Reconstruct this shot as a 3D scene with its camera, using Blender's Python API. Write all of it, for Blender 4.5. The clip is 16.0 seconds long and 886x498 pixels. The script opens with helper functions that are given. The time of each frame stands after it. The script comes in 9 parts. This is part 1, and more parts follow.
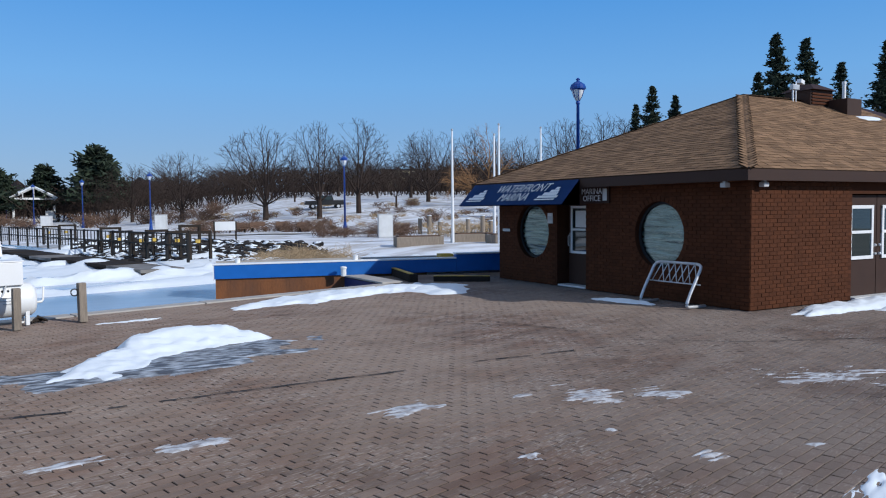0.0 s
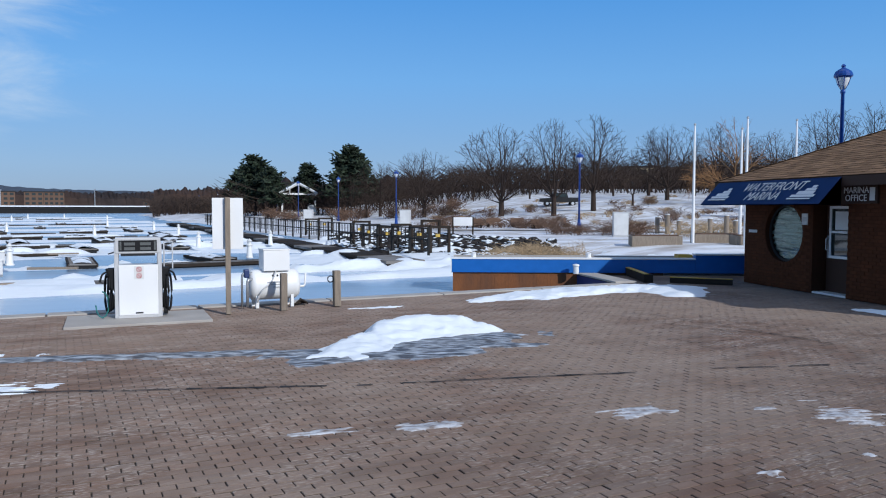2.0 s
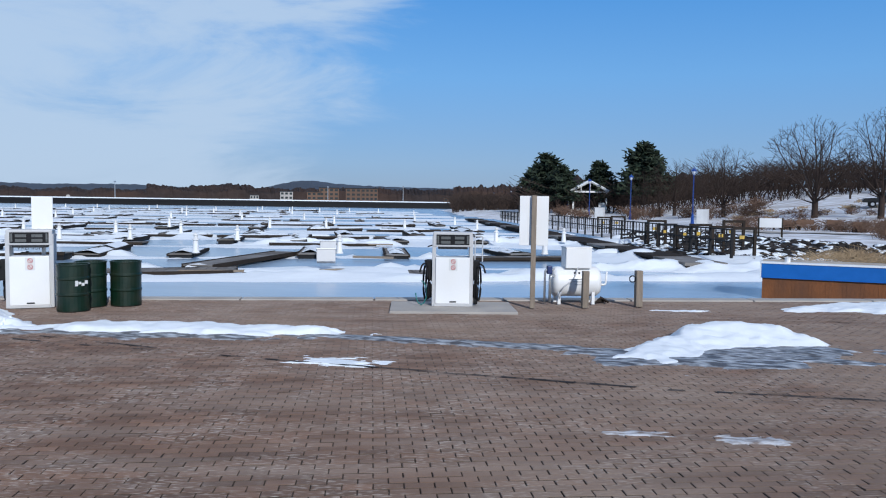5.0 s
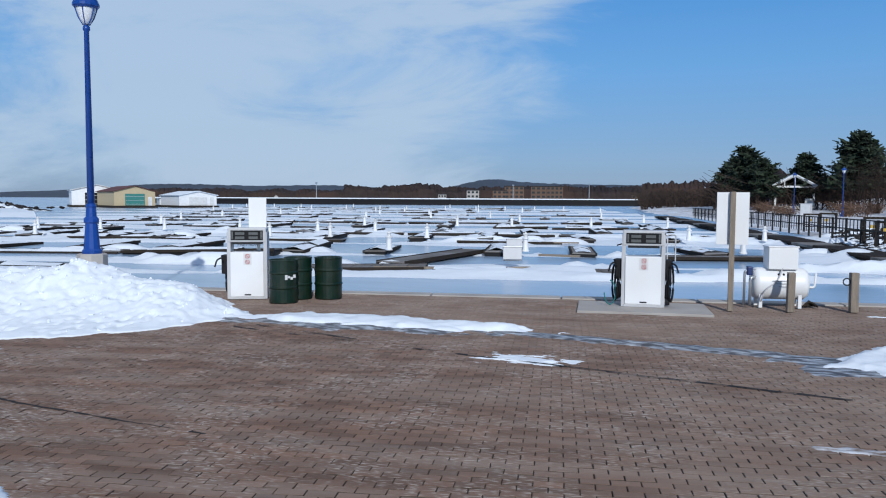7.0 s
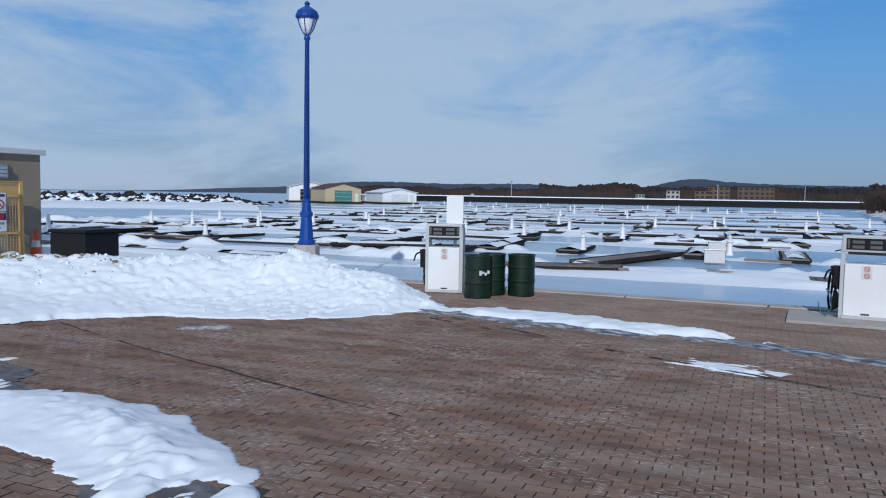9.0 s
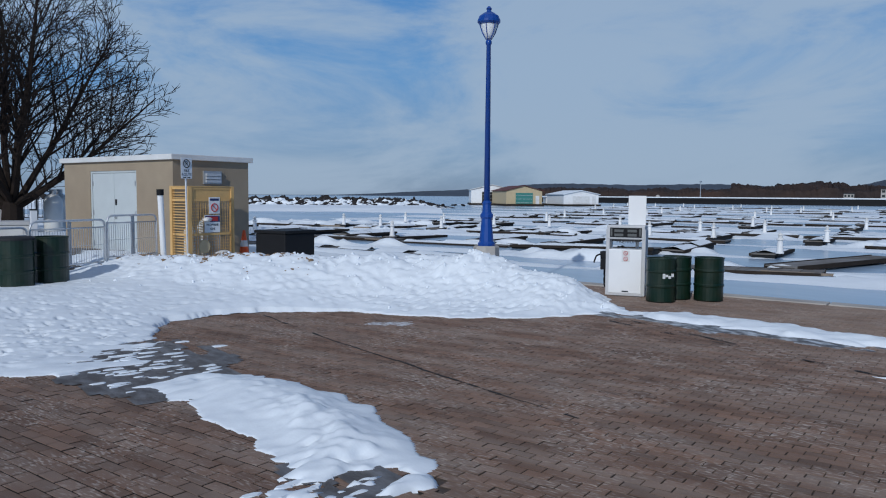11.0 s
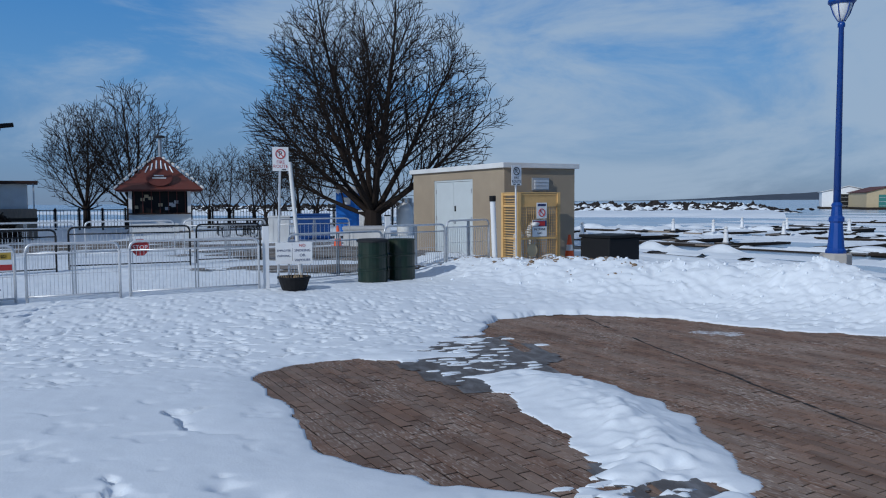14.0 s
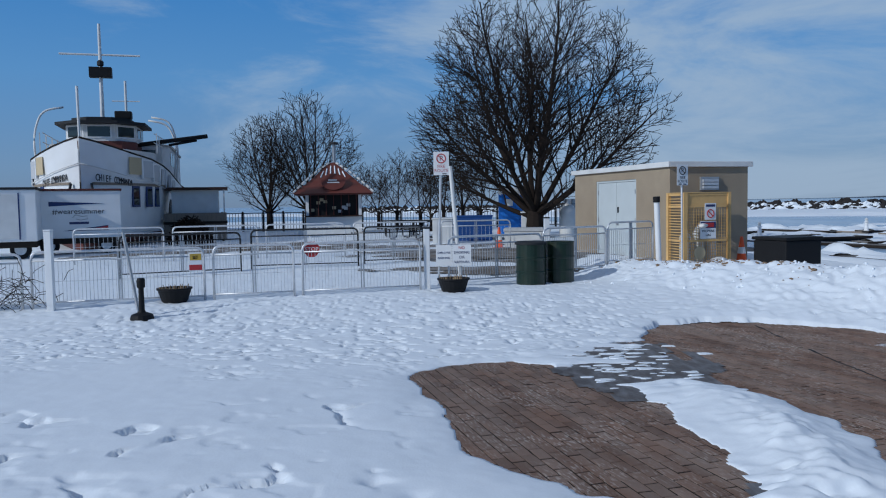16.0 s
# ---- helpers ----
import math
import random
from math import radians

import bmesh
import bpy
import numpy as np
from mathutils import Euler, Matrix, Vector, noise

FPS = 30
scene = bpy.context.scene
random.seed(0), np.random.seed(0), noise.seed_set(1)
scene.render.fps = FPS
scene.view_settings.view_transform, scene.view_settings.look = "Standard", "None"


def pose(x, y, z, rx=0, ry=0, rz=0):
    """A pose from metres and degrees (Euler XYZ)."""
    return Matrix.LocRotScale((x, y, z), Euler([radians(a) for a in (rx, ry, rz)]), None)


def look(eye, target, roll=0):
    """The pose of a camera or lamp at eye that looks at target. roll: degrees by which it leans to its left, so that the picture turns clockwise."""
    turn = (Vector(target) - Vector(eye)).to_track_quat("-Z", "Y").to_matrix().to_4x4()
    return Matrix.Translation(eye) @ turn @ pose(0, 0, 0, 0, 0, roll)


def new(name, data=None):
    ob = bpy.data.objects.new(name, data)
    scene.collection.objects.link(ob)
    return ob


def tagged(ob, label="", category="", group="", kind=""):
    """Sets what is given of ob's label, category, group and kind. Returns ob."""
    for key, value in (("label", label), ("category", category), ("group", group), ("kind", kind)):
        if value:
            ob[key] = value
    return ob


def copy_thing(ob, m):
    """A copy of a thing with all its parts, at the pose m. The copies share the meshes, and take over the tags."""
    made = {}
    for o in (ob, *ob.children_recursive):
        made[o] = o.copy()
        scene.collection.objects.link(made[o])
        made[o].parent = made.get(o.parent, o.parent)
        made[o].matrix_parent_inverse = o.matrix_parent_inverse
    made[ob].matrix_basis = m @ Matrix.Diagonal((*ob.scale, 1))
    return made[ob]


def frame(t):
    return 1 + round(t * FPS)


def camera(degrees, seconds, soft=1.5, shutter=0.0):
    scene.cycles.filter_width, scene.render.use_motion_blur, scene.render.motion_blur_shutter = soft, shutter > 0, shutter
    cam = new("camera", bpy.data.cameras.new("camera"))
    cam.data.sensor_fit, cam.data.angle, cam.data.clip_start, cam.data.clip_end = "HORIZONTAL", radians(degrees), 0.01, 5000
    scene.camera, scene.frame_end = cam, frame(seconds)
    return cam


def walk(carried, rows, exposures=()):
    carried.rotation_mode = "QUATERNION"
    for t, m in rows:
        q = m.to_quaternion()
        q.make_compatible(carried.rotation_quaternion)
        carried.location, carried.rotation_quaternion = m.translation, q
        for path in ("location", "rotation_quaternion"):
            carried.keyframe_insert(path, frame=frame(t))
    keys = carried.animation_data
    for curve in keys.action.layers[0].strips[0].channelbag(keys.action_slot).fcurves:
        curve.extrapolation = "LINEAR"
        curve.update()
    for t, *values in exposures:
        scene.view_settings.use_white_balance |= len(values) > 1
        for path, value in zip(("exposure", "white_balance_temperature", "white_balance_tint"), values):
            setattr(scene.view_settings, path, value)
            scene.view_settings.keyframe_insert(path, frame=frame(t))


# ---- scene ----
cam = camera(60.51, 16.0, soft=1.1)
PATH = [
    (0.0, pose(0.171, 0.155, 1.920, 86.97, 0.56, -29.36)),
    (0.5, pose(0.163, 0.149, 1.931, 86.96, 0.24, -24.94)),
    (1.0, pose(0.156, 0.137, 1.927, 86.98, 0.05, -20.73)),
    (1.5, pose(0.150, 0.110, 1.919, 86.98, 0.10, -16.42)),
    (2.0, pose(0.143, 0.081, 1.919, 86.83, -0.14, -11.85)),
    (2.5, pose(0.121, 0.051, 1.919, 86.62, -0.36, -7.15)),
    (3.0, pose(0.094, 0.032, 1.922, 86.56, -0.38, -3.72)),
    (3.5, pose(0.051, 0.014, 1.928, 86.53, -0.37, -1.22)),
    (4.0, pose(-0.020, 0.020, 1.927, 86.57, -0.60, 1.90)),
    (4.5, pose(-0.088, 0.030, 1.924, 86.54, -0.77, 5.76)),
    (5.0, pose(-0.137, 0.018, 1.931, 86.48, -0.81, 9.67)),
    (7.5, pose(-0.177, -0.036, 1.937, 86.19, -0.29, 26.41)),
    (8.0, pose(-0.168, -0.043, 1.934, 86.17, -0.48, 29.35)),
    (8.5, pose(-0.157, -0.066, 1.929, 86.03, -0.76, 33.49)),
    (9.0, pose(-0.143, -0.103, 1.925, 85.96, -0.94, 38.09)),
    (11.5, pose(-0.060, -0.110, 1.891, 85.99, -0.15, 55.76)),
    (12.0, pose(-0.027, -0.117, 1.871, 86.00, 0.12, 60.65)),
    (12.5, pose(-0.029, -0.108, 1.884, 86.01, 0.29, 65.09)),
    (13.0, pose(-0.037, -0.093, 1.882, 86.04, 0.32, 69.08)),
    (13.5, pose(-0.038, -0.065, 1.881, 86.18, 0.35, 72.81)),
    (14.0, pose(-0.023, -0.047, 1.872, 86.43, 0.41, 76.02)),
    (14.5, pose(-0.016, -0.018, 1.873, 86.47, 0.49, 78.86)),
    (15.0, pose(-0.006, 0.017, 1.885, 86.47, 0.65, 81.74)),
    (15.5, pose(0.002, 0.057, 1.895, 86.48, 0.85, 84.97)),
    (16.0, pose(0.028, 0.076, 1.911, 86.61, 0.97, 88.41)),
]
walk(cam, PATH, exposures=((0.0, -0.03, 6000, 10), (3.5, -0.05, 5900, 10), (5.0, -0.1, 5900, 10), (7.5, -0.24, 5900, 9), (9.0, -0.38, 5800, 9), (11.5, -0.65, 5800, 9), (16.0, -0.64, 5650, 8)))

# ---- world, sun, exposure ----
SUN_EL, SUN_DIR = 28.0, (0.52, -0.855)         # low winter sun behind the plaza, shading the office's west wall
world = bpy.data.worlds.new("winter_sky")
scene.world = world
world.use_nodes = True
wn, wl = world.node_tree.nodes, world.node_tree.links
sky = wn.new("ShaderNodeTexSky")
sky.sky_type, sky.sun_disc = "NISHITA", False
sky.sun_elevation, sky.sun_rotation = radians(SUN_EL), math.atan2(SUN_DIR[0], SUN_DIR[1])
sky.altitude, sky.air_density, sky.dust_density, sky.ozone_density = 200, 1.0, 0.35, 2.2
coord = wn.new("ShaderNodeTexCoord")
squash = wn.new("ShaderNodeMapping")            # clouds drawn out along the horizon
squash.inputs["Scale"].default_value = (1.3, 1.3, 4.2)
squash.inputs["Rotation"].default_value = (0.0, 0.12, 0.5)
puff = wn.new("ShaderNodeTexNoise")
puff.inputs["Scale"].default_value, puff.inputs["Detail"].default_value = 2.3, 11.0
puff.inputs["Roughness"].default_value, puff.inputs["Distortion"].default_value = 0.62, 0.6
side = wn.new("ShaderNodeVectorMath")           # thin cloud stands over the western half
side.operation = "DOT_PRODUCT"
side.inputs[1].default_value = (-0.86, 0.45, 0.35)
spread = wn.new("ShaderNodeMapRange")
spread.inputs["From Min"].default_value, spread.inputs["From Max"].default_value = 0.35, 1.0
spread.inputs["To Min"].default_value, spread.inputs["To Max"].default_value = -0.32, 0.17
addn = wn.new("ShaderNodeMath")
veil = wn.new("ShaderNodeMapRange")
veil.interpolation_type = "SMOOTHSTEP"
veil.inputs["From Min"].default_value, veil.inputs["From Max"].default_value = 0.47, 0.77
veil.inputs["To Max"].default_value = 0.82
mixc = wn.new("ShaderNodeMix")
mixc.data_type = "RGBA"
mixc.inputs["B"].default_value = (5.7, 6.8, 7.9, 1)
wl.new(coord.outputs["Generated"], squash.inputs["Vector"])
wl.new(squash.outputs["Vector"], puff.inputs["Vector"])
wl.new(coord.outputs["Generated"], side.inputs[0])
wl.new(side.outputs["Value"], spread.inputs["Value"])
bank_dir = wn.new("ShaderNodeVectorMath")       # a brighter cloud stands over the north-west
bank_dir.operation = "DOT_PRODUCT"
bank_dir.inputs[1].default_value = (-0.52, 0.82, 0.24)
bank_up = wn.new("ShaderNodeMapRange")
bank_up.interpolation_type = "SMOOTHSTEP"
bank_up.inputs["From Min"].default_value, bank_up.inputs["From Max"].default_value, bank_up.inputs["To Max"].default_value = 0.92, 0.995, 0.19
both_c = wn.new("ShaderNodeMath")
wl.new(coord.outputs["Generated"], bank_dir.inputs[0])
wl.new(bank_dir.outputs["Value"], bank_up.inputs["Value"])
wl.new(spread.outputs["Result"], both_c.inputs[0])
wl.new(bank_up.outputs["Result"], both_c.inputs[1])
wl.new(both_c.outputs[0], addn.inputs[0])
wl.new(puff.outputs["Fac"], addn.inputs[1])
wl.new(addn.outputs[0], veil.inputs["Value"])
wl.new(veil.outputs["Result"], mixc.inputs["Factor"])
# clear winter air: deep blue overhead, paler towards the horizon
height = wn.new("ShaderNodeSeparateXYZ")
wl.new(coord.outputs["Generated"], height.inputs["Vector"])
blue = wn.new("ShaderNodeValToRGB")
for spot, tone in ((0.0, (0.25, 0.38, 0.58)), (0.05, (0.27, 0.45, 0.71)), (0.16, (0.19, 0.47, 0.87)), (0.30, (0.07, 0.34, 0.83)), (0.45, (0.035, 0.19, 0.55)), (0.7, (0.016, 0.09, 0.30)), (1.0, (0.01, 0.06, 0.22))):
    e = blue.color_ramp.elements.new(spot)
    e.color = (*tone, 1)
blue.color_ramp.elements.remove(blue.color_ramp.elements[0])
blue.color_ramp.elements.remove(blue.color_ramp.elements[-1])
wl.new(height.outputs["Z"], blue.inputs["Fac"])
lift = wn.new("ShaderNodeVectorMath")
lift.operation = "SCALE"
lift.inputs["Scale"].default_value = 9.0
wl.new(blue.outputs["Color"], lift.inputs[0])
air = wn.new("ShaderNodeMix")
air.data_type = "RGBA"
air.inputs["Factor"].default_value = 0.82
wl.new(sky.outputs["Color"], air.inputs["A"])
wl.new(lift.outputs["Vector"], air.inputs["B"])
wl.new(air.outputs["Result"], mixc.inputs["A"])
background = wn["Background"]
wl.new(mixc.outputs["Result"], background.inputs["Color"])
background.inputs["Strength"].default_value = 0.10

sun_data = bpy.data.lights.new("sun", "SUN")
sun_data.energy, sun_data.angle, sun_data.color = 3.6, radians(0.55), (1.0, 0.95, 0.87)
sun = new("sun", sun_data)
sun.matrix_world = look((0, 0, 30), (-SUN_DIR[0] * 10, -SUN_DIR[1] * 10, 30 - 10 * math.tan(radians(SUN_EL))))

# ---- materials ----
def surf(name, base, rough=0.7, metal=0.0, var=0.12, scale=6.0, bump=0.0, fine=60.0, tint=None, tint_amount=0.0, tint_scale=1.2,
         piece=0.0, stretch=(1, 1, 1), spec=0.5, turn=0.0, matte=0.0):
    """A weathered surface: grain, broad mottling towards tint, relief, and a shade of its own for each piece."""
    m = bpy.data.materials.new(name)
    m.use_nodes = True
    n, l = m.node_tree.nodes, m.node_tree.links
    b = n["Principled BSDF"]
    b.inputs["Metallic"].default_value = metal
    b.inputs["Specular IOR Level"].default_value = spec
    tc = n.new("ShaderNodeTexCoord")
    mp = n.new("ShaderNodeMapping")
    mp.inputs["Scale"].default_value = stretch
    mp.vector_type = "TEXTURE" if turn else "POINT"
    if turn:
        mp.inputs["Rotation"].default_value = (0, 0, radians(turn))
        mp.inputs["Scale"].default_value = [1 / v for v in stretch]
    b.inputs["Diffuse Roughness"].default_value = matte
    geo = n.new("ShaderNodeNewGeometry")
    l.new(geo.outputs["Position"], mp.inputs["Vector"])
    big = n.new("ShaderNodeTexNoise")
    big.inputs["Scale"].default_value, big.inputs["Detail"].default_value = scale, 5.0
    small = n.new("ShaderNodeTexNoise")
    small.inputs["Scale"].default_value, small.inputs["Detail"].default_value = fine, 3.0
    for t in (big, small):
        l.new(mp.outputs["Vector"], t.inputs["Vector"])
    tone = n.new("ShaderNodeMath")
    tone.operation = "MULTIPLY_ADD"
    l.new(small.outputs["Fac"], tone.inputs[0])
    tone.inputs[1].default_value = 0.6
    l.new(big.outputs["Fac"], tone.inputs[2])
    span = n.new("ShaderNodeMapRange")
    span.inputs["From Min"].default_value, span.inputs["From Max"].default_value = 0.45, 1.15
    span.inputs["To Min"].default_value, span.inputs["To Max"].default_value = 1 - var, 1 + var
    l.new(tone.outputs[0], span.inputs["Value"])
    shade = span.outputs["Result"]
    if piece:
        info = n.new("ShaderNodeObjectInfo")
        both = n.new("ShaderNodeMath")
        both.operation = "ADD"
        l.new(info.outputs["Random"], both.inputs[0])
        l.new(geo.outputs["Random Per Island"], both.inputs[1])
        wrap = n.new("ShaderNodeMath")
        wrap.operation = "FRACT"
        l.new(both.outputs[0], wrap.inputs[0])
        ps = n.new("ShaderNodeMapRange")
        ps.inputs["To Min"].default_value, ps.inputs["To Max"].default_value = 1 - piece, 1 + piece
        l.new(wrap.outputs[0], ps.inputs["Value"])
        mul = n.new("ShaderNodeMath")
        mul.operation = "MULTIPLY"
        l.new(shade, mul.inputs[0])
        l.new(ps.outputs["Result"], mul.inputs[1])
        shade = mul.outputs[0]
    sc = n.new("ShaderNodeVectorMath")
    sc.operation = "SCALE"
    sc.inputs[0].default_value = base
    l.new(shade, sc.inputs["Scale"])
    col = sc.outputs["Vector"]
    if tint:
        patch = n.new("ShaderNodeTexNoise")
        patch.inputs["Scale"].default_value, patch.inputs["Detail"].default_value = tint_scale, 6.0
        l.new(mp.outputs["Vector"], patch.inputs["Vector"])
        pm = n.new("ShaderNodeMapRange")
        pm.inputs["From Min"].default_value, pm.inputs["From Max"].default_value = 0.42, 0.68
        pm.inputs["To Max"].default_value = tint_amount
        l.new(patch.outputs["Fac"], pm.inputs["Value"])
        mx = n.new("ShaderNodeMix")
        mx.data_type = "RGBA"
        l.new(pm.outputs["Result"], mx.inputs["Factor"])
        l.new(col, mx.inputs["A"])
        mx.inputs["B"].default_value = (*tint, 1)
        col = mx.outputs["Result"]
    l.new(col, b.inputs["Base Color"])
    rr = n.new("ShaderNodeMapRange")
    rr.inputs["To Min"].default_value, rr.inputs["To Max"].default_value = max(0.02, rough - 0.12), min(1.0, rough + 0.12)
    l.new(big.outputs["Fac"], rr.inputs["Value"])
    l.new(rr.outputs["Result"], b.inputs["Roughness"])
    if bump:
        bp = n.new("ShaderNodeBump")
        bp.inputs["Strength"].default_value, bp.inputs["Distance"].default_value = min(1.0, bump), 0.02 * max(1.0, bump)
        l.new(tone.outputs[0], bp.inputs["Height"])
        l.new(bp.outputs["Normal"], b.inputs["Normal"])
    return m


def glassy(name, color, rough=0.03):
    m = bpy.data.materials.new(name)
    m.use_nodes = True
    b = m.node_tree.nodes["Principled BSDF"]
    b.inputs["Base Color"].default_value = (*color, 1)
    b.inputs["Roughness"].default_value = rough
    b.inputs["Specular IOR Level"].default_value = 0.8
    return m


PAVER = surf("concrete_paver", (0.134, 0.080, 0.055), 0.9, var=0.28, scale=1.3, fine=110, bump=0.5, tint=(0.245, 0.198, 0.166), tint_amount=0.5, tint_scale=1.1, piece=0.26, stretch=(0.35, 2.6, 1), turn=15.0, matte=0.6)


def gritted(m, colour, size, lo, hi, x_dust_light):
    """Strews pale grit in patches over a surface, and a film of dust towards the sanded side that also paints in its
    brighter sunlight.
    """
    n, l = m.node_tree.nodes, m.node_tree.links
    b = n["Principled BSDF"]
    old = b.inputs["Base Color"].links[0].from_socket
    g = n.new("ShaderNodeNewGeometry")
    speck, where, film = n.new("ShaderNodeTexNoise"), n.new("ShaderNodeTexNoise"), n.new("ShaderNodeTexNoise")
    speck.inputs["Scale"].default_value, speck.inputs["Detail"].default_value = size, 1.0
    where.inputs["Scale"].default_value, where.inputs["Detail"].default_value = 1.4, 5.0
    film.inputs["Scale"].default_value, film.inputs["Detail"].default_value = 0.35, 5.0
    rows_ = n.new("ShaderNodeMapping")                                        # scuffs run along the courses
    rows_.vector_type = "TEXTURE"
    rows_.inputs["Rotation"].default_value = (0, 0, radians(15.0))
    rows_.inputs["Scale"].default_value = (3.2, 0.8, 1)
    l.new(g.outputs["Position"], rows_.inputs["Vector"])
    for t in (where, film):
        l.new(g.outputs["Position"], t.inputs["Vector"])
    l.new(rows_.outputs["Vector"], speck.inputs["Vector"])
    a, c = n.new("ShaderNodeMapRange"), n.new("ShaderNodeMapRange")
    a.inputs["From Min"].default_value, a.inputs["From Max"].default_value = lo, hi
    c.inputs["From Min"].default_value, c.inputs["From Max"].default_value = 0.42, 0.62
    l.new(speck.outputs["Fac"], a.inputs["Value"])
    l.new(where.outputs["Fac"], c.inputs["Value"])
    f = n.new("ShaderNodeMath")
    f.operation = "MULTIPLY"
    l.new(a.outputs["Result"], f.inputs[0])
    l.new(c.outputs["Result"], f.inputs[1])
    mx = n.new("ShaderNodeMix")
    mx.data_type = "RGBA"
    mx.inputs["B"].default_value = (*colour, 1)
    l.new(f.outputs[0], mx.inputs["Factor"])
    l.new(old, mx.inputs["A"])
    sep = n.new("ShaderNodeSeparateXYZ")
    l.new(g.outputs["Position"], sep.inputs["Vector"])
    # paler towards +x: sand dust, plus sunlit brightness put into the colour
    d, e, k = n.new("ShaderNodeMapRange"), n.new("ShaderNodeMapRange"), n.new("ShaderNodeMath")
    d.inputs["From Min"].default_value, d.inputs["From Max"].default_value = x_dust_light
    d.interpolation_type = "SMOOTHSTEP"
    far = n.new("ShaderNodeMapRange")                                         # drifted sand along the quay as well
    far.inputs["From Min"].default_value, far.inputs["From Max"].default_value, far.inputs["To Max"].default_value = 9.0, 12.0, 0.9
    l.new(sep.outputs["Y"], far.inputs["Value"])
    most = n.new("ShaderNodeMath")
    most.operation = "MAXIMUM"
    l.new(sep.outputs["X"], d.inputs["Value"])
    l.new(d.outputs["Result"], most.inputs[0])
    l.new(far.outputs["Result"], most.inputs[1])
    e.inputs["From Min"].default_value, e.inputs["From Max"].default_value, e.inputs["To Max"].default_value = 0.32, 0.60, 0.66
    l.new(film.outputs["Fac"], e.inputs["Value"])
    k.operation = "MULTIPLY"
    l.new(most.outputs[0], k.inputs[0])
    l.new(e.outputs["Result"], k.inputs[1])
    dust = n.new("ShaderNodeMix")
    dust.data_type = "RGBA"
    dust.inputs["B"].default_value = (0.265, 0.205, 0.160, 1)
    l.new(k.outputs[0], dust.inputs["Factor"])
    l.new(mx.outputs["Result"], dust.inputs["A"])
    l.new(dust.outputs["Result"], b.inputs["Base Color"])



BANK_SOIL = surf("bank_soil", (0.22, 0.15, 0.09), 0.95, var=0.3, scale=6)
WET_JOINT = surf("washed_out_joint", (0.016, 0.013, 0.011), 0.9, var=0.3, scale=2)
JOINT = surf("joint_sand", (0.060, 0.045, 0.035), 0.95, var=0.3, scale=2, bump=0.3)
gritted(PAVER, (0.36, 0.315, 0.28), 42, 0.52, 0.70, (-4.5, 2.5))
gritted(JOINT, (0.20, 0.165, 0.13), 30, 0.5, 0.7, (-3.0, 6.0))
SNOW = surf("snow", (0.78, 0.825, 0.86), 0.6, var=0.05, scale=4.0, fine=36, bump=0.09, spec=0.25, stretch=(1, 1.4, 1))
ICE = surf("grey_ice", (0.085, 0.082, 0.082), 0.5, var=0.4, scale=4.0, fine=18, bump=0.4, tint=(0.60, 0.64, 0.68), tint_amount=0.85, tint_scale=4.5, stretch=(1, 2.4, 1), spec=0.35)
FROST = surf("thin_frost", (0.52, 0.53, 0.55), 0.7, var=0.2, scale=5.0, fine=40, bump=0.2, tint=(0.17, 0.12, 0.09), tint_amount=0.95, tint_scale=9.0, stretch=(1, 2.2, 1))
SLUSH = surf("slush", (0.075, 0.062, 0.054), 0.5, var=0.35, scale=3.0, fine=20, bump=0.5, tint=(0.36, 0.37, 0.39), tint_amount=0.35, tint_scale=4.0, stretch=(1, 2.2, 1))
LAKE = surf("lake_ice", (0.26, 0.37, 0.50), 0.22, var=0.12, scale=0.15, fine=1.2, bump=0.04, tint=(0.72, 0.77, 0.83), tint_amount=0.42, tint_scale=0.055, stretch=(0.45, 1.6, 1))
LAND = surf("snowy_ground", (0.76, 0.78, 0.81), 0.7, var=0.08, scale=0.6, fine=9, bump=0.5, tint=(0.24, 0.18, 0.12), tint_amount=0.75, tint_scale=0.34, stretch=(1, 2.2, 1))
CONCRETE = surf("concrete", (0.42, 0.39, 0.35), 0.85, var=0.18, scale=3, fine=60, bump=0.25, tint=(0.25, 0.22, 0.2), tint_amount=0.5, tint_scale=1.5)
DARK_BRICK = surf("dark_brown_brick", (0.084, 0.030, 0.0135), 0.85, var=0.25, scale=5, fine=90, bump=0.3, piece=0.10, spec=0.12)
MORTAR = surf("brown_mortar", (0.064, 0.024, 0.012), 0.9, var=0.2, scale=8, spec=0.1)
BROWN_PAINT = surf("dark_brown_paint", (0.046, 0.024, 0.017), 0.6, var=0.12, scale=4, spec=0.2)
SHINGLE = surf("asphalt_shingle", (0.225, 0.136, 0.076), 0.95, var=0.16, scale=6, fine=120, bump=0.3, piece=0.30, spec=0.15)
# near-black butt edges: the shadow line under each course, put into the colour
SHINGLE_SHADOW = surf("shingle_edge_shadow", (0.035, 0.022, 0.014), 0.95, var=0.2, scale=6, spec=0.1)
BLUE_PAINT = surf("royal_blue_paint", (0.006, 0.110, 0.40), 0.45, var=0.12, scale=5, bump=0.05)
LAMP_BLUE = surf("lamp_blue_paint", (0.010, 0.055, 0.27), 0.3, var=0.1, scale=6)
AWNING_BLUE = surf("awning_canvas", (0.008, 0.055, 0.21), 0.6, var=0.12, scale=3, fine=150, bump=0.1)
WHITE_PAINT = surf("white_paint", (0.80, 0.80, 0.79), 0.4, var=0.05, scale=4, tint=(0.6, 0.58, 0.53), tint_amount=0.25, tint_scale=2.0)
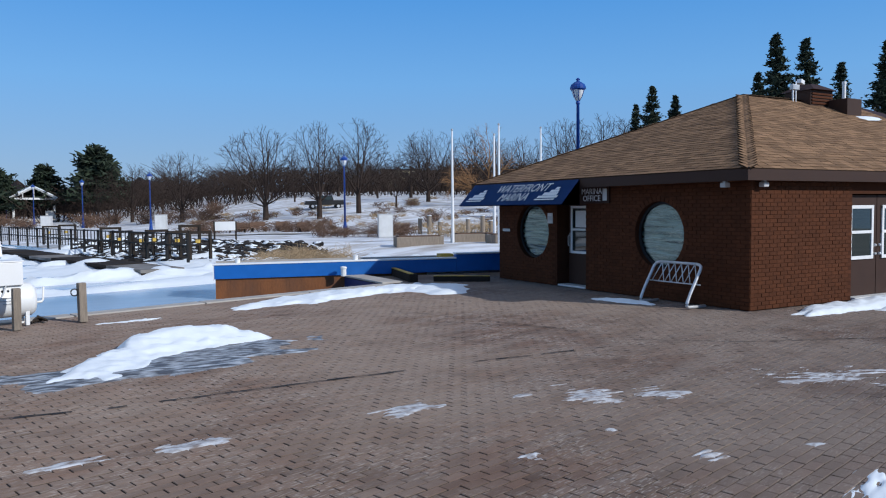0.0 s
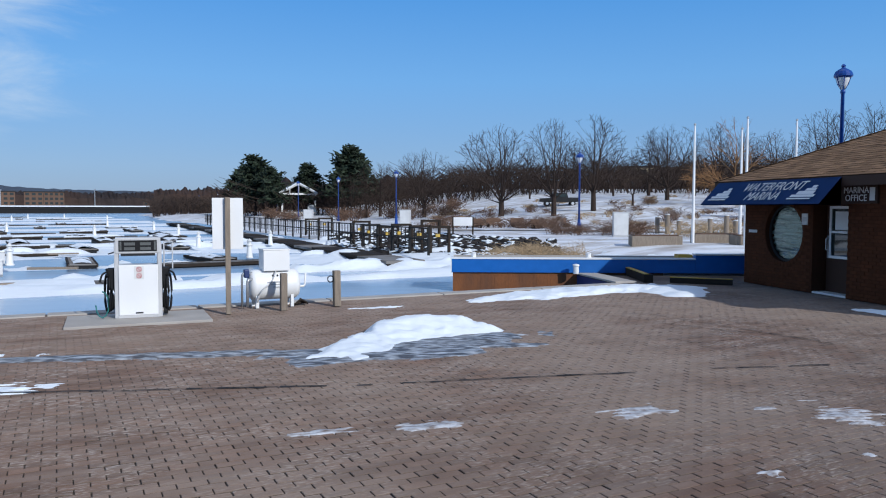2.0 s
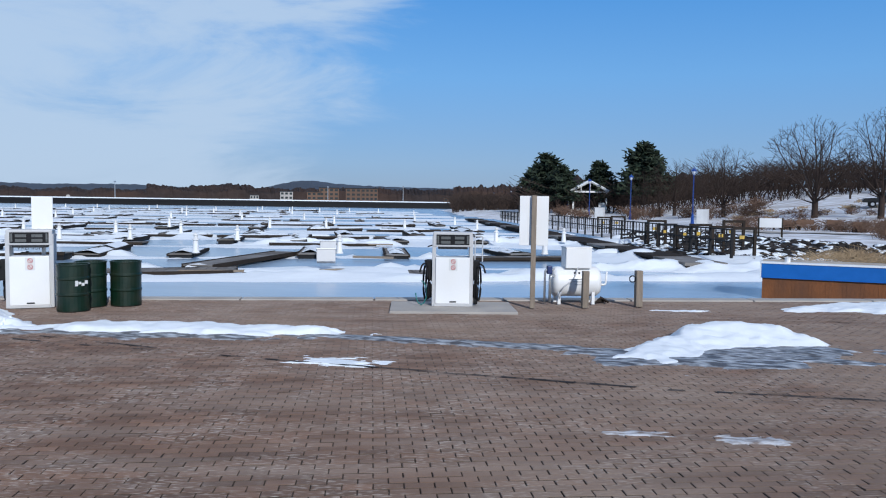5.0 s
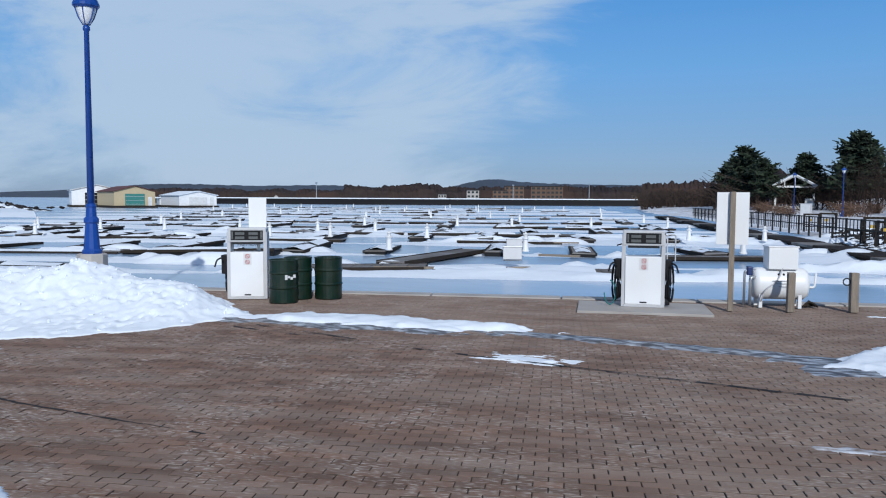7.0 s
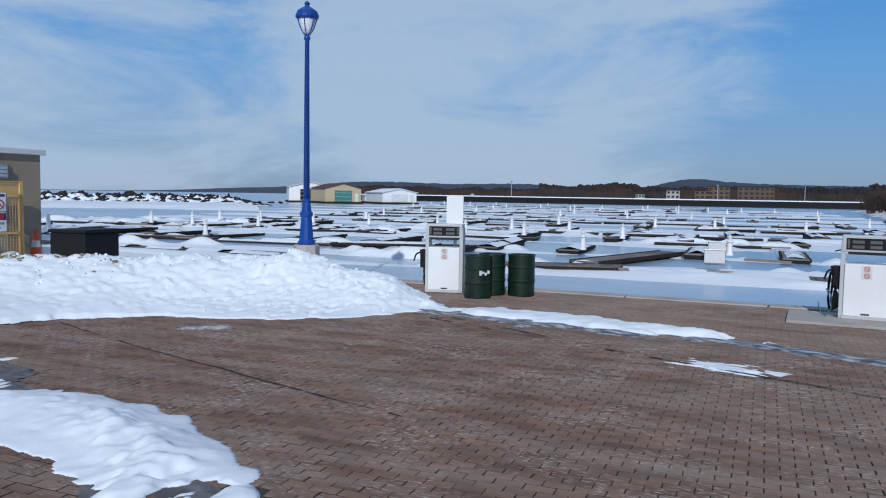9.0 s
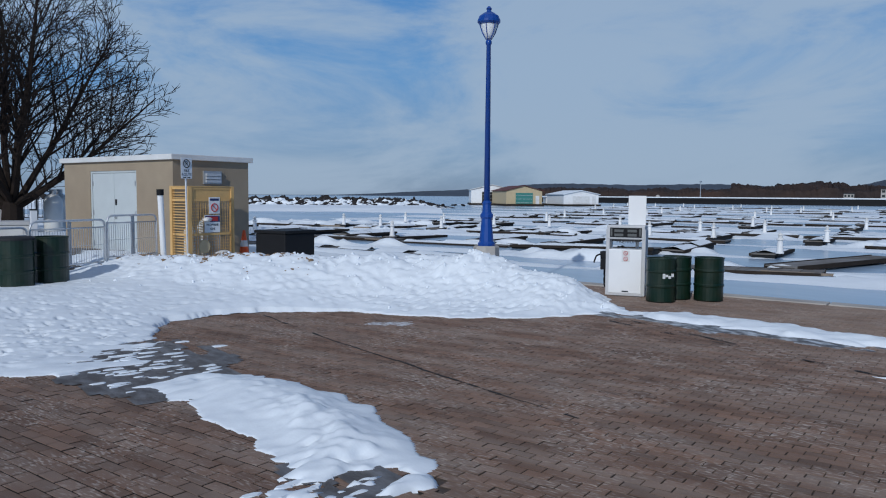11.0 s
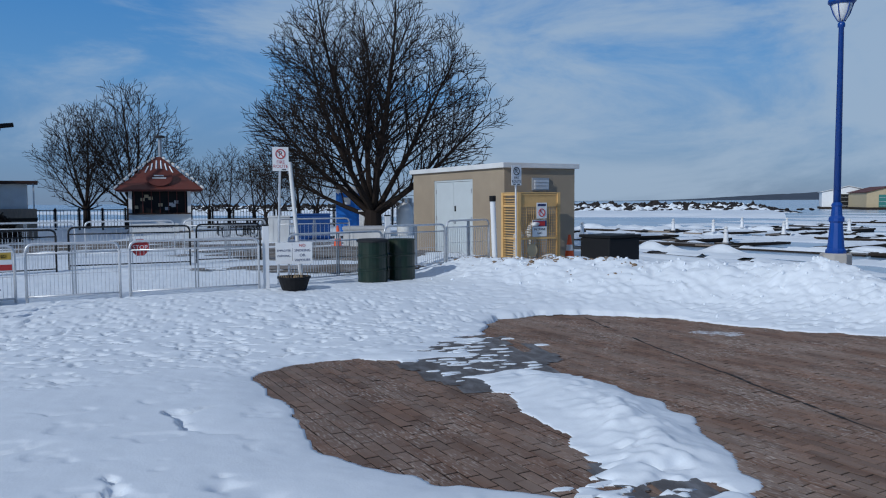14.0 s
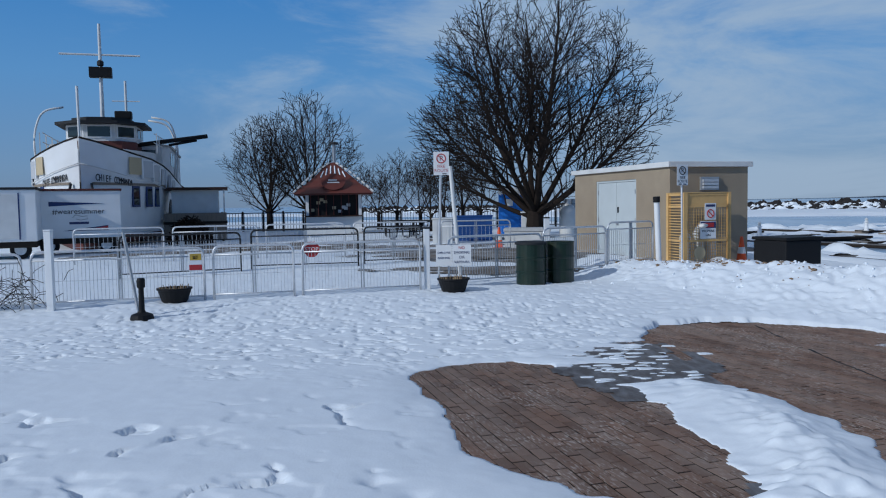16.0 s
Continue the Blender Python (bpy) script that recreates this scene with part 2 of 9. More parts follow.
OFF_WHITE = surf("off_white_paint", (0.68, 0.68, 0.66), 0.55, var=0.08, scale=3, tint=(0.45, 0.43, 0.4), tint_amount=0.3, tint_scale=1.6)
GREY_METAL = surf("grey_metal", (0.45, 0.46, 0.47), 0.4, metal=0.6, var=0.12, scale=8)
PANEL_GREY = surf("panel_grey", (0.5, 0.5, 0.5), 0.5, var=0.08, scale=5)
GALV = surf("galvanised_steel", (0.62, 0.63, 0.64), 0.42, metal=0.45, var=0.15, scale=15)
READOUT = surf("display_grey", (0.11, 0.115, 0.11), 0.3, var=0.1)
BLACK = surf("black_rubber", (0.012, 0.012, 0.013), 0.6, var=0.2, scale=12, spec=0.18)
CHARCOAL = surf("charcoal_plastic", (0.024, 0.025, 0.027), 0.6, var=0.15, scale=8, spec=0.2)
RUST = surf("rusted_steel", (0.19, 0.066, 0.018), 0.85, var=0.35, scale=2.2, fine=30, bump=0.3, tint=(0.09, 0.04, 0.02), tint_amount=0.7, tint_scale=1.4, stretch=(1, 1, 0.35))
WOOD_GREY = surf("weathered_wood", (0.24, 0.195, 0.15), 0.9, var=0.3, scale=5, fine=40, bump=0.4, stretch=(4, 4, 0.6))
DOCK_WOOD = surf("dock_planks", (0.135, 0.118, 0.10), 0.9, var=0.25, scale=2, fine=25, bump=0.4, piece=0.15, tint=(0.6, 0.62, 0.65), tint_amount=0.22, tint_scale=0.8)
DARK_TIMBER = surf("dark_timber", (0.034, 0.027, 0.022), 0.9, var=0.3, scale=4, bump=0.3, spec=0.1)
YELLOW = surf("yellow_paint", (0.55, 0.36, 0.04), 0.6, var=0.2, scale=5, tint=(0.2, 0.15, 0.08), tint_amount=0.5, tint_scale=4)
CAGE_YELLOW = surf("cage_yellow_paint", (0.64, 0.40, 0.15), 0.5, var=0.12, scale=6)
GREEN_DRUM = surf("dark_green_drum", (0.004, 0.019, 0.010), 0.35, var=0.2, scale=6, bump=0.05, tint=(0.04, 0.035, 0.02), tint_amount=0.3, tint_scale=5)
STUCCO = surf("tan_stucco", (0.33, 0.265, 0.185), 0.92, var=0.12, scale=2.5, fine=110, bump=0.4, tint=(0.26, 0.2, 0.14), tint_amount=0.4, tint_scale=0.9)
DOOR_GREY = surf("pale_grey_door_paint", (0.52, 0.56, 0.56), 0.5, var=0.06, scale=3)
RED_ROOF = surf("red_roof_metal", (0.115, 0.024, 0.015), 0.55, var=0.2, scale=4, bump=0.1)
ORANGE = surf("orange_plastic", (0.72, 0.10, 0.02), 0.5, var=0.12, scale=6)
PLASTIC_BLUE = surf("blue_plastic", (0.015, 0.13, 0.48), 0.4, var=0.1, scale=5)
NAVY = surf("navy_paint", (0.012, 0.03, 0.12), 0.5, var=0.15, scale=4)
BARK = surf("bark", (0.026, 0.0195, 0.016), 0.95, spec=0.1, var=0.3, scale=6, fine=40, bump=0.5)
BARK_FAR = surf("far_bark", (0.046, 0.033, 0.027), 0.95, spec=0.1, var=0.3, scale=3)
WILLOW = surf("willow_twigs", (0.24, 0.125, 0.05), 0.95, var=0.3, scale=3)
NEEDLES = surf("pine_needles", (0.018, 0.030, 0.014), 0.85, var=0.4, scale=2.5, piece=0.35)
BRUSH = surf("dry_brush", (0.12, 0.07, 0.045), 0.95, var=0.35, scale=4, piece=0.3)
REED = surf("dry_reeds", (0.36, 0.26, 0.15), 0.95, var=0.3, scale=4, piece=0.3)
ROCK = surf("grey_boulder", (0.030, 0.027, 0.026), 0.95, var=0.45, scale=3, fine=25, bump=0.6, piece=0.5, spec=0.1)
FOREST = surf("bare_forest", (0.038, 0.030, 0.028), 0.95, spec=0.05, var=0.45, scale=0.25, fine=2.0, bump=0.4, tint=(0.075, 0.046, 0.034), tint_amount=0.7, tint_scale=0.02)
# blue-grey instead of forest brown: distance haze is painted into the hills' colour
HILL = surf("hazed_hill_forest", (0.045, 0.060, 0.085), 1.0, var=0.2, scale=0.02, fine=0.2, tint=(0.034, 0.042, 0.058), tint_amount=0.7, tint_scale=0.006)
GLASS = glassy("window_glass", (0.02, 0.03, 0.03))
# near-black streaks paint fold shade and reflected bands into the blind's colour
CURTAIN = surf("fold_shaded_blind", (0.27, 0.33, 0.305), 0.8, var=0.3, scale=1.2, fine=9, stretch=(1, 0.35, 6.0), tint=(0.02, 0.03, 0.028), tint_amount=0.97, tint_scale=2.4)
LAMP_GLASS = glassy("frosted_lamp_glass", (0.75, 0.77, 0.78), 0.15)
INK = surf("black_ink", (0.02, 0.02, 0.022), 0.6, var=0.05)
RED_INK = surf("red_ink", (0.42, 0.03, 0.03), 0.6, var=0.05)
BLUE_INK = surf("navy_ink", (0.03, 0.04, 0.12), 0.6, var=0.05)
RED_BROWN = surf("red_oxide_paint", (0.10, 0.025, 0.018), 0.7, var=0.2, scale=2)
TAN_SIDING = surf("tan_siding", (0.50, 0.40, 0.24), 0.7, var=0.08, scale=2)
TEAL = surf("teal_door_paint", (0.05, 0.20, 0.17), 0.5, var=0.1)
ROPE_TEAL = surf("teal_hose", (0.02, 0.16, 0.15), 0.5, var=0.1)


# ---- mesh helpers ----
def P(az, d):
    """A place d metres from the viewpoint, az degrees to the left of straight ahead (+y)."""
    return -d * math.sin(radians(az)), d * math.cos(radians(az))


def smooth(v):
    v = np.clip(v, 0, 1)
    return v * v * (3 - 2 * v)


def mesh_ob(name, bm, material, shade=False):
    me = bpy.data.meshes.new(name)
    bmesh.ops.recalc_face_normals(bm, faces=bm.faces[:]) if len(bm.faces) < 60000 else None
    bm.to_mesh(me)
    bm.free()
    me.materials.append(material)
    if shade:
        me.polygons.foreach_set("use_smooth", [True] * len(me.polygons))
    return new(name, me)


def part(name, bm, material, parent, label="", shade=False):
    ob = mesh_ob(name, bm, material, shade)
    ob.parent = parent
    return tagged(ob, label)


def raw(name, verts, faces, material, parent=None, shade=False):
    me = bpy.data.meshes.new(name)
    me.from_pydata([tuple(v) for v in verts], [], faces)
    me.materials.append(material)
    if shade:
        me.polygons.foreach_set("use_smooth", [True] * len(me.polygons))
    ob = new(name, me)
    ob.parent = parent
    return ob


def base_at(name, x, y, z=0.0, rz=0.0, label="", category="", group="", kind=""):
    e = new(name)
    e.matrix_basis = pose(x, y, z, 0, 0, rz)
    return tagged(e, label, category, group, kind)


def box(bm, x0, x1, y0, y1, z0, z1, bevel=0.0, m=None):
    """An axis-aligned box, optionally bevelled, added to bm."""
    r = bmesh.ops.create_cube(bm, size=1.0)
    vs = r["verts"]
    for v in vs:
        v.co = Vector(((x0 + x1) / 2 + v.co.x * (x1 - x0), (y0 + y1) / 2 + v.co.y * (y1 - y0), (z0 + z1) / 2 + v.co.z * (z1 - z0)))
    if m is not None:
        for v in vs:
            v.co = m @ v.co
    if bevel:
        es = list({e for v in vs for e in v.link_edges})
        bmesh.ops.bevel(bm, geom=es, offset=bevel, segments=2, profile=0.6, affect="EDGES")
    return bm


def boxed(*args, **kw):
    return box(bmesh.new(), *args, **kw)


def cyl(bm, p0, p1, r0, r1=None, n=12):
    """A cylinder or cone from p0 to p1."""
    p0, p1 = Vector(p0), Vector(p1)
    r1 = r0 if r1 is None else r1
    d = p1 - p0
    q = d.to_track_quat("Z", "Y").to_matrix().to_4x4()
    bmesh.ops.create_cone(bm, cap_ends=True, segments=n, radius1=r0, radius2=max(r1, 1e-4), depth=d.length,
                          matrix=Matrix.Translation((p0 + p1) / 2) @ q)
    return bm


def tube(bm, pts, r, n=8):
    """A round bar along a run of points."""
    pts = [Vector(p) for p in pts]
    rings = []
    for i, p in enumerate(pts):
        d = (pts[min(i + 1, len(pts) - 1)] - pts[max(i - 1, 0)]).normalized()
        a = d.cross(Vector((0, 0, 1)))
        if a.length < 0.05:
            a = d.cross(Vector((0, 1, 0)))
        a.normalize()
        b = d.cross(a)
        rings.append([bm.verts.new(p + (a * math.cos(6.28318 * k / n) + b * math.sin(6.28318 * k / n)) * r) for k in range(n)])
    for A, B in zip(rings, rings[1:]):
        for k in range(n):
            bm.faces.new((A[k], A[(k + 1) % n], B[(k + 1) % n], B[k]))
    bm.faces.new(rings[0])
    bm.faces.new(rings[-1][::-1])
    return bm


def bend(pts, r=0.08, n=4):
    """Rounds the inner corners of a run of points."""
    pts = [Vector(p) for p in pts]
    out = [pts[0]]
    for a, b, c in zip(pts, pts[1:], pts[2:]):
        u, w = (a - b).normalized(), (c - b).normalized()
        rr = min(r, (a - b).length / 2, (c - b).length / 2)
        for k in range(n + 1):
            s = k / n
            out.append((b + u * rr) * (1 - s) ** 2 + b * 2 * s * (1 - s) + (b + w * rr) * s * s)
    return out + [pts[-1]]


def lathe(bm, prof, n=20, x=0.0, y=0.0, caps=True):
    """Turns a profile of (radius, height) round the upright axis at x, y."""
    rings = []
    for r, z in prof:
        rings.append([bm.verts.new((x + r * math.cos(6.28318 * k / n), y + r * math.sin(6.28318 * k / n), z)) for k in range(n)])
    for A, B in zip(rings, rings[1:]):
        for k in range(n):
            bm.faces.new((A[k], A[(k + 1) % n], B[(k + 1) % n], B[k]))
    if caps:
        bm.faces.new(rings[0][::-1])
        bm.faces.new(rings[-1])
    return bm


def prism(bm, outline, z0, z1):
    """An upright prism over a flat outline."""
    lo = [bm.verts.new((x, y, z0)) for x, y in outline]
    hi = [bm.verts.new((x, y, z1)) for x, y in outline]
    bm.faces.new(lo[::-1])
    bm.faces.new(hi)
    k = len(lo)
    for i in range(k):
        bm.faces.new((lo[i], lo[(i + 1) % k], hi[(i + 1) % k], hi[i]))
    return bm


def words(name, text, size, material, parent, m, depth=0.004, align="CENTER"):
    """Raised lettering as a mesh; the text stands in the local xy plane."""
    c = bpy.data.curves.new(name, "FONT")
    c.body, c.size, c.extrude, c.align_x, c.align_y = text, size, depth, align, "CENTER"
    c.resolution_u = 3
    tmp = bpy.data.objects.new("tmp", c)
    scene.collection.objects.link(tmp)
    dg = bpy.context.evaluated_depsgraph_get()
    me = bpy.data.meshes.new_from_object(tmp.evaluated_get(dg))
    bpy.data.objects.remove(tmp)
    me.materials.clear()
    me.materials.append(material)
    ob = new(name, me)
    ob.parent = parent
    ob.matrix_basis = m
    return ob


# lattice noise for drifts and uneven ground
def vnoise(x, y, seed=0):
    xi, yi = np.floor(x).astype(np.int64), np.floor(y).astype(np.int64)
    fx, fy = x - xi, y - yi
    fx, fy = fx * fx * (3 - 2 * fx), fy * fy * (3 - 2 * fy)

    def h(a, b):
        k = (a * 374761393 + b * 668265263 + seed * 974634777) & 0xFFFFFFFF
        k = ((k ^ (k >> 13)) * 1274126177) & 0xFFFFFFFF
        return ((k ^ (k >> 16)) & 0xFFFF) / 65535.0
    a, b, c, d = h(xi, yi), h(xi + 1, yi), h(xi, yi + 1), h(xi + 1, yi + 1)
    return (a * (1 - fx) + b * fx) * (1 - fy) + (c * (1 - fx) + d * fx) * fy - 0.5


def fbm(x, y, octaves=4, seed=0):
    s, a = 0.0, 1.0
    for k in range(octaves):
        s = s + a * vnoise(x + 17.3 * k, y - 9.1 * k, seed + k)
        x, y, a = x * 2.03, y * 2.03, a * 0.5
    return s


def inside(px, py, poly):
    """Signed distance to a closed outline, positive inside."""
    d = np.full(px.shape, 1e9)
    odd = np.zeros(px.shape, bool)
    for (ax, ay), (bx, by) in zip(poly, poly[1:] + poly[:1]):
        ex, ey = bx - ax, by - ay
        t = np.clip(((px - ax) * ex + (py - ay) * ey) / (ex * ex + ey * ey), 0, 1)
        d = np.minimum(d, np.hypot(px - ax - t * ex, py - ay - t * ey))
        cross = ((ay > py) != (by > py)) & (px < (bx - ax) * (py - ay) / (by - ay if by != ay else 1e-9) + ax)
        odd ^= cross
    return np.where(odd, d, -d)


def ridge(px, py, run):
    """Height of a rounded bank along a run of (x, y, height, half width)."""
    out = np.zeros(px.shape)
    for (ax, ay, ah, aw), (bx, by, bh, bw) in zip(run, run[1:]):
        ex, ey = bx - ax, by - ay
        t = np.clip(((px - ax) * ex + (py - ay) * ey) / (ex * ex + ey * ey), 0, 1)
        d = np.hypot(px - ax - t * ex, py - ay - t * ey) / (aw + (bw - aw) * t)
        out = np.maximum(out, (ah + (bh - ah) * t) * np.exp(-d * d * 1.6))
    return out


def sheet(name, xs, ys, height, keep, material, parent=None, shade=True):
    """A height field over a grid; quads whose corners all fail keep are left out."""
    X, Y = np.meshgrid(xs, ys)
    Z, K = height(X, Y), keep(X, Y)
    nx, ny = len(xs), len(ys)
    i = np.arange(nx * ny).reshape(ny, nx)
    f = np.stack([i[:-1, :-1], i[:-1, 1:], i[1:, 1:], i[1:, :-1]], -1).reshape(-1, 4)
    k = K.ravel()
    f = f[k[f].any(1)]
    used = np.unique(f)
    remap = np.zeros(nx * ny, np.int64)
    remap[used] = np.arange(len(used))
    v = np.stack([X.ravel(), Y.ravel(), Z.ravel()], 1)[used]
    return raw(name, v.tolist(), remap[f].tolist(), material, parent, shade)

# ---- setting: ice, land, plaza ----
QUAY = 15.0                                     # the quay and its pavers run at this angle to the building
MARINA = 18.0                                   # the floating docks
ICE_Z = -0.5


def quay_y(x):
    return 15.78 + 0.262 * x


def land_rise(x, y):
    """Ground level: flat plaza, rising gently towards the fenced yard in the west."""
    return 0.20 * smooth((-x - 9.5) / 5.0) + 0.10 * smooth((-x - 15.0) / 4.0)


bm = bmesh.new()
bmesh.ops.create_circle(bm, cap_ends=True, segments=96, radius=4600, matrix=Matrix.Translation((0, 0, ICE_Z)))
tagged(mesh_ob("ground", bm, LAKE), "frozen lake with windblown snow over grey-blue ice", "lake ice", kind="structure")

plaza = mesh_ob("pavement", prism(bmesh.new(), [(-24, quay_y(-24)), (8.4, quay_y(8.4)), (8.4, 20.42), (13.2, 19.25), (60, 8.0), (60, -60), (-24, -60)], -2.0, -0.016), JOINT)
tagged(plaza, "reddish-grey concrete paver plaza with sandy joints", "pavement", kind="structure")
yard = mesh_ob("yard_ground", prism(bmesh.new(), [(-24, -60), (-24, quay_y(-24)), (-32, 10.2), (-60, 12), (-82, 6), (-82, -60)], -2.0, -0.03), LAND)
tagged(yard, "snow-covered fenced yard beside the plaza", "ground", kind="structure")
edge = base_at("quay_edge", 0, 0, label="weathered concrete coping along the quay", category="coping", kind="structure")
for k in range(13):
    x0 = -24 + k * 2.5
    x1 = min(x0 + 2.47, 8.38)
    bm = boxed(0, (x1 - x0) / math.cos(math.atan(0.262)), -0.36, 0.02, -0.30, 0.012, bevel=0.015, m=pose(x0, quay_y(x0), 0, 0, 0, math.degrees(math.atan(0.262))))
    part("coping_stone", bm, CONCRETE, edge)

# snow over the yard, the bank pushed up beside the lamp, and the strip left by the plough
TOE = [(-8.0, 10.15), (-8.4, 8.9), (-9.3, 7.3), (-10.9, 6.1), (-11.5, 5.2), (-11.5, 3.6), (-10.3, 3.05), (-8.3, 2.9), (-7.2, 3.5), (-5.7, 3.68),
       (-4.3, 3.22), (-3.5, 2.48), (-3.0, 1.1), (-3.0, -45), (-80, -45), (-80, 5.5), (-60, 11.5), (-32, 9.8), (-24, 9.2), (-13, 11.8), (-9.2, 11.2)]
ISLAND = [(-8.33, -0.27), (-7.1, 0.07), (-6.06, 0.15), (-5.72, 0.26), (-5.35, 0.48), (-5.0, 0.8), (-4.7, 1.0), (-4.25, 1.9), (-4.9, 2.32), (-5.5, 2.45), (-6.43, 2.42), (-7.31, 2.28), (-8.0, 2.1), (-8.61, 1.65), (-9.05, 1.12), (-9.01, 0.27), (-8.66, -0.14)]
BANK = [(x, y, h * 0.86, w) for x, y, h, w in [(-19.5, 4.6, 0.12, 1.2), (-16.6, 4.6, 0.26, 1.3), (-14.6, 5.4, 0.42, 1.3), (-13.2, 6.7, 0.50, 1.4), (-11.9, 8.3, 0.58, 1.4), (-10.5, 9.35, 0.74, 1.25), (-9.5, 9.75, 0.46, 1.1), (-8.5, 10.05, 0.12, 0.8)]]
STRIP = [(-7.6, 2.85, 0.03, 0.5), (-6.3, 3.0, 0.07, 0.5), (-5.0, 2.85, 0.09, 0.45), (-4.0, 2.4, 0.08, 0.45), (-3.2, 1.5, 0.07, 0.5)]


def snow_depth(x, y):
    rag = 0.30 * fbm(x * 0.9, y * 0.9, 3, 3) + 0.13 * fbm(x * 4, y * 4, 3, 5)
    s = inside(x, y, TOE) + rag
    hole = inside(x, y, ISLAND) - 0.12 + rag * 0.5
    s = np.minimum(s, -hole)
    melt = np.exp(-(((x + 8.9) / 1.3) ** 2 + ((y - 2.35) / 0.75) ** 2))        # trodden slush between the two clearings
    melt = np.maximum(melt, 0.70 * np.exp(-(((x + 4.4) / 0.7) ** 2 + ((y - 2.45) / 0.38) ** 2)))
    s = s - 1.1 * melt * (0.50 + 1.9 * fbm(x * 5.2, y * 2.1, 3, 11))
    body = (0.060 * (1 - np.exp(-np.maximum(s, 0) / 0.30)) + 0.06 * smooth(s / 3.0)) * (1 - 0.75 * np.clip(melt * 1.3, 0, 1))
    far = smooth((-x - 12) / 8)
    r = np.hypot(x, y)
    # wind-cut crust near by: flat plates that end in short crisp lips
    phase = 1.3 * fbm(x * 0.9, y * 0.8, 3, 35) + 0.25 * fbm(x * 3.2, y * 3.0, 3, 36) + 0.85 * y + 0.25 * x
    saw = phase - np.floor(phase)
    plate = -0.075 * smooth(saw / 0.035) * np.exp(-saw / 0.11) * smooth(fbm(x * 1.7, y * 1.5, 3, 86) * 8 + 1.3)
    where_ = smooth((7.7 - r + 1.6 * fbm(x, y, 2, 38)) / 1.0) * smooth(s / 0.9 - 0.2)
    scrap = np.clip(fbm(x * 3.6, y * 2.7, 3, 45) * 9 - 1.8, 0, 1) * smooth((7.4 - r) / 0.8)
    # trodden crust farther off: many small sharp-rimmed dents
    trod = smooth((r - 8.2 + 2.6 * fbm(x * 0.6, y * 0.6, 3, 47)) / 1.9) * (1 - 0.5 * smooth((r - 11.5) / 3.0))
    dents = 0.45 * np.clip(fbm(x * 7.0, y * 5.0, 3, 43) * 7.0 - 1.7, 0, 1) + 0.85 * np.clip(fbm(x * 13.0, y * 9.0, 2, 44) * 8.0 - 1.7, 0, 1)
    lumps = 0.014 * fbm(x * 0.8, y * 0.8, 2, 31) + plate * where_ - 0.012 * scrap + trod * (0.018 * fbm(x * 2.6, y * 2.2, 3, 41) - 0.040 * dents) + 0.004 * fbm(x * 6, y * 6, 2, 48)
    lumps = lumps * (1 - 0.7 * np.clip(melt * 1.3, 0, 1))
    bank = ridge(x, y, BANK)
    bank = bank * (1 + 0.26 * fbm(x * 1.2, y * 1.2, 3, 51) + 0.22 * np.abs(fbm(x * 3.6, y * 3.6, 4, 53))) + ridge(x, y, STRIP) * (1 + 0.9 * fbm(x * 4, y * 4, 3, 61))
    bank = bank + smooth(bank / 0.10) * (0.055 * np.abs(fbm(x * 4.8, y * 4.8, 4, 57)) + 0.030 * np.clip(fbm(x * 9, y * 9, 2, 58), 0, 1) - 0.02)     # crumbled lumps
    fade = smooth(s / 0.35)
    return np.where(s > 0, body + fade * (lumps * (1 - 0.3 * far) + bank), -0.06), s


def snow_z(x, y):
    return land_rise(x, y) + snow_depth(x, y)[0]


def ground_at(x, y):
    """The level on which a thing stands, with the snow."""
    return float(snow_z(np.array([[x]], float), np.array([[y]], float))[0, 0])


near_snow = sheet("snow_cover", np.concatenate([np.arange(-20.5, -11.0, 0.05), np.arange(-11.0, -2.0, 0.024)]), np.concatenate([np.arange(-9.5, -5.0, 0.044), np.arange(-5.0, 3.6, 0.028), np.arange(3.6, 11.9, 0.044)]), snow_z, lambda x, y: snow_depth(x, y)[1] > -0.02, SNOW)
tagged(near_snow, "crusted white snow with a ploughed bank and trodden hollows", "snow", kind="stuff")
far_snow = sheet("snow_cover", np.concatenate([np.arange(-80, -20.4, 0.5), [-20.5]]), np.arange(-45, 12.1, 0.5), snow_z, lambda x, y: snow_depth(x, y)[1] > 0.0, SNOW)
tagged(far_snow, "trampled snow over the yard by the boat", "snow", kind="stuff")
south_snow = sheet("snow_cover", np.concatenate([np.arange(-20.5, -2.2, 0.35)]), np.concatenate([np.arange(-45, -9.5, 0.5), [-9.5]]), snow_z, lambda x, y: snow_depth(x, y)[1] > 0.0, SNOW)
tagged(south_snow, "smooth snow over the open plaza", "snow", kind="stuff")


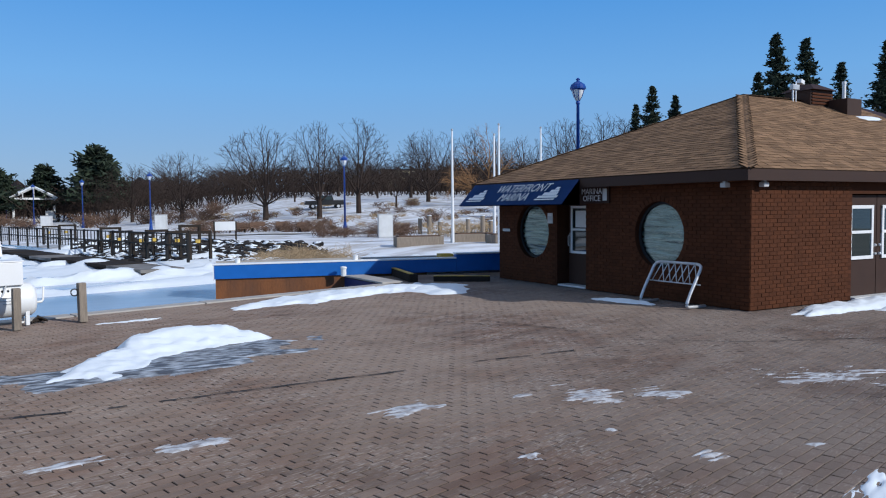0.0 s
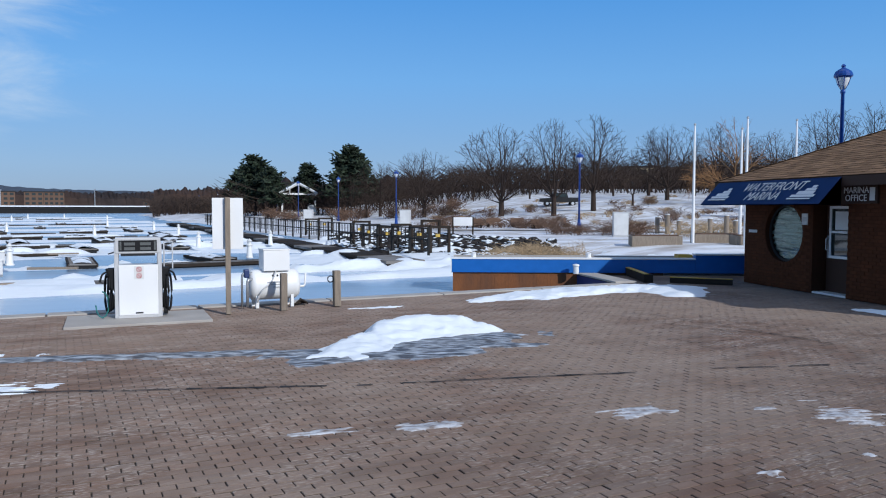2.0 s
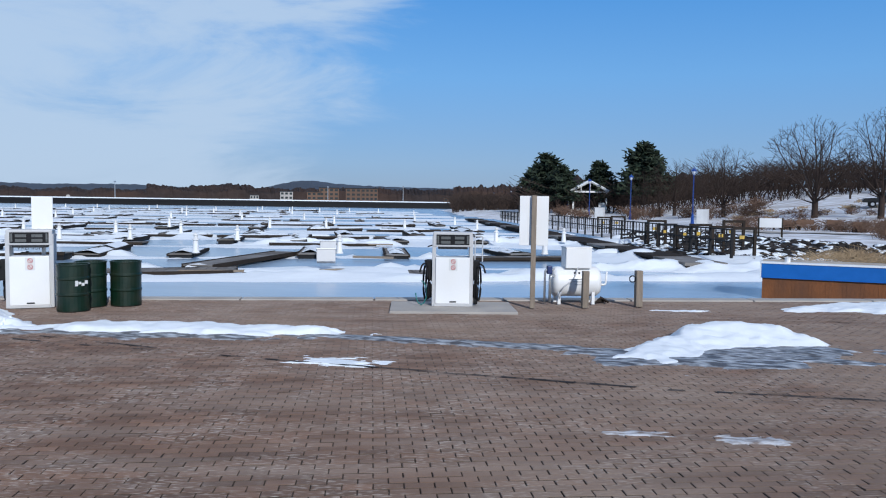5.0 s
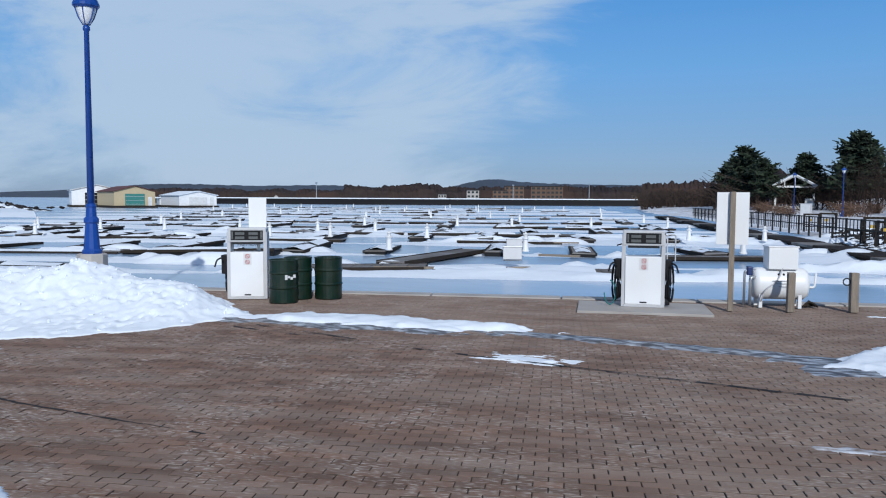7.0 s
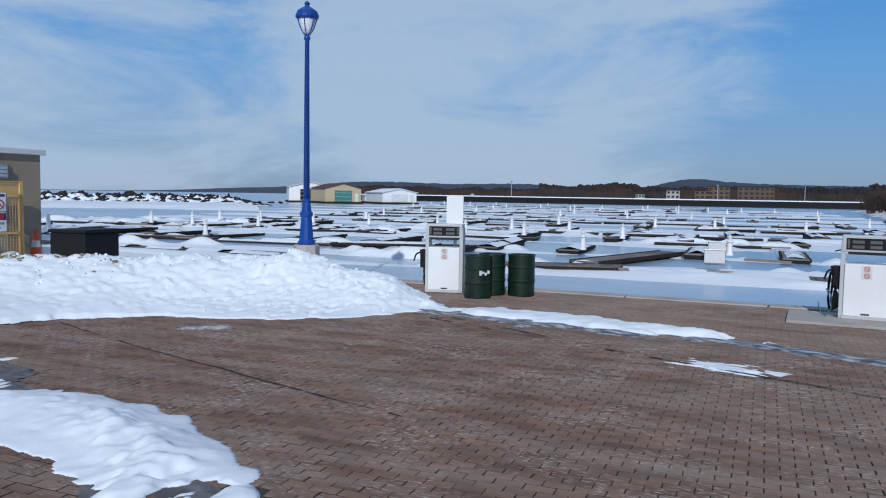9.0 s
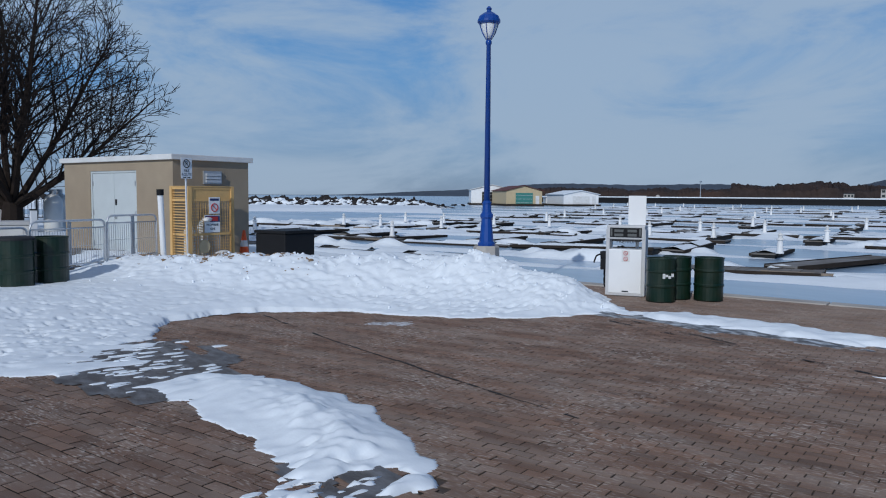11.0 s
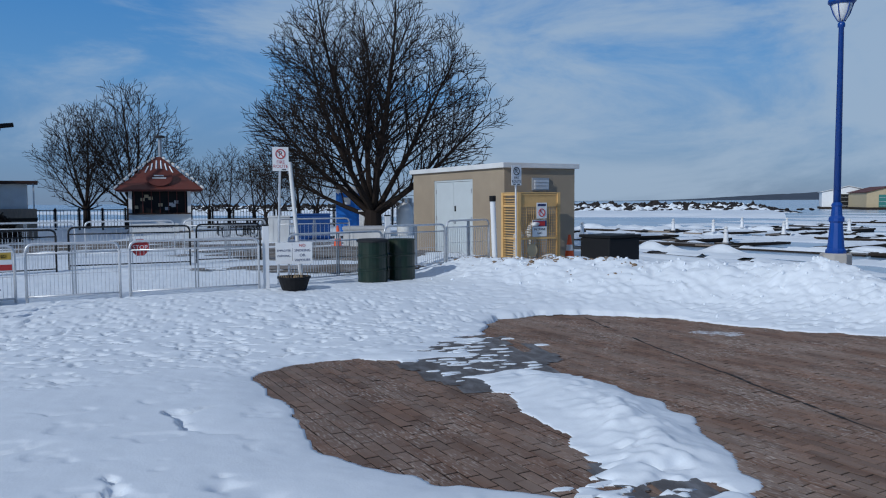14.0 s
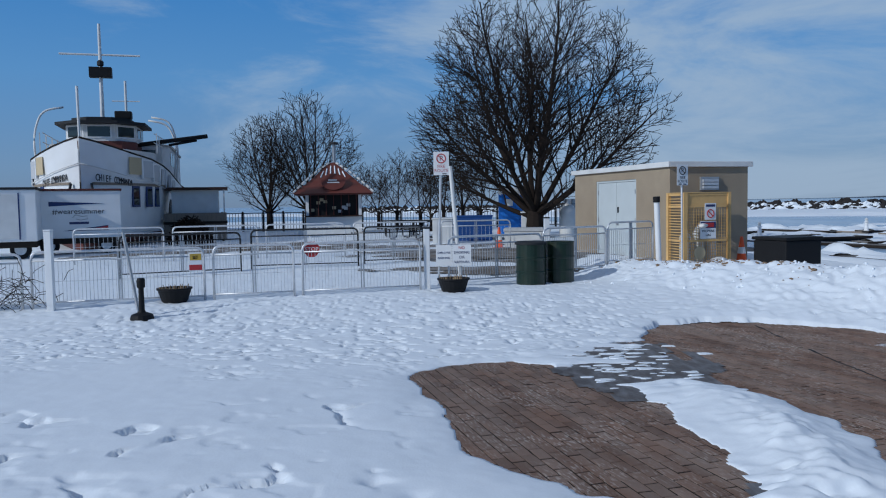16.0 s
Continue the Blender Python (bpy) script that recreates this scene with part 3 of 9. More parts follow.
def patch(name, x, y, rx, ry, rot, h, seed, material, label, rag=0.45, category="snow", streak=0.0):
    """A low ragged drift or sheet of ice on the pavers."""
    c, s = math.cos(radians(rot)), math.sin(radians(rot))
    step = max(0.03, min(rx, ry) / 22) if not streak else (0.014 if rx < 1.4 else 0.045)

    def field(u, v):
        return 1 - np.hypot(u / rx, v / ry) + rag * fbm(u * 1.6 / min(rx, ry) * 0.6, v * 1.6 / min(rx, ry), 4, seed) + streak * (fbm(u * 3.5, v * 22, 3, seed + 3) - 0.12)

    def z(u, v):
        q = np.clip(field(u, v), 0, 1)
        return -0.02 + (h + 0.022) * (1 - np.exp(-q * 3.2)) * (1 + 0.5 * fbm(u * 3, v * 3, 3, seed + 7)) * (q > 0)
    ob = sheet(name, np.arange(-rx * 1.4, rx * 1.4, step * (1.6 if not streak else 2.5)), np.arange(-ry * 1.5, ry * 1.5, step), z, lambda u, v: field(u, v) > -0.03, material)
    ob.matrix_basis = pose(x, y, 0, 0, 0, rot)
    return tagged(ob, label, category, kind="stuff")


HEAP = [(0.45, 9.75), (0.75, 10.6), (1.4, 11.65), (2.1, 12.3), (2.85, 12.3), (3.3, 11.95), (3.45, 11.4), (2.8, 11.0), (2.2, 10.85), (1.75, 10.55), (1.45, 10.0), (1.0, 9.6)]
CREST = [(0.7, 10.2, 0.05, 0.5), (1.35, 11.2, 0.13, 0.55), (2.05, 11.7, 0.20, 0.6), (2.75, 11.78, 0.23, 0.55), (3.2, 11.65, 0.12, 0.4)]


def heap_edge(x, y):
    return inside(x, y, HEAP) + 0.26 * fbm(x * 1.4, y * 1.4, 3, 61) + 0.20 * fbm(x * 4.6, y * 3.2, 3, 62)


def heap_z(x, y):
    e = heap_edge(x, y)
    crust = np.abs(fbm(x * 3.2, y * 4.2, 4, 63))
    return -0.01 + smooth(e / 0.30) * (0.03 + ridge(x, y, CREST) * (0.9 + 0.30 * fbm(x * 1.8, y * 1.8, 3, 64)) + 0.05 * crust - 0.02) + 0.022 * smooth(e / 0.06)


tagged(sheet("snow_pile", np.arange(-0.1, 4.1, 0.035), np.arange(9.1, 12.8, 0.035), heap_z, lambda x, y: heap_edge(x, y) > 0.0, SNOW), "melting snow heap left on the pavers", "snow", kind="stuff")
patch("ice_sheet", 1.55, 10.15, 1.9, 0.85, 24, 0.012, 5, ICE, "thin grey ice round the melting snow heap", 0.7, "ice")
patch("ice_sheet", 2.9, 10.9, 1.1, 0.4, 5, 0.012, 6, ICE, "thin grey ice round the melting snow heap", 0.7, "ice")
patch("ice_sheet", -1.6, 10.35, 3.2, 0.24, -2, 0.010, 8, ICE, "strip of dark ice along a drainage hollow", 0.5, "ice")
patch("ice_sheet", 3.1, 10.25, 0.75, 0.2, -8, 0.010, 9, ICE, "thin grey ice on the pavers", 0.5, "ice")
patch("snow_strip", -5.9, 10.35, 2.6, 0.42, 8, 0.10, 4, SNOW, "low strip of snow along a drainage hollow", 0.5)
patch("ice_sheet", -6.2, 9.95, 2.6, 0.4, 6, 0.012, 12, ICE, "dark refrozen ice along the snow strip", 0.6, "ice")
patch("snow_drift", 6.6, 16.15, 2.9, 0.65, 20, 0.10, 14, SNOW, "thin snow drift along the slip's edge", 0.5)
patch("snow_drift", 9.1, 16.2, 0.75, 1.3, -25, 0.07, 15, SNOW, "thin snow drift on the pavers", 0.5)
patch("snow_drift", 14.6, 8.75, 2.6, 0.42, 0, 0.14, 16, SNOW, "snow left along the foot of the brick wall", 0.4)
patch("snow_drift", 16.5, 8.2, 2.4, 0.5, 0, 0.16, 26, SNOW, "snow left along the foot of the brick wall", 0.4)
patch("snow_drift", 10.9, 11.75, 0.75, 0.15, 105, 0.06, 17, SNOW, "thin snow patch beside the bicycle rack", 0.4)
for k, (x, y, rx, ry, rot) in enumerate([(5.22, 6.18, 0.42, 0.40, -10), (5.92, 5.78, 0.34, 0.28, -12), (8.1, 5.4, 1.0, 0.40, -24), (3.47, 6.63, 0.42, 0.20, 10), (1.4, 6.54, 0.26, 0.20, 12),
                                         (0.5, 6.56, 0.26, 0.15, 12), (4.83, 4.18, 0.17, 0.12, 0), (5.74, 3.95, 0.18, 0.07, -20), (5.25, 3.05, 0.5, 0.3, 25), (-2.82, 8.7, 0.55, 0.27, 4), (4.66, 6.47, 0.16, 0.10, 0),
                                         (-9.4, 6.2, 0.5, 0.2, 60), (-2.3, 14.0, 0.4, 0.07, 10), (1.95, 14.5, 0.6, 0.1, 10), (3.59, 4.87, 0.12, 0.10, 0), (4.6, 5.07, 0.10, 0.06, 0)]):
    patch("ice_patch", x, y, rx, ry, rot, 0.006, 70 + k, SNOW if k in (8, 9, 13) else FROST, "thin frozen patch between the pavers", 0.8, "ice", 0.9)
SL = sheet("slush", np.arange(-10.4, -3.6, 0.05), np.arange(1.2, 3.6, 0.05), lambda x, y: 0.008 + 0.008 * fbm(x * 4, y * 6, 3, 77),
           lambda x, y: np.maximum(np.exp(-(((x + 8.6) / 1.6) ** 2 + ((y - 2.45) / 0.85) ** 2)), 0.62 * np.exp(-(((x + 4.4) / 0.6) ** 2 + ((y - 2.45) / 0.36) ** 2))) * (1 + 1.3 * fbm(x * 2.5, y * 5, 4, 78)) > 0.36, SLUSH)
tagged(SL, "grey trodden slush and ice", "slush", kind="stuff")


# far bank to the east, with the park behind it
SHORE = [(60, 12), (22, 24.5), (14.5, 31), (12.6, 34.3), (8.2, 35.8), (4.8, 41), (1.2, 53), (-4, 72), (-13, 110), (-40, 220), (-60, 420), (340, 430), (340, 12)]


def bank_z(x, y):
    d = np.hypot(x, y)
    s = inside(x, y, SHORE) / 3.0                                             # distance inland from the rocky shore
    flat = -0.62 + 0.62 * smooth(s / 2.6)
    hill = 3.6 * smooth((d - 68) / 55) * smooth((x - 8) / 40) + 2.2 * smooth((d - 110) / 60) * smooth((x + 30) / 60)
    return flat + hill + 0.10 * fbm(x * 0.35, y * 0.35, 4, 91) * smooth(s / 2)


far_bank = sheet("far_bank", np.concatenate([np.arange(-160, -12, 4.0), np.arange(-12, 60, 0.8), np.arange(60, 330, 6.0)]), np.concatenate([np.arange(19.0, 70, 0.8), np.arange(70, 420, 4.0)]), bank_z,
                 lambda x, y: (inside(x, y, SHORE) > -1.5) & (y > 22.6 - 0.245 * x + 0.1), LAND)
tagged(far_bank, "snowy park bank with bare grass showing through", "ground", kind="structure")

# blue-capped steel pier across the slip
pier = base_at("pier", 4.9, 21.35, 0, -13.6, "steel sheet-pile pier with a royal blue cap and white rail", "pier", kind="structure")
bm = bmesh.new()
for k in range(30):                                                            # corrugated sheet piling
    x = k * 0.2
    box(bm, x, x + 0.12, 0.008 if k % 2 else 0.0, 0.3, -0.9, 0.05)
    box(bm, x + 0.12, x + 0.2, 0.004, 0.3, -0.9, 0.05)
part("sheet_piling", bm, RUST, pier, "rust-brown steel sheet piling")
part("pier_fill", boxed(0.04, 30, 0.3, 1.35, -1.2, 0.2), CONCRETE, pier)
part("cap_face", boxed(-0.03, 6.9, -0.06, 0.2, 0.05, 0.43, bevel=0.01), BLUE_PAINT, pier, "royal blue painted steel cap")
part("cap_face", boxed(6.9, 30, -0.06, 0.2, 0.05, 0.56, bevel=0.01), BLUE_PAINT, pier, "royal blue painted steel cap, one step higher")
part("cap_end", boxed(-0.06, -0.031, -0.06, 1.35, 0.02, 0.43), OFF_WHITE, pier)
part("cap_top", boxed(-0.07, 6.9, -0.08, 0.24, 0.432, 0.475, bevel=0.008), WHITE_PAINT, pier, "white coping strip")
part("cap_top", boxed(6.88, 30, -0.08, 0.24, 0.562, 0.605, bevel=0.008), WHITE_PAINT, pier, "white coping strip")
part("cap_back", boxed(0, 30, 1.1, 1.4, 0.2, 0.46), CONCRETE, pier)
part("step_block", boxed(6.5, 6.9, 0.25, 0.7, 0.2, 0.56), YELLOW, pier, "yellow painted step block")
for x in (0.6, 3.9, 12.4):
    part("cleat", lathe(bmesh.new(), [(0.07, 0.476), (0.07, 0.58), (0.085, 0.6), (0.0, 0.63)], 10, x, 0.12), WHITE_PAINT, pier)

slip_wall = base_at("slip_wall", 8.4, 17.9, 0, 0, "blue painted concrete end wall of the boat slip", "wall", kind="structure")
part("wall_face", boxed(-0.05, -0.002, 0, 2.6, -0.9, -0.02), NAVY, slip_wall, "dull blue painted face")
part("wall_top", boxed(-0.08, 0.5, -0.05, 2.55, 0.002, 0.05, bevel=0.01), CONCRETE, slip_wall, "pale concrete coping")
bol = base_at("bollard", 8.2, 20.2, 0.05, 0, "short white mooring bollard on the slip wall", "bollard")
part("post", lathe(bmesh.new(), [(0.08, 0), (0.08, 0.2), (0.1, 0.22), (0.09, 0.26), (0, 0.28)], 12), WHITE_PAINT, bol)
kerb = base_at("kerb", 9.3, 20.2, 0, 0, "timber kerb with worn yellow paint round the slip", "kerb", kind="structure")
part("kerb_timber", boxed(-0.12, 0.12, 0, 2.6, -0.01, 0.2, bevel=0.015, m=pose(0, -2.2, 0, 0, 0, -13)), DARK_TIMBER, kerb)
part("kerb_top", boxed(-0.12, 0.0, 0, 2.6, 0.203, 0.225, bevel=0.006, m=pose(0, -2.2, 0, 0, 0, -13)), YELLOW, kerb, "worn yellow painted edge")
part("kerb_timber", boxed(0, 1.5, -0.1, 0.1, -0.01, 0.13, bevel=0.015, m=pose(0.55, -2.3, 0, 0, 0, -35)), DARK_TIMBER, kerb)
part("kerb_top", boxed(0, 1.5, -0.1, 0.0, 0.132, 0.15, bevel=0.006, m=pose(0.55, -2.3, 0, 0, 0, -35)), YELLOW, kerb, "worn yellow painted edge")


# settled joints: dark broken lines across the pavers
def crack(run, seed, width=0.045):
    rg = random.Random(seed)
    V, F = [], []
    for (ax, ay), (bx, by) in zip(run, run[1:]):
        L = math.hypot(bx - ax, by - ay)
        nx, ny = -(by - ay) / L, (bx - ax) / L
        k, t = int(L / 0.16), 0.0
        gap = 0
        for i in range(k):
            gap = gap - 1 if gap > 0 else (rg.randint(1, 6) if rg.random() < 0.07 else 0)
            if gap > 0:
                continue
            o, w = 0.05 * float(fbm(np.array([i * 0.3 + ax]), np.array([seed * 1.7]), 3, seed)[0]), 0.85 * width * rg.uniform(0.3, 1.1)
            b = len(V)
            for f, ww in ((i / k, w), ((i + 1.05) / k, w * rg.uniform(0.6, 1.2))):
                x, y = ax + (bx - ax) * f + nx * o, ay + (by - ay) * f + ny * o
                V += [(x - nx * ww / 2, y - ny * ww / 2, 0.0035), (x + nx * ww / 2, y + ny * ww / 2, 0.0035)]
            F.append((b, b + 1, b + 3, b + 2))
    ob = raw("settled_joint", V, F, WET_JOINT, plaza)
    tagged(ob, "dark broken settlement joint across the pavers", kind="stuff")


crack([(-7.6, 9.1), (-3.3, 8.62), (0.9, 8.18), (5.3, 8.2), (7.2, 8.1)], 1, 0.05)
crack([(-11.2, 5.06), (-8.7, 4.88), (-4.4, 4.8)], 2, 0.045)
crack([(-7.4, 9.4), (-5.4, 9.0)], 3, 0.05)
crack([(6.3, 11.6), (7.63, 9.84), (7.95, 8.38), (9.15, 7.34), (11.1, 6.5), (15, 6.2)], 4, 0.035)
crack([(4.2, 13.8), (6.6, 12.6), (7.6, 9.9)], 5, 0.03)

# clods thrown up on the bank and along the plough's strip
V, F = [], []
crg = random.Random(19)
bmc = bmesh.new()
bmesh.ops.create_icosphere(bmc, subdivisions=1, radius=1.0)
CV, CF = [v.co.copy() for v in bmc.verts], [[v.index for v in f.verts] for f in bmc.faces]
bmc.free()
for k in range(420):
    run_ = BANK[1:]
    i = crg.randrange(len(run_) - 1)
    t = crg.random()
    (ax, ay, ah, aw), (bx, by, bh, bw) = run_[i], run_[i + 1]
    spread_ = 1.1
    x, y = ax + (bx - ax) * t + crg.gauss(0, spread_), ay + (by - ay) * t + crg.gauss(0, spread_ * 0.8)
    if float(snow_depth(np.array([[x]]), np.array([[y]]))[1][0, 0]) < 0.1:
        continue
    z, r = ground_at(x, y), abs(crg.gauss(0, 0.016)) + 0.008
    b = len(V)
    q = Euler((crg.uniform(0, 6), crg.uniform(0, 6), crg.uniform(0, 6))).to_matrix()
    for c in CV:
        V.append(tuple(Vector((x, y, z + r * 0.1)) + q @ Vector((c.x * r * 1.3, c.y * r, c.z * r * 0.7)) * crg.uniform(0.8, 1.15)))
    F += [[b + j for j in f] for f in CF]
tagged(raw("snow_clods", V, F, SNOW), "crumbled clods of snow on the bank", "snow", kind="stuff")

# soil and gravel scraped up with the bank beside the cage
V, F = [], []
for k in range(900):
    t = crg.random()
    x, y = -16.6 + 3.6 * t + crg.gauss(0, 0.35), 4.75 + 1.7 * t + crg.gauss(0, 0.35)
    if float(fbm(np.array([x * 1.6]), np.array([y * 1.6]), 3, 29)[0]) < 0.02:
        continue
    z, r = ground_at(x, y), abs(crg.gauss(0, 0.018)) + 0.008
    b = len(V)
    V += [(x + c.x * r * 1.5, y + c.y * r, z + c.z * r * 0.6) for c in CV]
    F += [[b + j for j in f] for f in CF]
tagged(raw("soil_crumbs", V, F, BANK_SOIL), "brown soil crumbs scraped up with the snow bank", "soil", kind="stuff")

# broken floes of refrozen snow lying in the slush and beside the plough's strip
V, F = [], []
frg = random.Random(23)
for k in range(120):
    if k % 5:
        x, y = -8.6 + frg.gauss(0, 0.85), 2.5 + frg.gauss(0, 0.42)
    else:
        x, y = -3.9 + frg.gauss(0, 0.35), 2.05 + frg.gauss(0, 0.22)
    a, w, n = frg.uniform(0, 6.28), frg.uniform(0.02, 0.08), frg.randint(6, 9)
    b, zt = len(V), frg.uniform(0.010, 0.017)
    ring = [(x + w * frg.uniform(0.6, 1.25) * 0.75 * math.cos(a + 6.28318 * i / n), y + w * frg.uniform(0.6, 1.25) * 1.9 * math.sin(a + 6.28318 * i / n)) for i in range(n)]
    V += [(px, py, -0.004) for px, py in ring] + [(x + (px - x) * 0.8, y + (py - y) * 0.8, zt) for px, py in ring]
    F += [(b + i, b + (i + 1) % n, b + n + (i + 1) % n, b + n + i) for i in range(n)] + [tuple(b + n + i for i in range(n))]
tagged(raw("ice_floes", V, F, SNOW), "broken floes of refrozen snow in the slush", "ice", kind="stuff")

# ---- marina office ----
OX, OY0, OY1, OX1 = 11.8, 9.44, 17.66, 27.0      # west wall, south and north walls, east end
OZ = 2.44                                        # wall height
E_X, E_Y0, E_Y1 = 11.41, 9.20, 18.40             # eaves
RIDGE_Z, FASCIA0, FASCIA1 = 4.80, 2.37, 2.58
ROUND = ((11.70, 1.34), (16.12, 1.32))           # round windows: y and height of the centre
ROUND_R = 0.69
PANE = bpy.data.materials.new("clear_pane")
PANE.use_nodes = True
_n, _l = PANE.node_tree.nodes, PANE.node_tree.links
_t, _g, _m = _n.new("ShaderNodeBsdfTransparent"), _n.new("ShaderNodeBsdfGlossy"), _n.new("ShaderNodeMixShader")
_t.inputs["Color"].default_value = (0.80, 0.88, 0.86, 1)
_g.inputs["Roughness"].default_value = 0.03
_g.inputs["Color"].default_value = (0.72, 0.84, 0.80, 1)
_w, _b, _c, _v = _n.new("ShaderNodeTexNoise"), _n.new("ShaderNodeBump"), _n.new("ShaderNodeNewGeometry"), _n.new("ShaderNodeMapping")
_v.inputs["Scale"].default_value = (1, 0.5, 2.2)
_w.inputs["Scale"].default_value, _w.inputs["Detail"].default_value = 2.6, 2.0
_b.inputs["Strength"].default_value, _b.inputs["Distance"].default_value = 0.5, 0.06
_l.new(_c.outputs["Position"], _v.inputs["Vector"])
_l.new(_v.outputs["Vector"], _w.inputs["Vector"])
_l.new(_w.outputs["Fac"], _b.inputs["Height"])
_l.new(_b.outputs["Normal"], _g.inputs["Normal"])
_m.inputs[0].default_value = 0.15
_l.new(_t.outputs[0], _m.inputs[1])
_l.new(_g.outputs[0], _m.inputs[2])
_l.new(_m.outputs[0], _n["Material Output"].inputs["Surface"])

office = base_at("marina_office", 0, 0, label="low dark-brown brick marina office with a hipped shingle roof", category="building")
bm = bmesh.new()
for y0, y1 in ((OY0, 10.78), (12.62, 14.01), (15.10, 15.20), (17.04, OY1)):
    box(bm, OX, OX + 0.25, y0, y1, 0, OZ)
for cy, cz in ROUND:                                                          # square panels with a round hole
    a = 0.92
    box(bm, OX, OX + 0.25, cy - a, cy + a, 0, cz - a)
    box(bm, OX, OX + 0.25, cy - a, cy + a, cz + a, OZ)
    N = 48
    rings = []
    for x in (OX, OX + 0.25):
        for k in range(N):
            t = 2 * math.pi * k / N
            c, s = math.cos(t), math.sin(t)
            f = a / max(abs(c), abs(s))
            rings.append((bm.verts.new((x, cy + ROUND_R * c, cz + ROUND_R * s)), bm.verts.new((x, cy + f * c, cz + f * s))))
    for k in range(N):
        j = (k + 1) % N
        (a0, a1), (b0, b1), (c0, c1), (d0, d1) = rings[k], rings[j], rings[N + k], rings[N + j]
        bm.faces.new((a0, a1, b1, b0))
        bm.faces.new((c0, d0, d1, c1))
        bm.faces.new((a0, b0, d0, c0))
box(bm, OX, OX + 0.25, 14.01, 15.10, 2.12, OZ)
part("west_wall", bm, MORTAR, office, "dark brown painted brick wall in shade")
bm = boxed(OX + 0.25, 14.82, OY0, OY0 + 0.25, 0, OZ)
box(bm, 16.9, OX1, OY0, OY0 + 0.25, 0, OZ)
box(bm, 14.82, 16.9, OY0, OY0 + 0.25, 2.14, OZ)
part("south_wall", bm, MORTAR, office, "brown brick wall lit by the sun")
bm = boxed(OX + 0.25, OX1, OY1 - 0.25, OY1, 0, OZ)
box(bm, OX1 - 0.25, OX1, OY0 + 0.25, OY1 - 0.25, 0, OZ)
part("back_wall", bm, MORTAR, office)
part("inner_wall", boxed(13.4, 13.5, OY0 + 0.25, OY1 - 0.25, 0, OZ), OFF_WHITE, office)
# hipped roof deck under the shingles
X0, Y0, Y1, X1 = E_X, E_Y0, E_Y1, OX1 + 0.3
YM, RUN, RUN_X = (Y0 + Y1) / 2, (Y1 - Y0) / 2, 5.45                  # the hipped ends slope less than the sides
bm = bmesh.new()
q = [bm.verts.new(v) for v in ((X0, Y0, FASCIA1), (X1, Y0, FASCIA1), (X1, Y1, FASCIA1), (X0, Y1, FASCIA1), (X0 + RUN_X, YM, RIDGE_Z), (X1 - RUN_X, YM, RIDGE_Z))]
for f in ((0, 1, 5, 4), (1, 2, 5), (2, 3, 4, 5), (3, 0, 4), (0, 3, 2, 1)):
    bm.faces.new([q[i] for i in f])
roof = part("roof", bm, BROWN_PAINT, office, "hipped roof of light brown asphalt shingles")
bm = boxed(X0 + 0.02, X1, Y0 + 0.02, Y1 - 0.02, FASCIA0 + 0.04, FASCIA0 + 0.06)
part("soffit", bm, BROWN_PAINT, office)
bm = boxed(X0 - 0.03, X0, Y0 - 0.03, Y1 + 0.03, FASCIA0, FASCIA1 + 0.01)
part("fascia", bm, BROWN_PAINT, office, "dark brown fascia board")
bm = boxed(X0, X1, Y0 - 0.03, Y0, FASCIA0, FASCIA1 + 0.01)
part("fascia", bm, BROWN_PAINT, office, "dark brown fascia board")

# round windows
for k, (cy, cz) in enumerate(ROUND):
    w = base_at("window_%d" % (k + 1), OX, cy, cz, label="deep-set round porthole window with a pale draped blind", category="window", kind="structure")
    bm = bmesh.new()
    lathe(bm, [(ROUND_R - 0.06, 0.0), (ROUND_R - 0.001, 0.0), (ROUND_R - 0.001, 0.05), (ROUND_R - 0.06, 0.05), (ROUND_R - 0.06, 0.0)], 40, caps=False)
    bm.transform(pose(0.10, 0, 0, 0, 90, 0))
    part("window_frame", bm, CHARCOAL, w)
    bm = bmesh.new()
    bmesh.ops.create_circle(bm, cap_ends=True, segments=40, radius=ROUND_R - 0.05, matrix=pose(0.125, 0, 0, 0, 90, 0))
    part("pane", bm, PANE, w).visible_shadow = False
    bm = bmesh.new()
    n = 30                                                                    # blind hanging in loose folds
    rows_ = []
    for i in range(n + 1):
        z = -ROUND_R + 2 * ROUND_R * i / n
        rows_.append([bm.verts.new((0.21 + 0.05 * math.sin(i * 1.9 + 0.8 * math.sin(j * 0.5 + k)), -ROUND_R + 2 * ROUND_R * j / 12, z + 0.03 * math.sin(j * 0.55 + i * 0.3))) for j in range(13)])
    for A, B in zip(rows_, rows_[1:]):
        for j in range(12):
            bm.faces.new((A[j], A[j + 1], B[j + 1], B[j]))
    part("blind", bm, CURTAIN, w, "pale draped blind", shade=True)

# west door in its recess
door = base_at("door_1", 12.1, 14.08, 0, label="dark brown office door with a white-framed upper light", category="door", kind="structure")
bm = boxed(0, 0.05, 0, 0.93, 0.02, 2.05, bevel=0.004)
part("leaf", bm, BROWN_PAINT, door)
for y0, y1 in ((0.10, 0.16), (0.77, 0.83)):
    part("window_frame", boxed(-0.03, -0.002, y0, y1, 0.86, 1.9, bevel=0.004), WHITE_PAINT, door)
for z0, z1 in ((0.80, 0.86), (1.36, 1.41), (1.9, 1.96)):
    part("window_frame", boxed(-0.032, -0.003, 0.10, 0.83, z0, z1, bevel=0.004), WHITE_PAINT, door)
part("pane", boxed(-0.012, -0.004, 0.16, 0.77, 0.86, 1.9), GLASS, door)
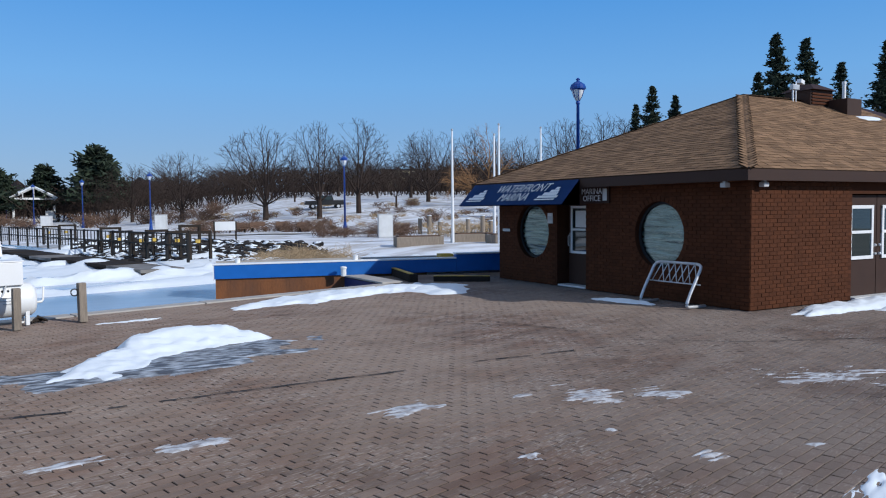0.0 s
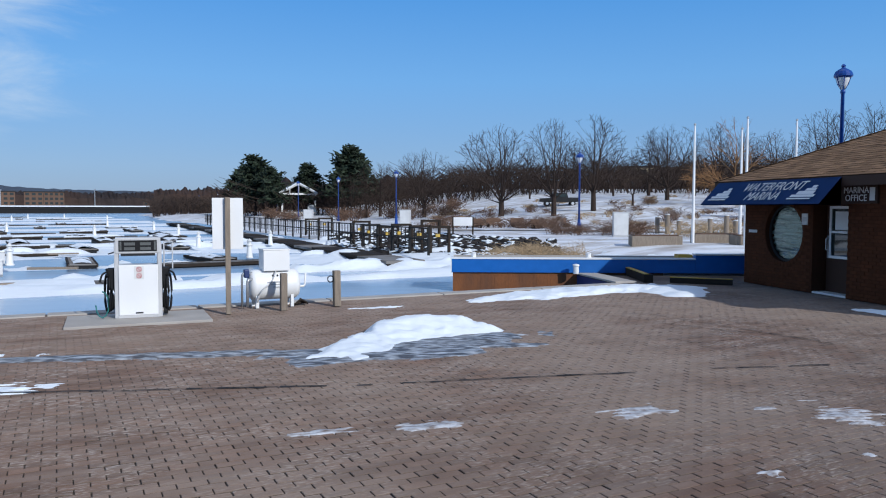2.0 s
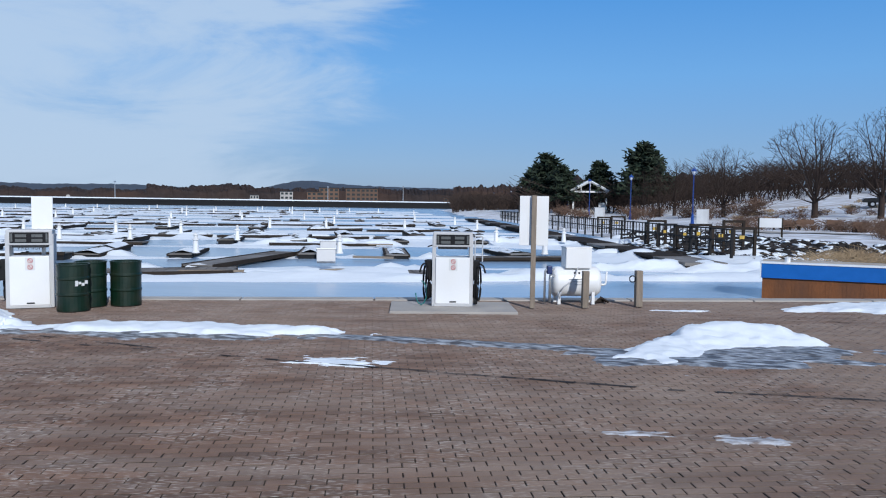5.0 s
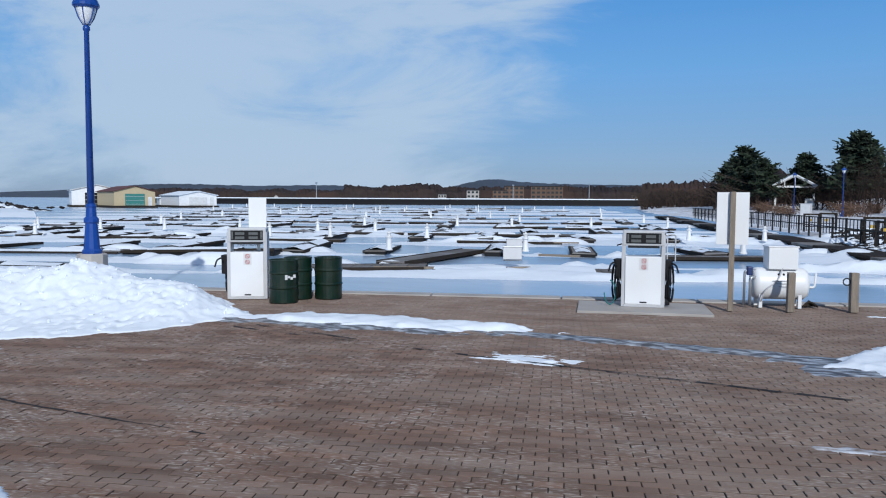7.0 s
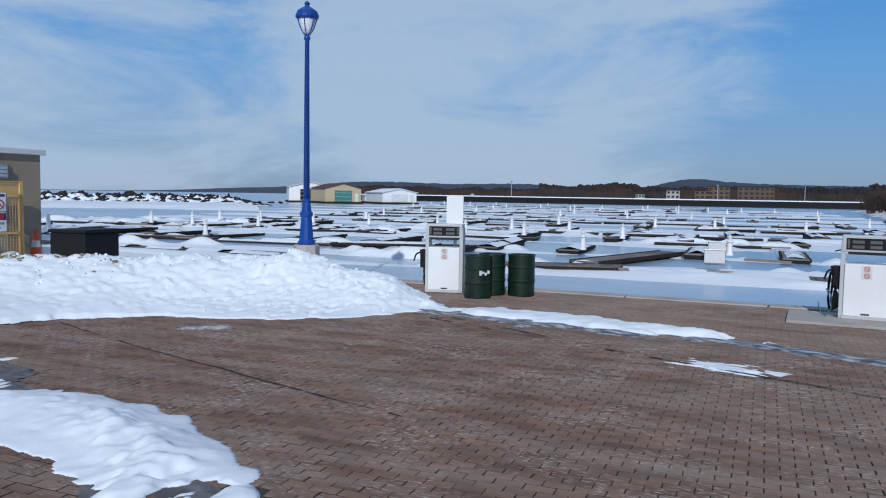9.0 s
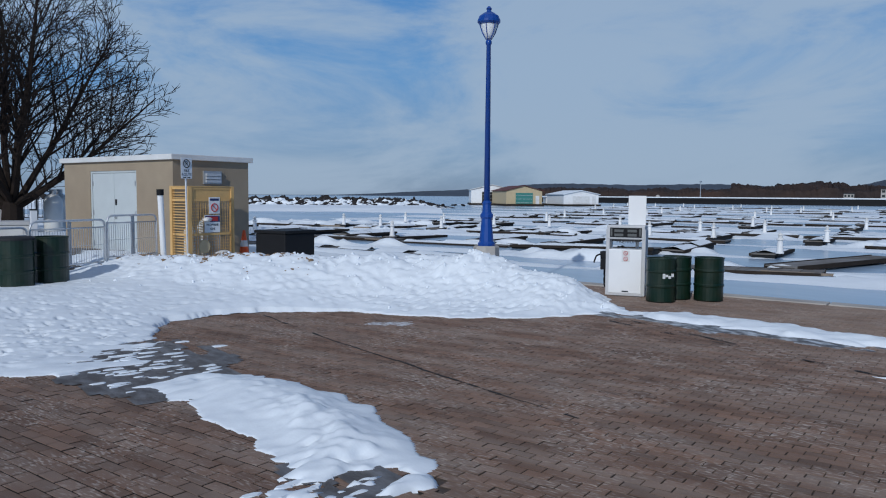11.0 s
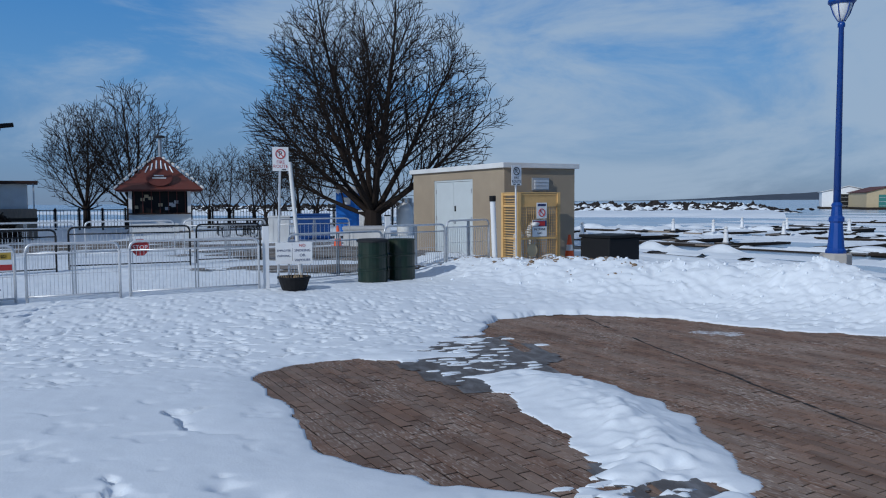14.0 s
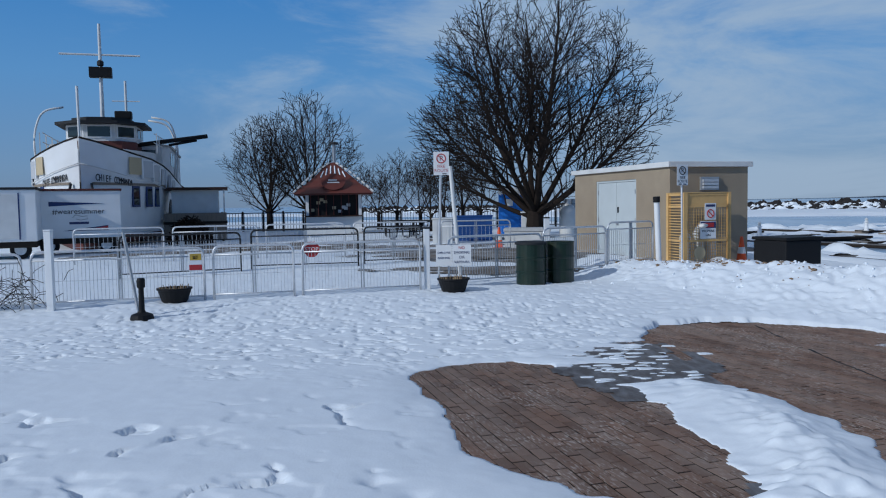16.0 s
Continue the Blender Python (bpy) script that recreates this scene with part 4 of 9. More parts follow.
part("notice", boxed(-0.016, -0.0125, 0.24, 0.66, 1.44, 1.84), OFF_WHITE, door)
part("push_plate", boxed(-0.008, -0.001, 0.86, 0.91, 0.8, 1.3), GREY_METAL, door)
bm = bmesh.new()
tube(bm, bend([(-0.004, 0.885, 0.98), (-0.06, 0.885, 0.98), (-0.06, 0.885, 1.24), (-0.004, 0.885, 1.24)], 0.03), 0.012)
part("door_handle", bm, GALV, door, "steel pull handle")
part("threshold", boxed(-0.3, 0.05, -0.05, 1.0, 0.0, 0.045, bevel=0.005), OFF_WHITE, door)
bm = boxed(12.16, 12.26, 14.01, 15.10, 0, 2.12)
box(bm, OX + 0.25, 12.2, 13.93, 14.01, 0, OZ)
box(bm, OX + 0.25, 12.2, 15.10, 15.18, 0, OZ)
part("recess", bm, MORTAR, office)

# pair of doors in the south wall
for k, x in enumerate((14.84, 15.87)):
    d = base_at("door_%d" % (k + 2), x, OY0 + 0.12, 0, label="dark brown door with a white sash window", category="door", kind="structure")
    part("leaf", boxed(0, 1.01, 0, 0.05, 0.05, 2.12, bevel=0.004), BROWN_PAINT, d)
    o = 0.06 if k == 0 else 0.14
    for x0, x1 in ((o, o + 0.07), (o + 0.74, o + 0.81)):
        part("window_frame", boxed(x0, x1, -0.035, -0.002, 0.80, 1.9, bevel=0.004), WHITE_PAINT, d)
    for z0, z1 in ((0.80, 0.87), (1.33, 1.39), (1.84, 1.91)):
        part("window_frame", boxed(o, o + 0.81, -0.037, -0.003, z0, z1, bevel=0.004), WHITE_PAINT, d)
    part("pane", boxed(o + 0.07, o + 0.74, -0.014, -0.004, 0.87, 1.84), GLASS, d)
    for z in (0.9, 1.08):
        bm = bmesh.new()
        lathe(bm, [(0.03, 0), (0.03, 0.03), (0.022, 0.05), (0, 0.055)], 12)
        bm.transform(pose(0.94 if k == 0 else 0.07, -0.001, z, 90, 0, 0))
        part("door_handle", bm, GALV, d, "round steel knob")
    part("threshold", boxed(0, 1.01, -0.2, 0.05, 0.0, 0.048, bevel=0.004), OFF_WHITE, d)

# awning over the west door
awning = base_at("awning", E_X - 0.035, 13.73, 0, label="royal blue canvas awning with white lettering over the office door", category="awning")
AL, AD, AZ0, AZ1 = 4.5, 0.52, 1.98, 2.56
bm = bmesh.new()
v = [bm.verts.new(p) for p in ((0, 0, AZ1), (-AD, 0, AZ0 + 0.02), (-AD, 0, AZ0), (0, 0, AZ0), (0, AL, AZ1), (-AD, AL, AZ0 + 0.02), (-AD, AL, AZ0), (0, AL, AZ0))]
for f in ((0, 1, 5, 4), (1, 2, 6, 5), (0, 3, 2, 1), (4, 5, 6, 7)):
    bm.faces.new([v[i] for i in f])
bmesh.ops.solidify(bm, geom=bm.faces[:], thickness=0.01)
canvas = part("canvas", bm, AWNING_BLUE, awning)
ux, uz = AD / math.hypot(AD, AZ1 - AZ0), (AZ1 - AZ0) / math.hypot(AD, AZ1 - AZ0)
turn = Matrix(((0, ux, -uz, 0), (-1, 0, 0, 0), (0, uz, ux, 0), (0, 0, 0, 1)))
slant = Matrix(((1, 0.28, 0, 0), (0, 1, 0, 0), (0, 0, 1, 0), (0, 0, 0, 1)))


def on_awning(y, s):
    """A frame on the sloping canvas: y metres along from its south end, s up the slope."""
    return Matrix.Translation((-AD + ux * s - uz * 0.016, y, AZ0 + 0.02 + uz * s + ux * 0.016)) @ turn


for text, s in (("WATERFRONT", 0.52), ("MARINA", 0.23)):
    ob = words("lettering", text, 0.36, WHITE_PAINT, awning, Matrix(), 0.003)
    ob.data.transform(slant)
    ob.matrix_basis = on_awning(1.95 if text[0] == "W" else 2.1, s) @ Matrix.Diagonal((0.92, 1, 1, 1))
for y in (0.62, 3.75):                                                        # plain ship shape beside the lettering
    bm = bmesh.new()
    box(bm, -0.42, 0.34, -0.17, -0.10, 0, 0.004)
    box(bm, -0.46, 0.30, -0.235, -0.20, 0, 0.004)
    box(bm, -0.30, 0.24, -0.09, 0.0, 0, 0.004)
    box(bm, -0.12, 0.20, 0.01, 0.08, 0, 0.004)
    box(bm, 0.0, 0.14, 0.09, 0.16, 0, 0.004)
    bm.transform(slant)
    part("ship_emblem", bm, WHITE_PAINT, awning).matrix_basis = on_awning(y, 0.36)

sign = base_at("wall_sign", OX - 0.03, 13.66, 2.21, label="dark office sign with white letters on the brick wall", category="sign")
part("board", boxed(-0.03, 0.02, -0.50, 0.52, -0.20, 0.19, bevel=0.005), BROWN_PAINT, sign)
face = Matrix(((0, 0, -1, -0.034), (-1, 0, 0, 0), (0, 1, 0, 0), (0, 0, 0, 1)))
words("lettering", "MARINA", 0.19, WHITE_PAINT, sign, face @ pose(-0.08, 0.07, 0), 0.003)
words("lettering", "OFFICE", 0.19, WHITE_PAINT, sign, face @ pose(-0.08, -0.09, 0), 0.003)
bm = boxed(0.30, 0.44, -0.14, 0.13, 0, 0.004)
bm.transform(face)
part("emblem", bm, OFF_WHITE, sign)
for y, z, w, h, nm in ((15.36, 1.66, 0.2, 0.26, "white paper notice on the wall"), (17.3, 1.33, 0.34, 0.07, "small white wall plate")):
    nt = base_at("notice", OX - 0.012, y, z, label=nm, category="notice")
    part("sheet", boxed(-0.006, 0.004, -w / 2, w / 2, -h / 2, h / 2), OFF_WHITE, nt)
    part("print_bars", boxed(-0.0085, -0.0065, -w / 2 + 0.03, w / 2 - 0.03, -h / 5, h / 5), PANEL_GREY, nt)

# roof vent house, camera mast, snow scrap
vent = base_at("roof_vent", 19.6, YM, RIDGE_Z - 0.16, label="shingle-clad ridge vent house with a small hipped cap", category="roof vent")
part("house", boxed(-0.48, 0.48, -0.4, 0.4, -0.12, 0.42), BROWN_PAINT, vent)
for k in range(4):
    part("louvre", boxed(-0.44, 0.44, -0.43, -0.395, 0.04 + k * 0.085, 0.09 + k * 0.085, m=pose(0, 0, 0, 0, 0, 0)), DARK_BRICK, vent)
bm = bmesh.new()
bmesh.ops.create_cone(bm, cap_ends=True, segments=4, radius1=0.74, radius2=0.25, depth=0.20, matrix=pose(0, 0, 0.525, 0, 0, 45))
part("cap", bm, BROWN_PAINT, vent)
side_box = base_at("roof_duct", 20.15, YM - 0.75, RIDGE_Z - 0.42, label="brown metal duct box on the roof slope", category="duct")
part("case", boxed(-0.32, 0.32, -0.25, 0.3, -0.15, 0.42, bevel=0.01), BROWN_PAINT, side_box)
mast = base_at("security_camera", 18.72, YM - 0.15, RIDGE_Z - 0.1, label="white security camera on a short steel mast", category="camera")
bm = bmesh.new()
cyl(bm, (0, 0, -0.05), (0, 0, 0.52), 0.025)
cyl(bm, (0.12, 0, -0.05), (0.12, 0, 0.6), 0.02)
part("mast", bm, GALV, mast)
part("junction_box", boxed(-0.06, 0.2, -0.06, 0.06, 0.36, 0.5, bevel=0.01), GREY_METAL, mast)
part("housing", boxed(0.14, 0.34, -0.09, 0.05, 0.60, 0.72, bevel=0.02, m=pose(0, 0, 0.02, 0, 14, 10)), WHITE_PAINT, mast)
ant = base_at("roof_pipe", 20.75, YM - 0.3, RIDGE_Z - 0.2, label="white plastic vent pipe on the roof", category="pipe")
part("pipe", lathe(bmesh.new(), [(0.05, 0), (0.05, 0.72), (0.06, 0.73), (0.06, 0.8), (0, 0.8)], 12), WHITE_PAINT, ant)
sc = sheet("roof_snow", np.arange(-0.5, 0.5, 0.06), np.arange(-0.2, 0.2, 0.04), lambda x, y: 0.05 * np.clip(1 - np.hypot(x / 0.45, y / 0.16), 0, 1) ** 0.5, lambda x, y: np.hypot(x / 0.45, y / 0.16) < 1, SNOW)
sc.matrix_basis = pose(20.3, YM - 1.2, RIDGE_Z - 0.55, 26, 0, -20)
tagged(sc, "scrap of old snow on the shingles", "snow", kind="stuff")
for x, y in ((E_X + 0.12, OY0 + 0.35), (OX + 0.22, E_Y0 + 0.14)):
    fl = base_at("floodlight", x, y, FASCIA0 - 0.02, label="small grey floodlight under the eaves", category="light")
    part("bracket", boxed(-0.03, 0.03, -0.03, 0.03, 0.0, 0.09), GREY_METAL, fl)
    part("head", boxed(-0.07, 0.07, -0.06, 0.06, -0.09, 0.0, bevel=0.015), PANEL_GREY, fl)

# bicycle rack
rack = base_at("bicycle_rack", 11.12, 10.84, 0, 0, "galvanised tube bicycle rack with slanting legs by the brick wall", "bicycle rack")
for y in (0.60, -0.60):
    bm = bmesh.new()
    tube(bm, bend([(0.42, y, 0.03), (-0.10, y, 0.03), (0.02, y, 0.28), (0.30, y, 0.74), (0.34, y * 0.93, 0.80), (0.34, y * 0.75, 0.82)], 0.11, 6), 0.03, 10)
    part("leg", bm, GALV, rack, shade=True)
for (x, z, h) in ((0.34, 0.82, 0.46), (0.22, 0.44, 0.66)):
    bm = bmesh.new()
    tube(bm, [(x, h, z), (x, -h, z)], 0.027 if z > 0.5 else 0.013, 10)
    part("rail", bm, GALV, rack, shade=True)
for k in range(6):
    for lean in (-0.16, 0.16):
        y = 0.42 - k * 0.168
        bm = bmesh.new()
        tube(bm, [(0.34, y, 0.81), (0.22, max(-0.65, min(0.65, y + lean)), 0.44)], 0.011, 6)
        part("hoop", bm, GALV, rack, shade=True)

# ---- quay: fuel pumps, tank, posts, drums, lamps ----
slab = mesh_ob("fuel_island", boxed(-3.4, -1.15, 13.0, 14.35, -0.05, 0.03, bevel=0.012), CONCRETE)
slab.matrix_basis = Matrix.Translation((-2.27, 13.7, 0)) @ pose(0, 0, 0, 0, 0, QUAY - 3) @ Matrix.Translation((2.27, -13.7, 0))
tagged(slab, "pale concrete pad under the fuel pump", "concrete pad", kind="structure")


def fuel_pump(x, y, rz, z=0.03, word=""):
    p = base_at("fuel_pump", x, y, z, rz, "white and grey marine fuel pump with a black display head", "fuel pump", "fuel pumps on the quay")
    part("plinth", boxed(-0.33, 0.33, -0.02, 0.40, 0.0, 0.05, bevel=0.008), PANEL_GREY, p)
    part("cabinet", boxed(-0.31, 0.31, -0.03, 0.38, 0.05, 0.90, bevel=0.012), WHITE_PAINT, p, "white painted steel front panel")
    for s in (-1, 1):
        part("column", boxed(s * 0.34 - 0.035, s * 0.34 + 0.035, 0.0, 0.40, 0.0, 1.28, bevel=0.01), PANEL_GREY, p)
    head = part("head", boxed(-0.36, 0.36, -0.01, 0.41, 1.09, 1.36, bevel=0.018), PANEL_GREY, p)
    part("display", boxed(-0.30, 0.30, -0.022, -0.008, 1.13, 1.315, bevel=0.004), BLACK, head, "black display panel")
    for s in (-0.13, 0.12):
        for zz in (1.175, 1.255):
            part("readout", boxed(s - 0.085, s + 0.085, -0.026, -0.0225, zz - 0.025, zz + 0.025), READOUT, head)
    part("readout", boxed(-0.285, -0.255, -0.026, -0.0225, 1.15, 1.295), READOUT, head)
    part("readout", boxed(0.255, 0.285, -0.026, -0.0225, 1.15, 1.295), READOUT, head)
    part("valance", boxed(-0.27, 0.27, 0.0, 0.38, 1.05, 1.088), CHARCOAL, head)
    if word:
        words("lettering", word, 0.095, INK, p, pose(0.02, -0.004, 1.045, 90, 0, 0), 0.003)
    notice = part("notice", boxed(-0.065, 0.085, -0.036, -0.0315, 0.66, 0.88), OFF_WHITE, p, "white notice with two red prohibition rings")
    for zz in (0.825, 0.715):
        bm = bmesh.new()
        tube(bm, [(0.01 + 0.038 * math.cos(a * 0.5236), -0.037, zz + 0.038 * math.sin(a * 0.5236)) for a in range(13)], 0.006, 5)
        tube(bm, [(-0.017, -0.037, zz + 0.027), (0.037, -0.037, zz - 0.027)], 0.006, 5)
        part("ring", bm, RED_INK, notice)
    part("label_plate", boxed(-0.05, 0.07, -0.036, -0.031, 0.075, 0.1), INK, p)
    for s in ((-1, 1) if not word else (-1,)):                                # nozzle boot and looped hose
        part("nozzle_boot", boxed(s * 0.43 - 0.06, s * 0.43 + 0.06, 0.06, 0.3, 0.48, 0.84, bevel=0.02), BLACK, p)
        bm = bmesh.new()
        cyl(bm, (s * 0.46, 0.02, 0.72), (s * 0.5, 0.2, 0.82), 0.02, n=8)
        tube(bm, bend([(s * 0.45, 0.1, 0.8), (s * 0.56, 0.0, 0.76), (s * 0.6, -0.02, 0.62)], 0.05), 0.016, 6)
        part("nozzle", bm, BLACK, p)
        for k in range(3 if not word else 1):
            bm = bmesh.new()
            r, o = 0.17 + 0.035 * k, s * (0.41 + 0.035 * k)
            tube(bm, [(o - s * 0.04 + s * r * 0.2 * (1 + math.sin(a * 0.3927)), 0.15 + r * 0.6 * math.sin(a * 0.3927), 0.38 + 0.02 * k + r * 1.35 * math.cos(a * 0.3927)) for a in range(17)], 0.02, 7)
            part("hose", bm, BLACK, p, "looped black rubber hose", shade=True)
        if not word and s < 0:
            bm = bmesh.new()
            tube(bm, [(-0.57 + 0.10 * math.sin(a * 0.52), 0.05, 0.24 + 0.22 * math.cos(a * 0.52)) for a in range(10)], 0.012, 6)
            part("hose", bm, ROPE_TEAL, p, "thin teal hose", shade=True)
    if not word:
        bm = bmesh.new()
        tube(bm, bend([(0.42, 0.3, 0.8), (0.42, 0.3, 1.28), (0.56, 0.3, 1.28), (0.56, 0.3, 0.8)], 0.03), 0.012, 6)
        for zz in (0.95, 1.1):
            tube(bm, [(0.42, 0.3, zz), (0.56, 0.3, zz)], 0.008, 6)
        part("hose_guard", bm, GALV, p)
        part("hose_drum", cyl(bmesh.new(), (0.4, 0.2, 0.12), (0.47, 0.2, 0.12), 0.1, n=14), CHARCOAL, p)
        bm = bmesh.new()
        tube(bm, [(-0.36, 0.05, 1.12), (-0.46, 0.02, 1.09)], 0.012, 6)
        part("lever", bm, BLACK, p)
    return p


fuel_pump(-2.27, 13.68, QUAY - 5)
fuel_pump(-9.36, 11.72, 30, 0.0, "PREMIUM")
board = base_at("sign_panel", -9.42, 12.15, 0, 30, "blank white panel on a post behind the fuel pump", "sign")
part("post", boxed(-0.03, 0.03, 0.02, 0.06, 0, 1.5), GALV, board)
part("panel", boxed(-0.18, 0.16, -0.01, 0.018, 1.30, 1.93, bevel=0.004), WHITE_PAINT, board)
sign = base_at("notice_board", -0.83, 14.06, 0, QUAY - 8, "blank white sign board on a weathered timber post", "sign")
part("post", boxed(-0.045, 0.045, -0.05, 0.03, 0, 2.08, bevel=0.008), WOOD_GREY, sign)
part("panel", boxed(-0.26, 0.27, 0.033, 0.05, 1.16, 2.07, bevel=0.003), WHITE_PAINT, sign)

tank = base_at("waste_tank", -0.06, 15.0, 0, QUAY, "white steel pump-out tank on short legs with a white pump box", "tank")
bm = bmesh.new()
lathe(bm, [(0.0, -0.56), (0.14, -0.555), (0.24, -0.53), (0.285, -0.47), (0.29, -0.42), (0.29, 0.42), (0.285, 0.47), (0.24, 0.53), (0.14, 0.555), (0.0, 0.56)], 28)
bm.transform(pose(0, 0, 0.43, 0, 90, 0))
vessel = part("vessel", bm, WHITE_PAINT, tank, shade=True)
for k, x in enumerate((-0.07, 0.03)):
    bm = bmesh.new()
    cyl(bm, (x, -0.215, 0.60), (x, -0.235, 0.612), 0.022, n=10)
    part("plug", bm, BLACK, vessel)
for k, (x, w, zz) in enumerate(((-0.03, 0.34, 0.50), (-0.02, 0.22, 0.45), (0.0, 0.16, 0.40))):
    bm = boxed(x - w / 2, x + w / 2, -0.305, -0.29, zz - 0.009, zz + 0.009)
    part("print_bar", bm, PANEL_GREY, vessel)
for x in (-0.4, 0.36):
    for y in (-0.18, 0.18):
        part("leg", boxed(x - 0.035, x + 0.035, y - 0.04, y + 0.04, 0.0, 0.26, bevel=0.006), WHITE_PAINT, tank)
pump_box = part("pump_box", boxed(-0.27, 0.30, -0.24, 0.18, 0.70, 1.09, bevel=0.012), WHITE_PAINT, tank, "white steel pump box")
part("lid", boxed(-0.285, 0.315, -0.255, 0.195, 1.092, 1.115, bevel=0.006), WHITE_PAINT, pump_box)
bm = bmesh.new()
tube(bm, bend([(-0.5, -0.2, 0.55), (-0.62, -0.25, 0.55), (-0.62, -0.25, 0.05)], 0.06), 0.03)
tube(bm, bend([(-0.45, -0.1, 0.66), (-0.7, -0.1, 0.66), (-0.7, -0.1, 0.02)], 0.06), 0.025)
part("pipe", bm, GREY_METAL, tank, "grey steel pipework", shade=True)
part("valve", boxed(-0.66, -0.55, -0.16, -0.04, 0.58, 0.74, bevel=0.02), NAVY, tank, "dark blue valve")
bm = bmesh.new()
tube(bm, bend([(0.0, -0.23, 0.72), (-0.1, -0.32, 0.5), (-0.35, -0.34, 0.35), (-0.42, -0.3, 0.12)], 0.12), 0.014)
part("cable", bm, PANEL_GREY, tank, shade=True)
bm = bmesh.new()
tube(bm, bend([(0.5, 0.05, 0.36), (0.72, 0.05, 0.36), (0.74, 0.05, 0.62)], 0.05), 0.022)
part("pipe", bm, WHITE_PAINT, tank, "white bent pipe", shade=True)
bm = bmesh.new()
for k in range(8):
    tube(bm, bend([(0.45 + 0.05 * k, -0.1 + 0.03 * k, 0.02), (0.6, 0.0 + 0.02 * k, 0.12), (0.75, 0.05 * k - 0.1, 0.03)], 0.1), 0.02, 5)
part("coiled_line", bm, DARK_TIMBER, tank)
tank.scale = (0.88, 0.92, 1.0)
for x, y, h, w, lean in ((0.13, 14.38, 0.69, 0.12, 2), (1.14, 14.8, 0.69, 0.13, -2)):
    p = base_at("timber_post", x, y, 0, QUAY, "short square timber mooring post", "post", "mooring posts")
    part("post", boxed(-w / 2, w / 2, -w / 2, w / 2, 0, h, bevel=0.012, m=pose(0, 0, 0, lean, 0, 0)), WOOD_GREY, p)
    bm = bmesh.new()
    tube(bm, [(-w / 2 - 0.06 + 0.06 * math.cos(a), 0, h - 0.16 + 0.06 * math.sin(a)) for a in np.linspace(0, 6.3, 14)], 0.012, 5)
    if x > 1:
        part("mooring_ring", bm, CHARCOAL, p)
    else:
        bm.free()
        part("bolt", boxed(-0.02, 0.02, -w / 2 - 0.014, -w / 2 + 0.002, h - 0.16, h - 0.12), BLACK, p)


def drum(x, y, z, label, lid, group, tall=0.84, r=0.285):
    d = base_at("steel_drum", x, y, z, random.uniform(0, 360), label, "drum", group)
    prof = [(r - 0.02, 0.0), (r, 0.01), (r, 0.025)]
    for zz in (0.29, 0.56):
        prof += [(r, zz - 0.03), (r + 0.012, zz - 0.012), (r + 0.012, zz + 0.012), (r, zz + 0.03)]
    prof += [(r, tall - 0.03), (r + 0.008, tall - 0.025), (r + 0.008, tall), (r - 0.012, tall), (r - 0.014, tall - 0.05)]
    part("shell", lathe(bmesh.new(), prof, 28), GREEN_DRUM, d, shade=False)
    if lid:
        part("lid", lathe(bmesh.new(), [(r + 0.02, tall - 0.03), (r + 0.02, tall + 0.01), (r - 0.02, tall + 0.03), (0.0, tall + 0.035)], 28), CHARCOAL, d, "dark lid")
    return d


for k, (x, y) in enumerate(((-8.50, 11.67), (-8.56, 12.24), (-8.06, 12.53))):
    dr = drum(x, y, 0, "dark green oil drum on the quay beside the fuel pump", False, "drums beside the fuel pump", 0.80, 0.262)
    if k == 0:                                                                # torn white sticker
        bm = bmesh.new()
        for j in range(4):
            box(bm, -0.10 + 0.055 * j, -0.055 + 0.055 * j, -0.280, -0.262, 0.44 + 0.03 * (j % 2), 0.53 - 0.02 * (j % 3))
        part("sticker", bm, OFF_WHITE, dr, "torn white sticker")
        dr.rotation_euler[2] = radians(62)


def street_lamp(x, y, z, plinth=0.0, tall=5.45):
    s = base_at("street_lamp", x, y, z, 0, "royal blue cast-iron street lamp with an acorn lantern", "street lamp", "blue lamps along the waterfront")
    if plinth:
        bm = lathe(bmesh.new(), [(0.30, -plinth), (0.30, -0.03), (0.27, 0.0), (0.0, 0.0)], 8)
        part("plinth", bm, CONCRETE, s, "octagonal concrete footing")
    part("pedestal", lathe(bmesh.new(), [(0.20, 0.0), (0.20, 0.06), (0.165, 0.1), (0.135, 0.45), (0.12, 0.62), (0.15, 0.66), (0.15, 0.72), (0.11, 0.77), (0.095, 0.95), (0.11, 0.98), (0.075, 1.04)], 12), LAMP_BLUE, s)
    part("shaft", lathe(bmesh.new(), [(0.072, 1.0), (0.05, tall - 0.8), (0.07, tall - 0.78), (0.07, tall - 0.72), (0.045, tall - 0.68)], 14), LAMP_BLUE, s, shade=True)
    part("globe", lathe(bmesh.new(), [(0.075, tall - 0.66), (0.13, tall - 0.55), (0.18, tall - 0.42), (0.20, tall - 0.30), (0.19, tall - 0.24)], 16), LAMP_GLASS, s, "frosted glass globe", shade=True)
    cap = part("cap", lathe(bmesh.new(), [(0.22, tall - 0.34), (0.26, tall - 0.30), (0.26, tall - 0.25), (0.22, tall - 0.16), (0.12, tall - 0.09), (0.06, tall - 0.06), (0.045, tall - 0.02), (0.07, tall), (0.035, tall + 0.05), (0.0, tall + 0.07)], 16), LAMP_BLUE, s)
    for k in range(6):
        a = k * 1.0472
        bm = bmesh.new()
        tube(bm, [(0.06 * math.cos(a), 0.06 * math.sin(a), tall - 0.68), (0.15 * math.cos(a), 0.15 * math.sin(a), tall - 0.53), (0.215 * math.cos(a), 0.215 * math.sin(a), tall - 0.33)], 0.012, 5)
        part("rib", bm, LAMP_BLUE, cap)
    return s


x, y = P(48.25, 17.5)
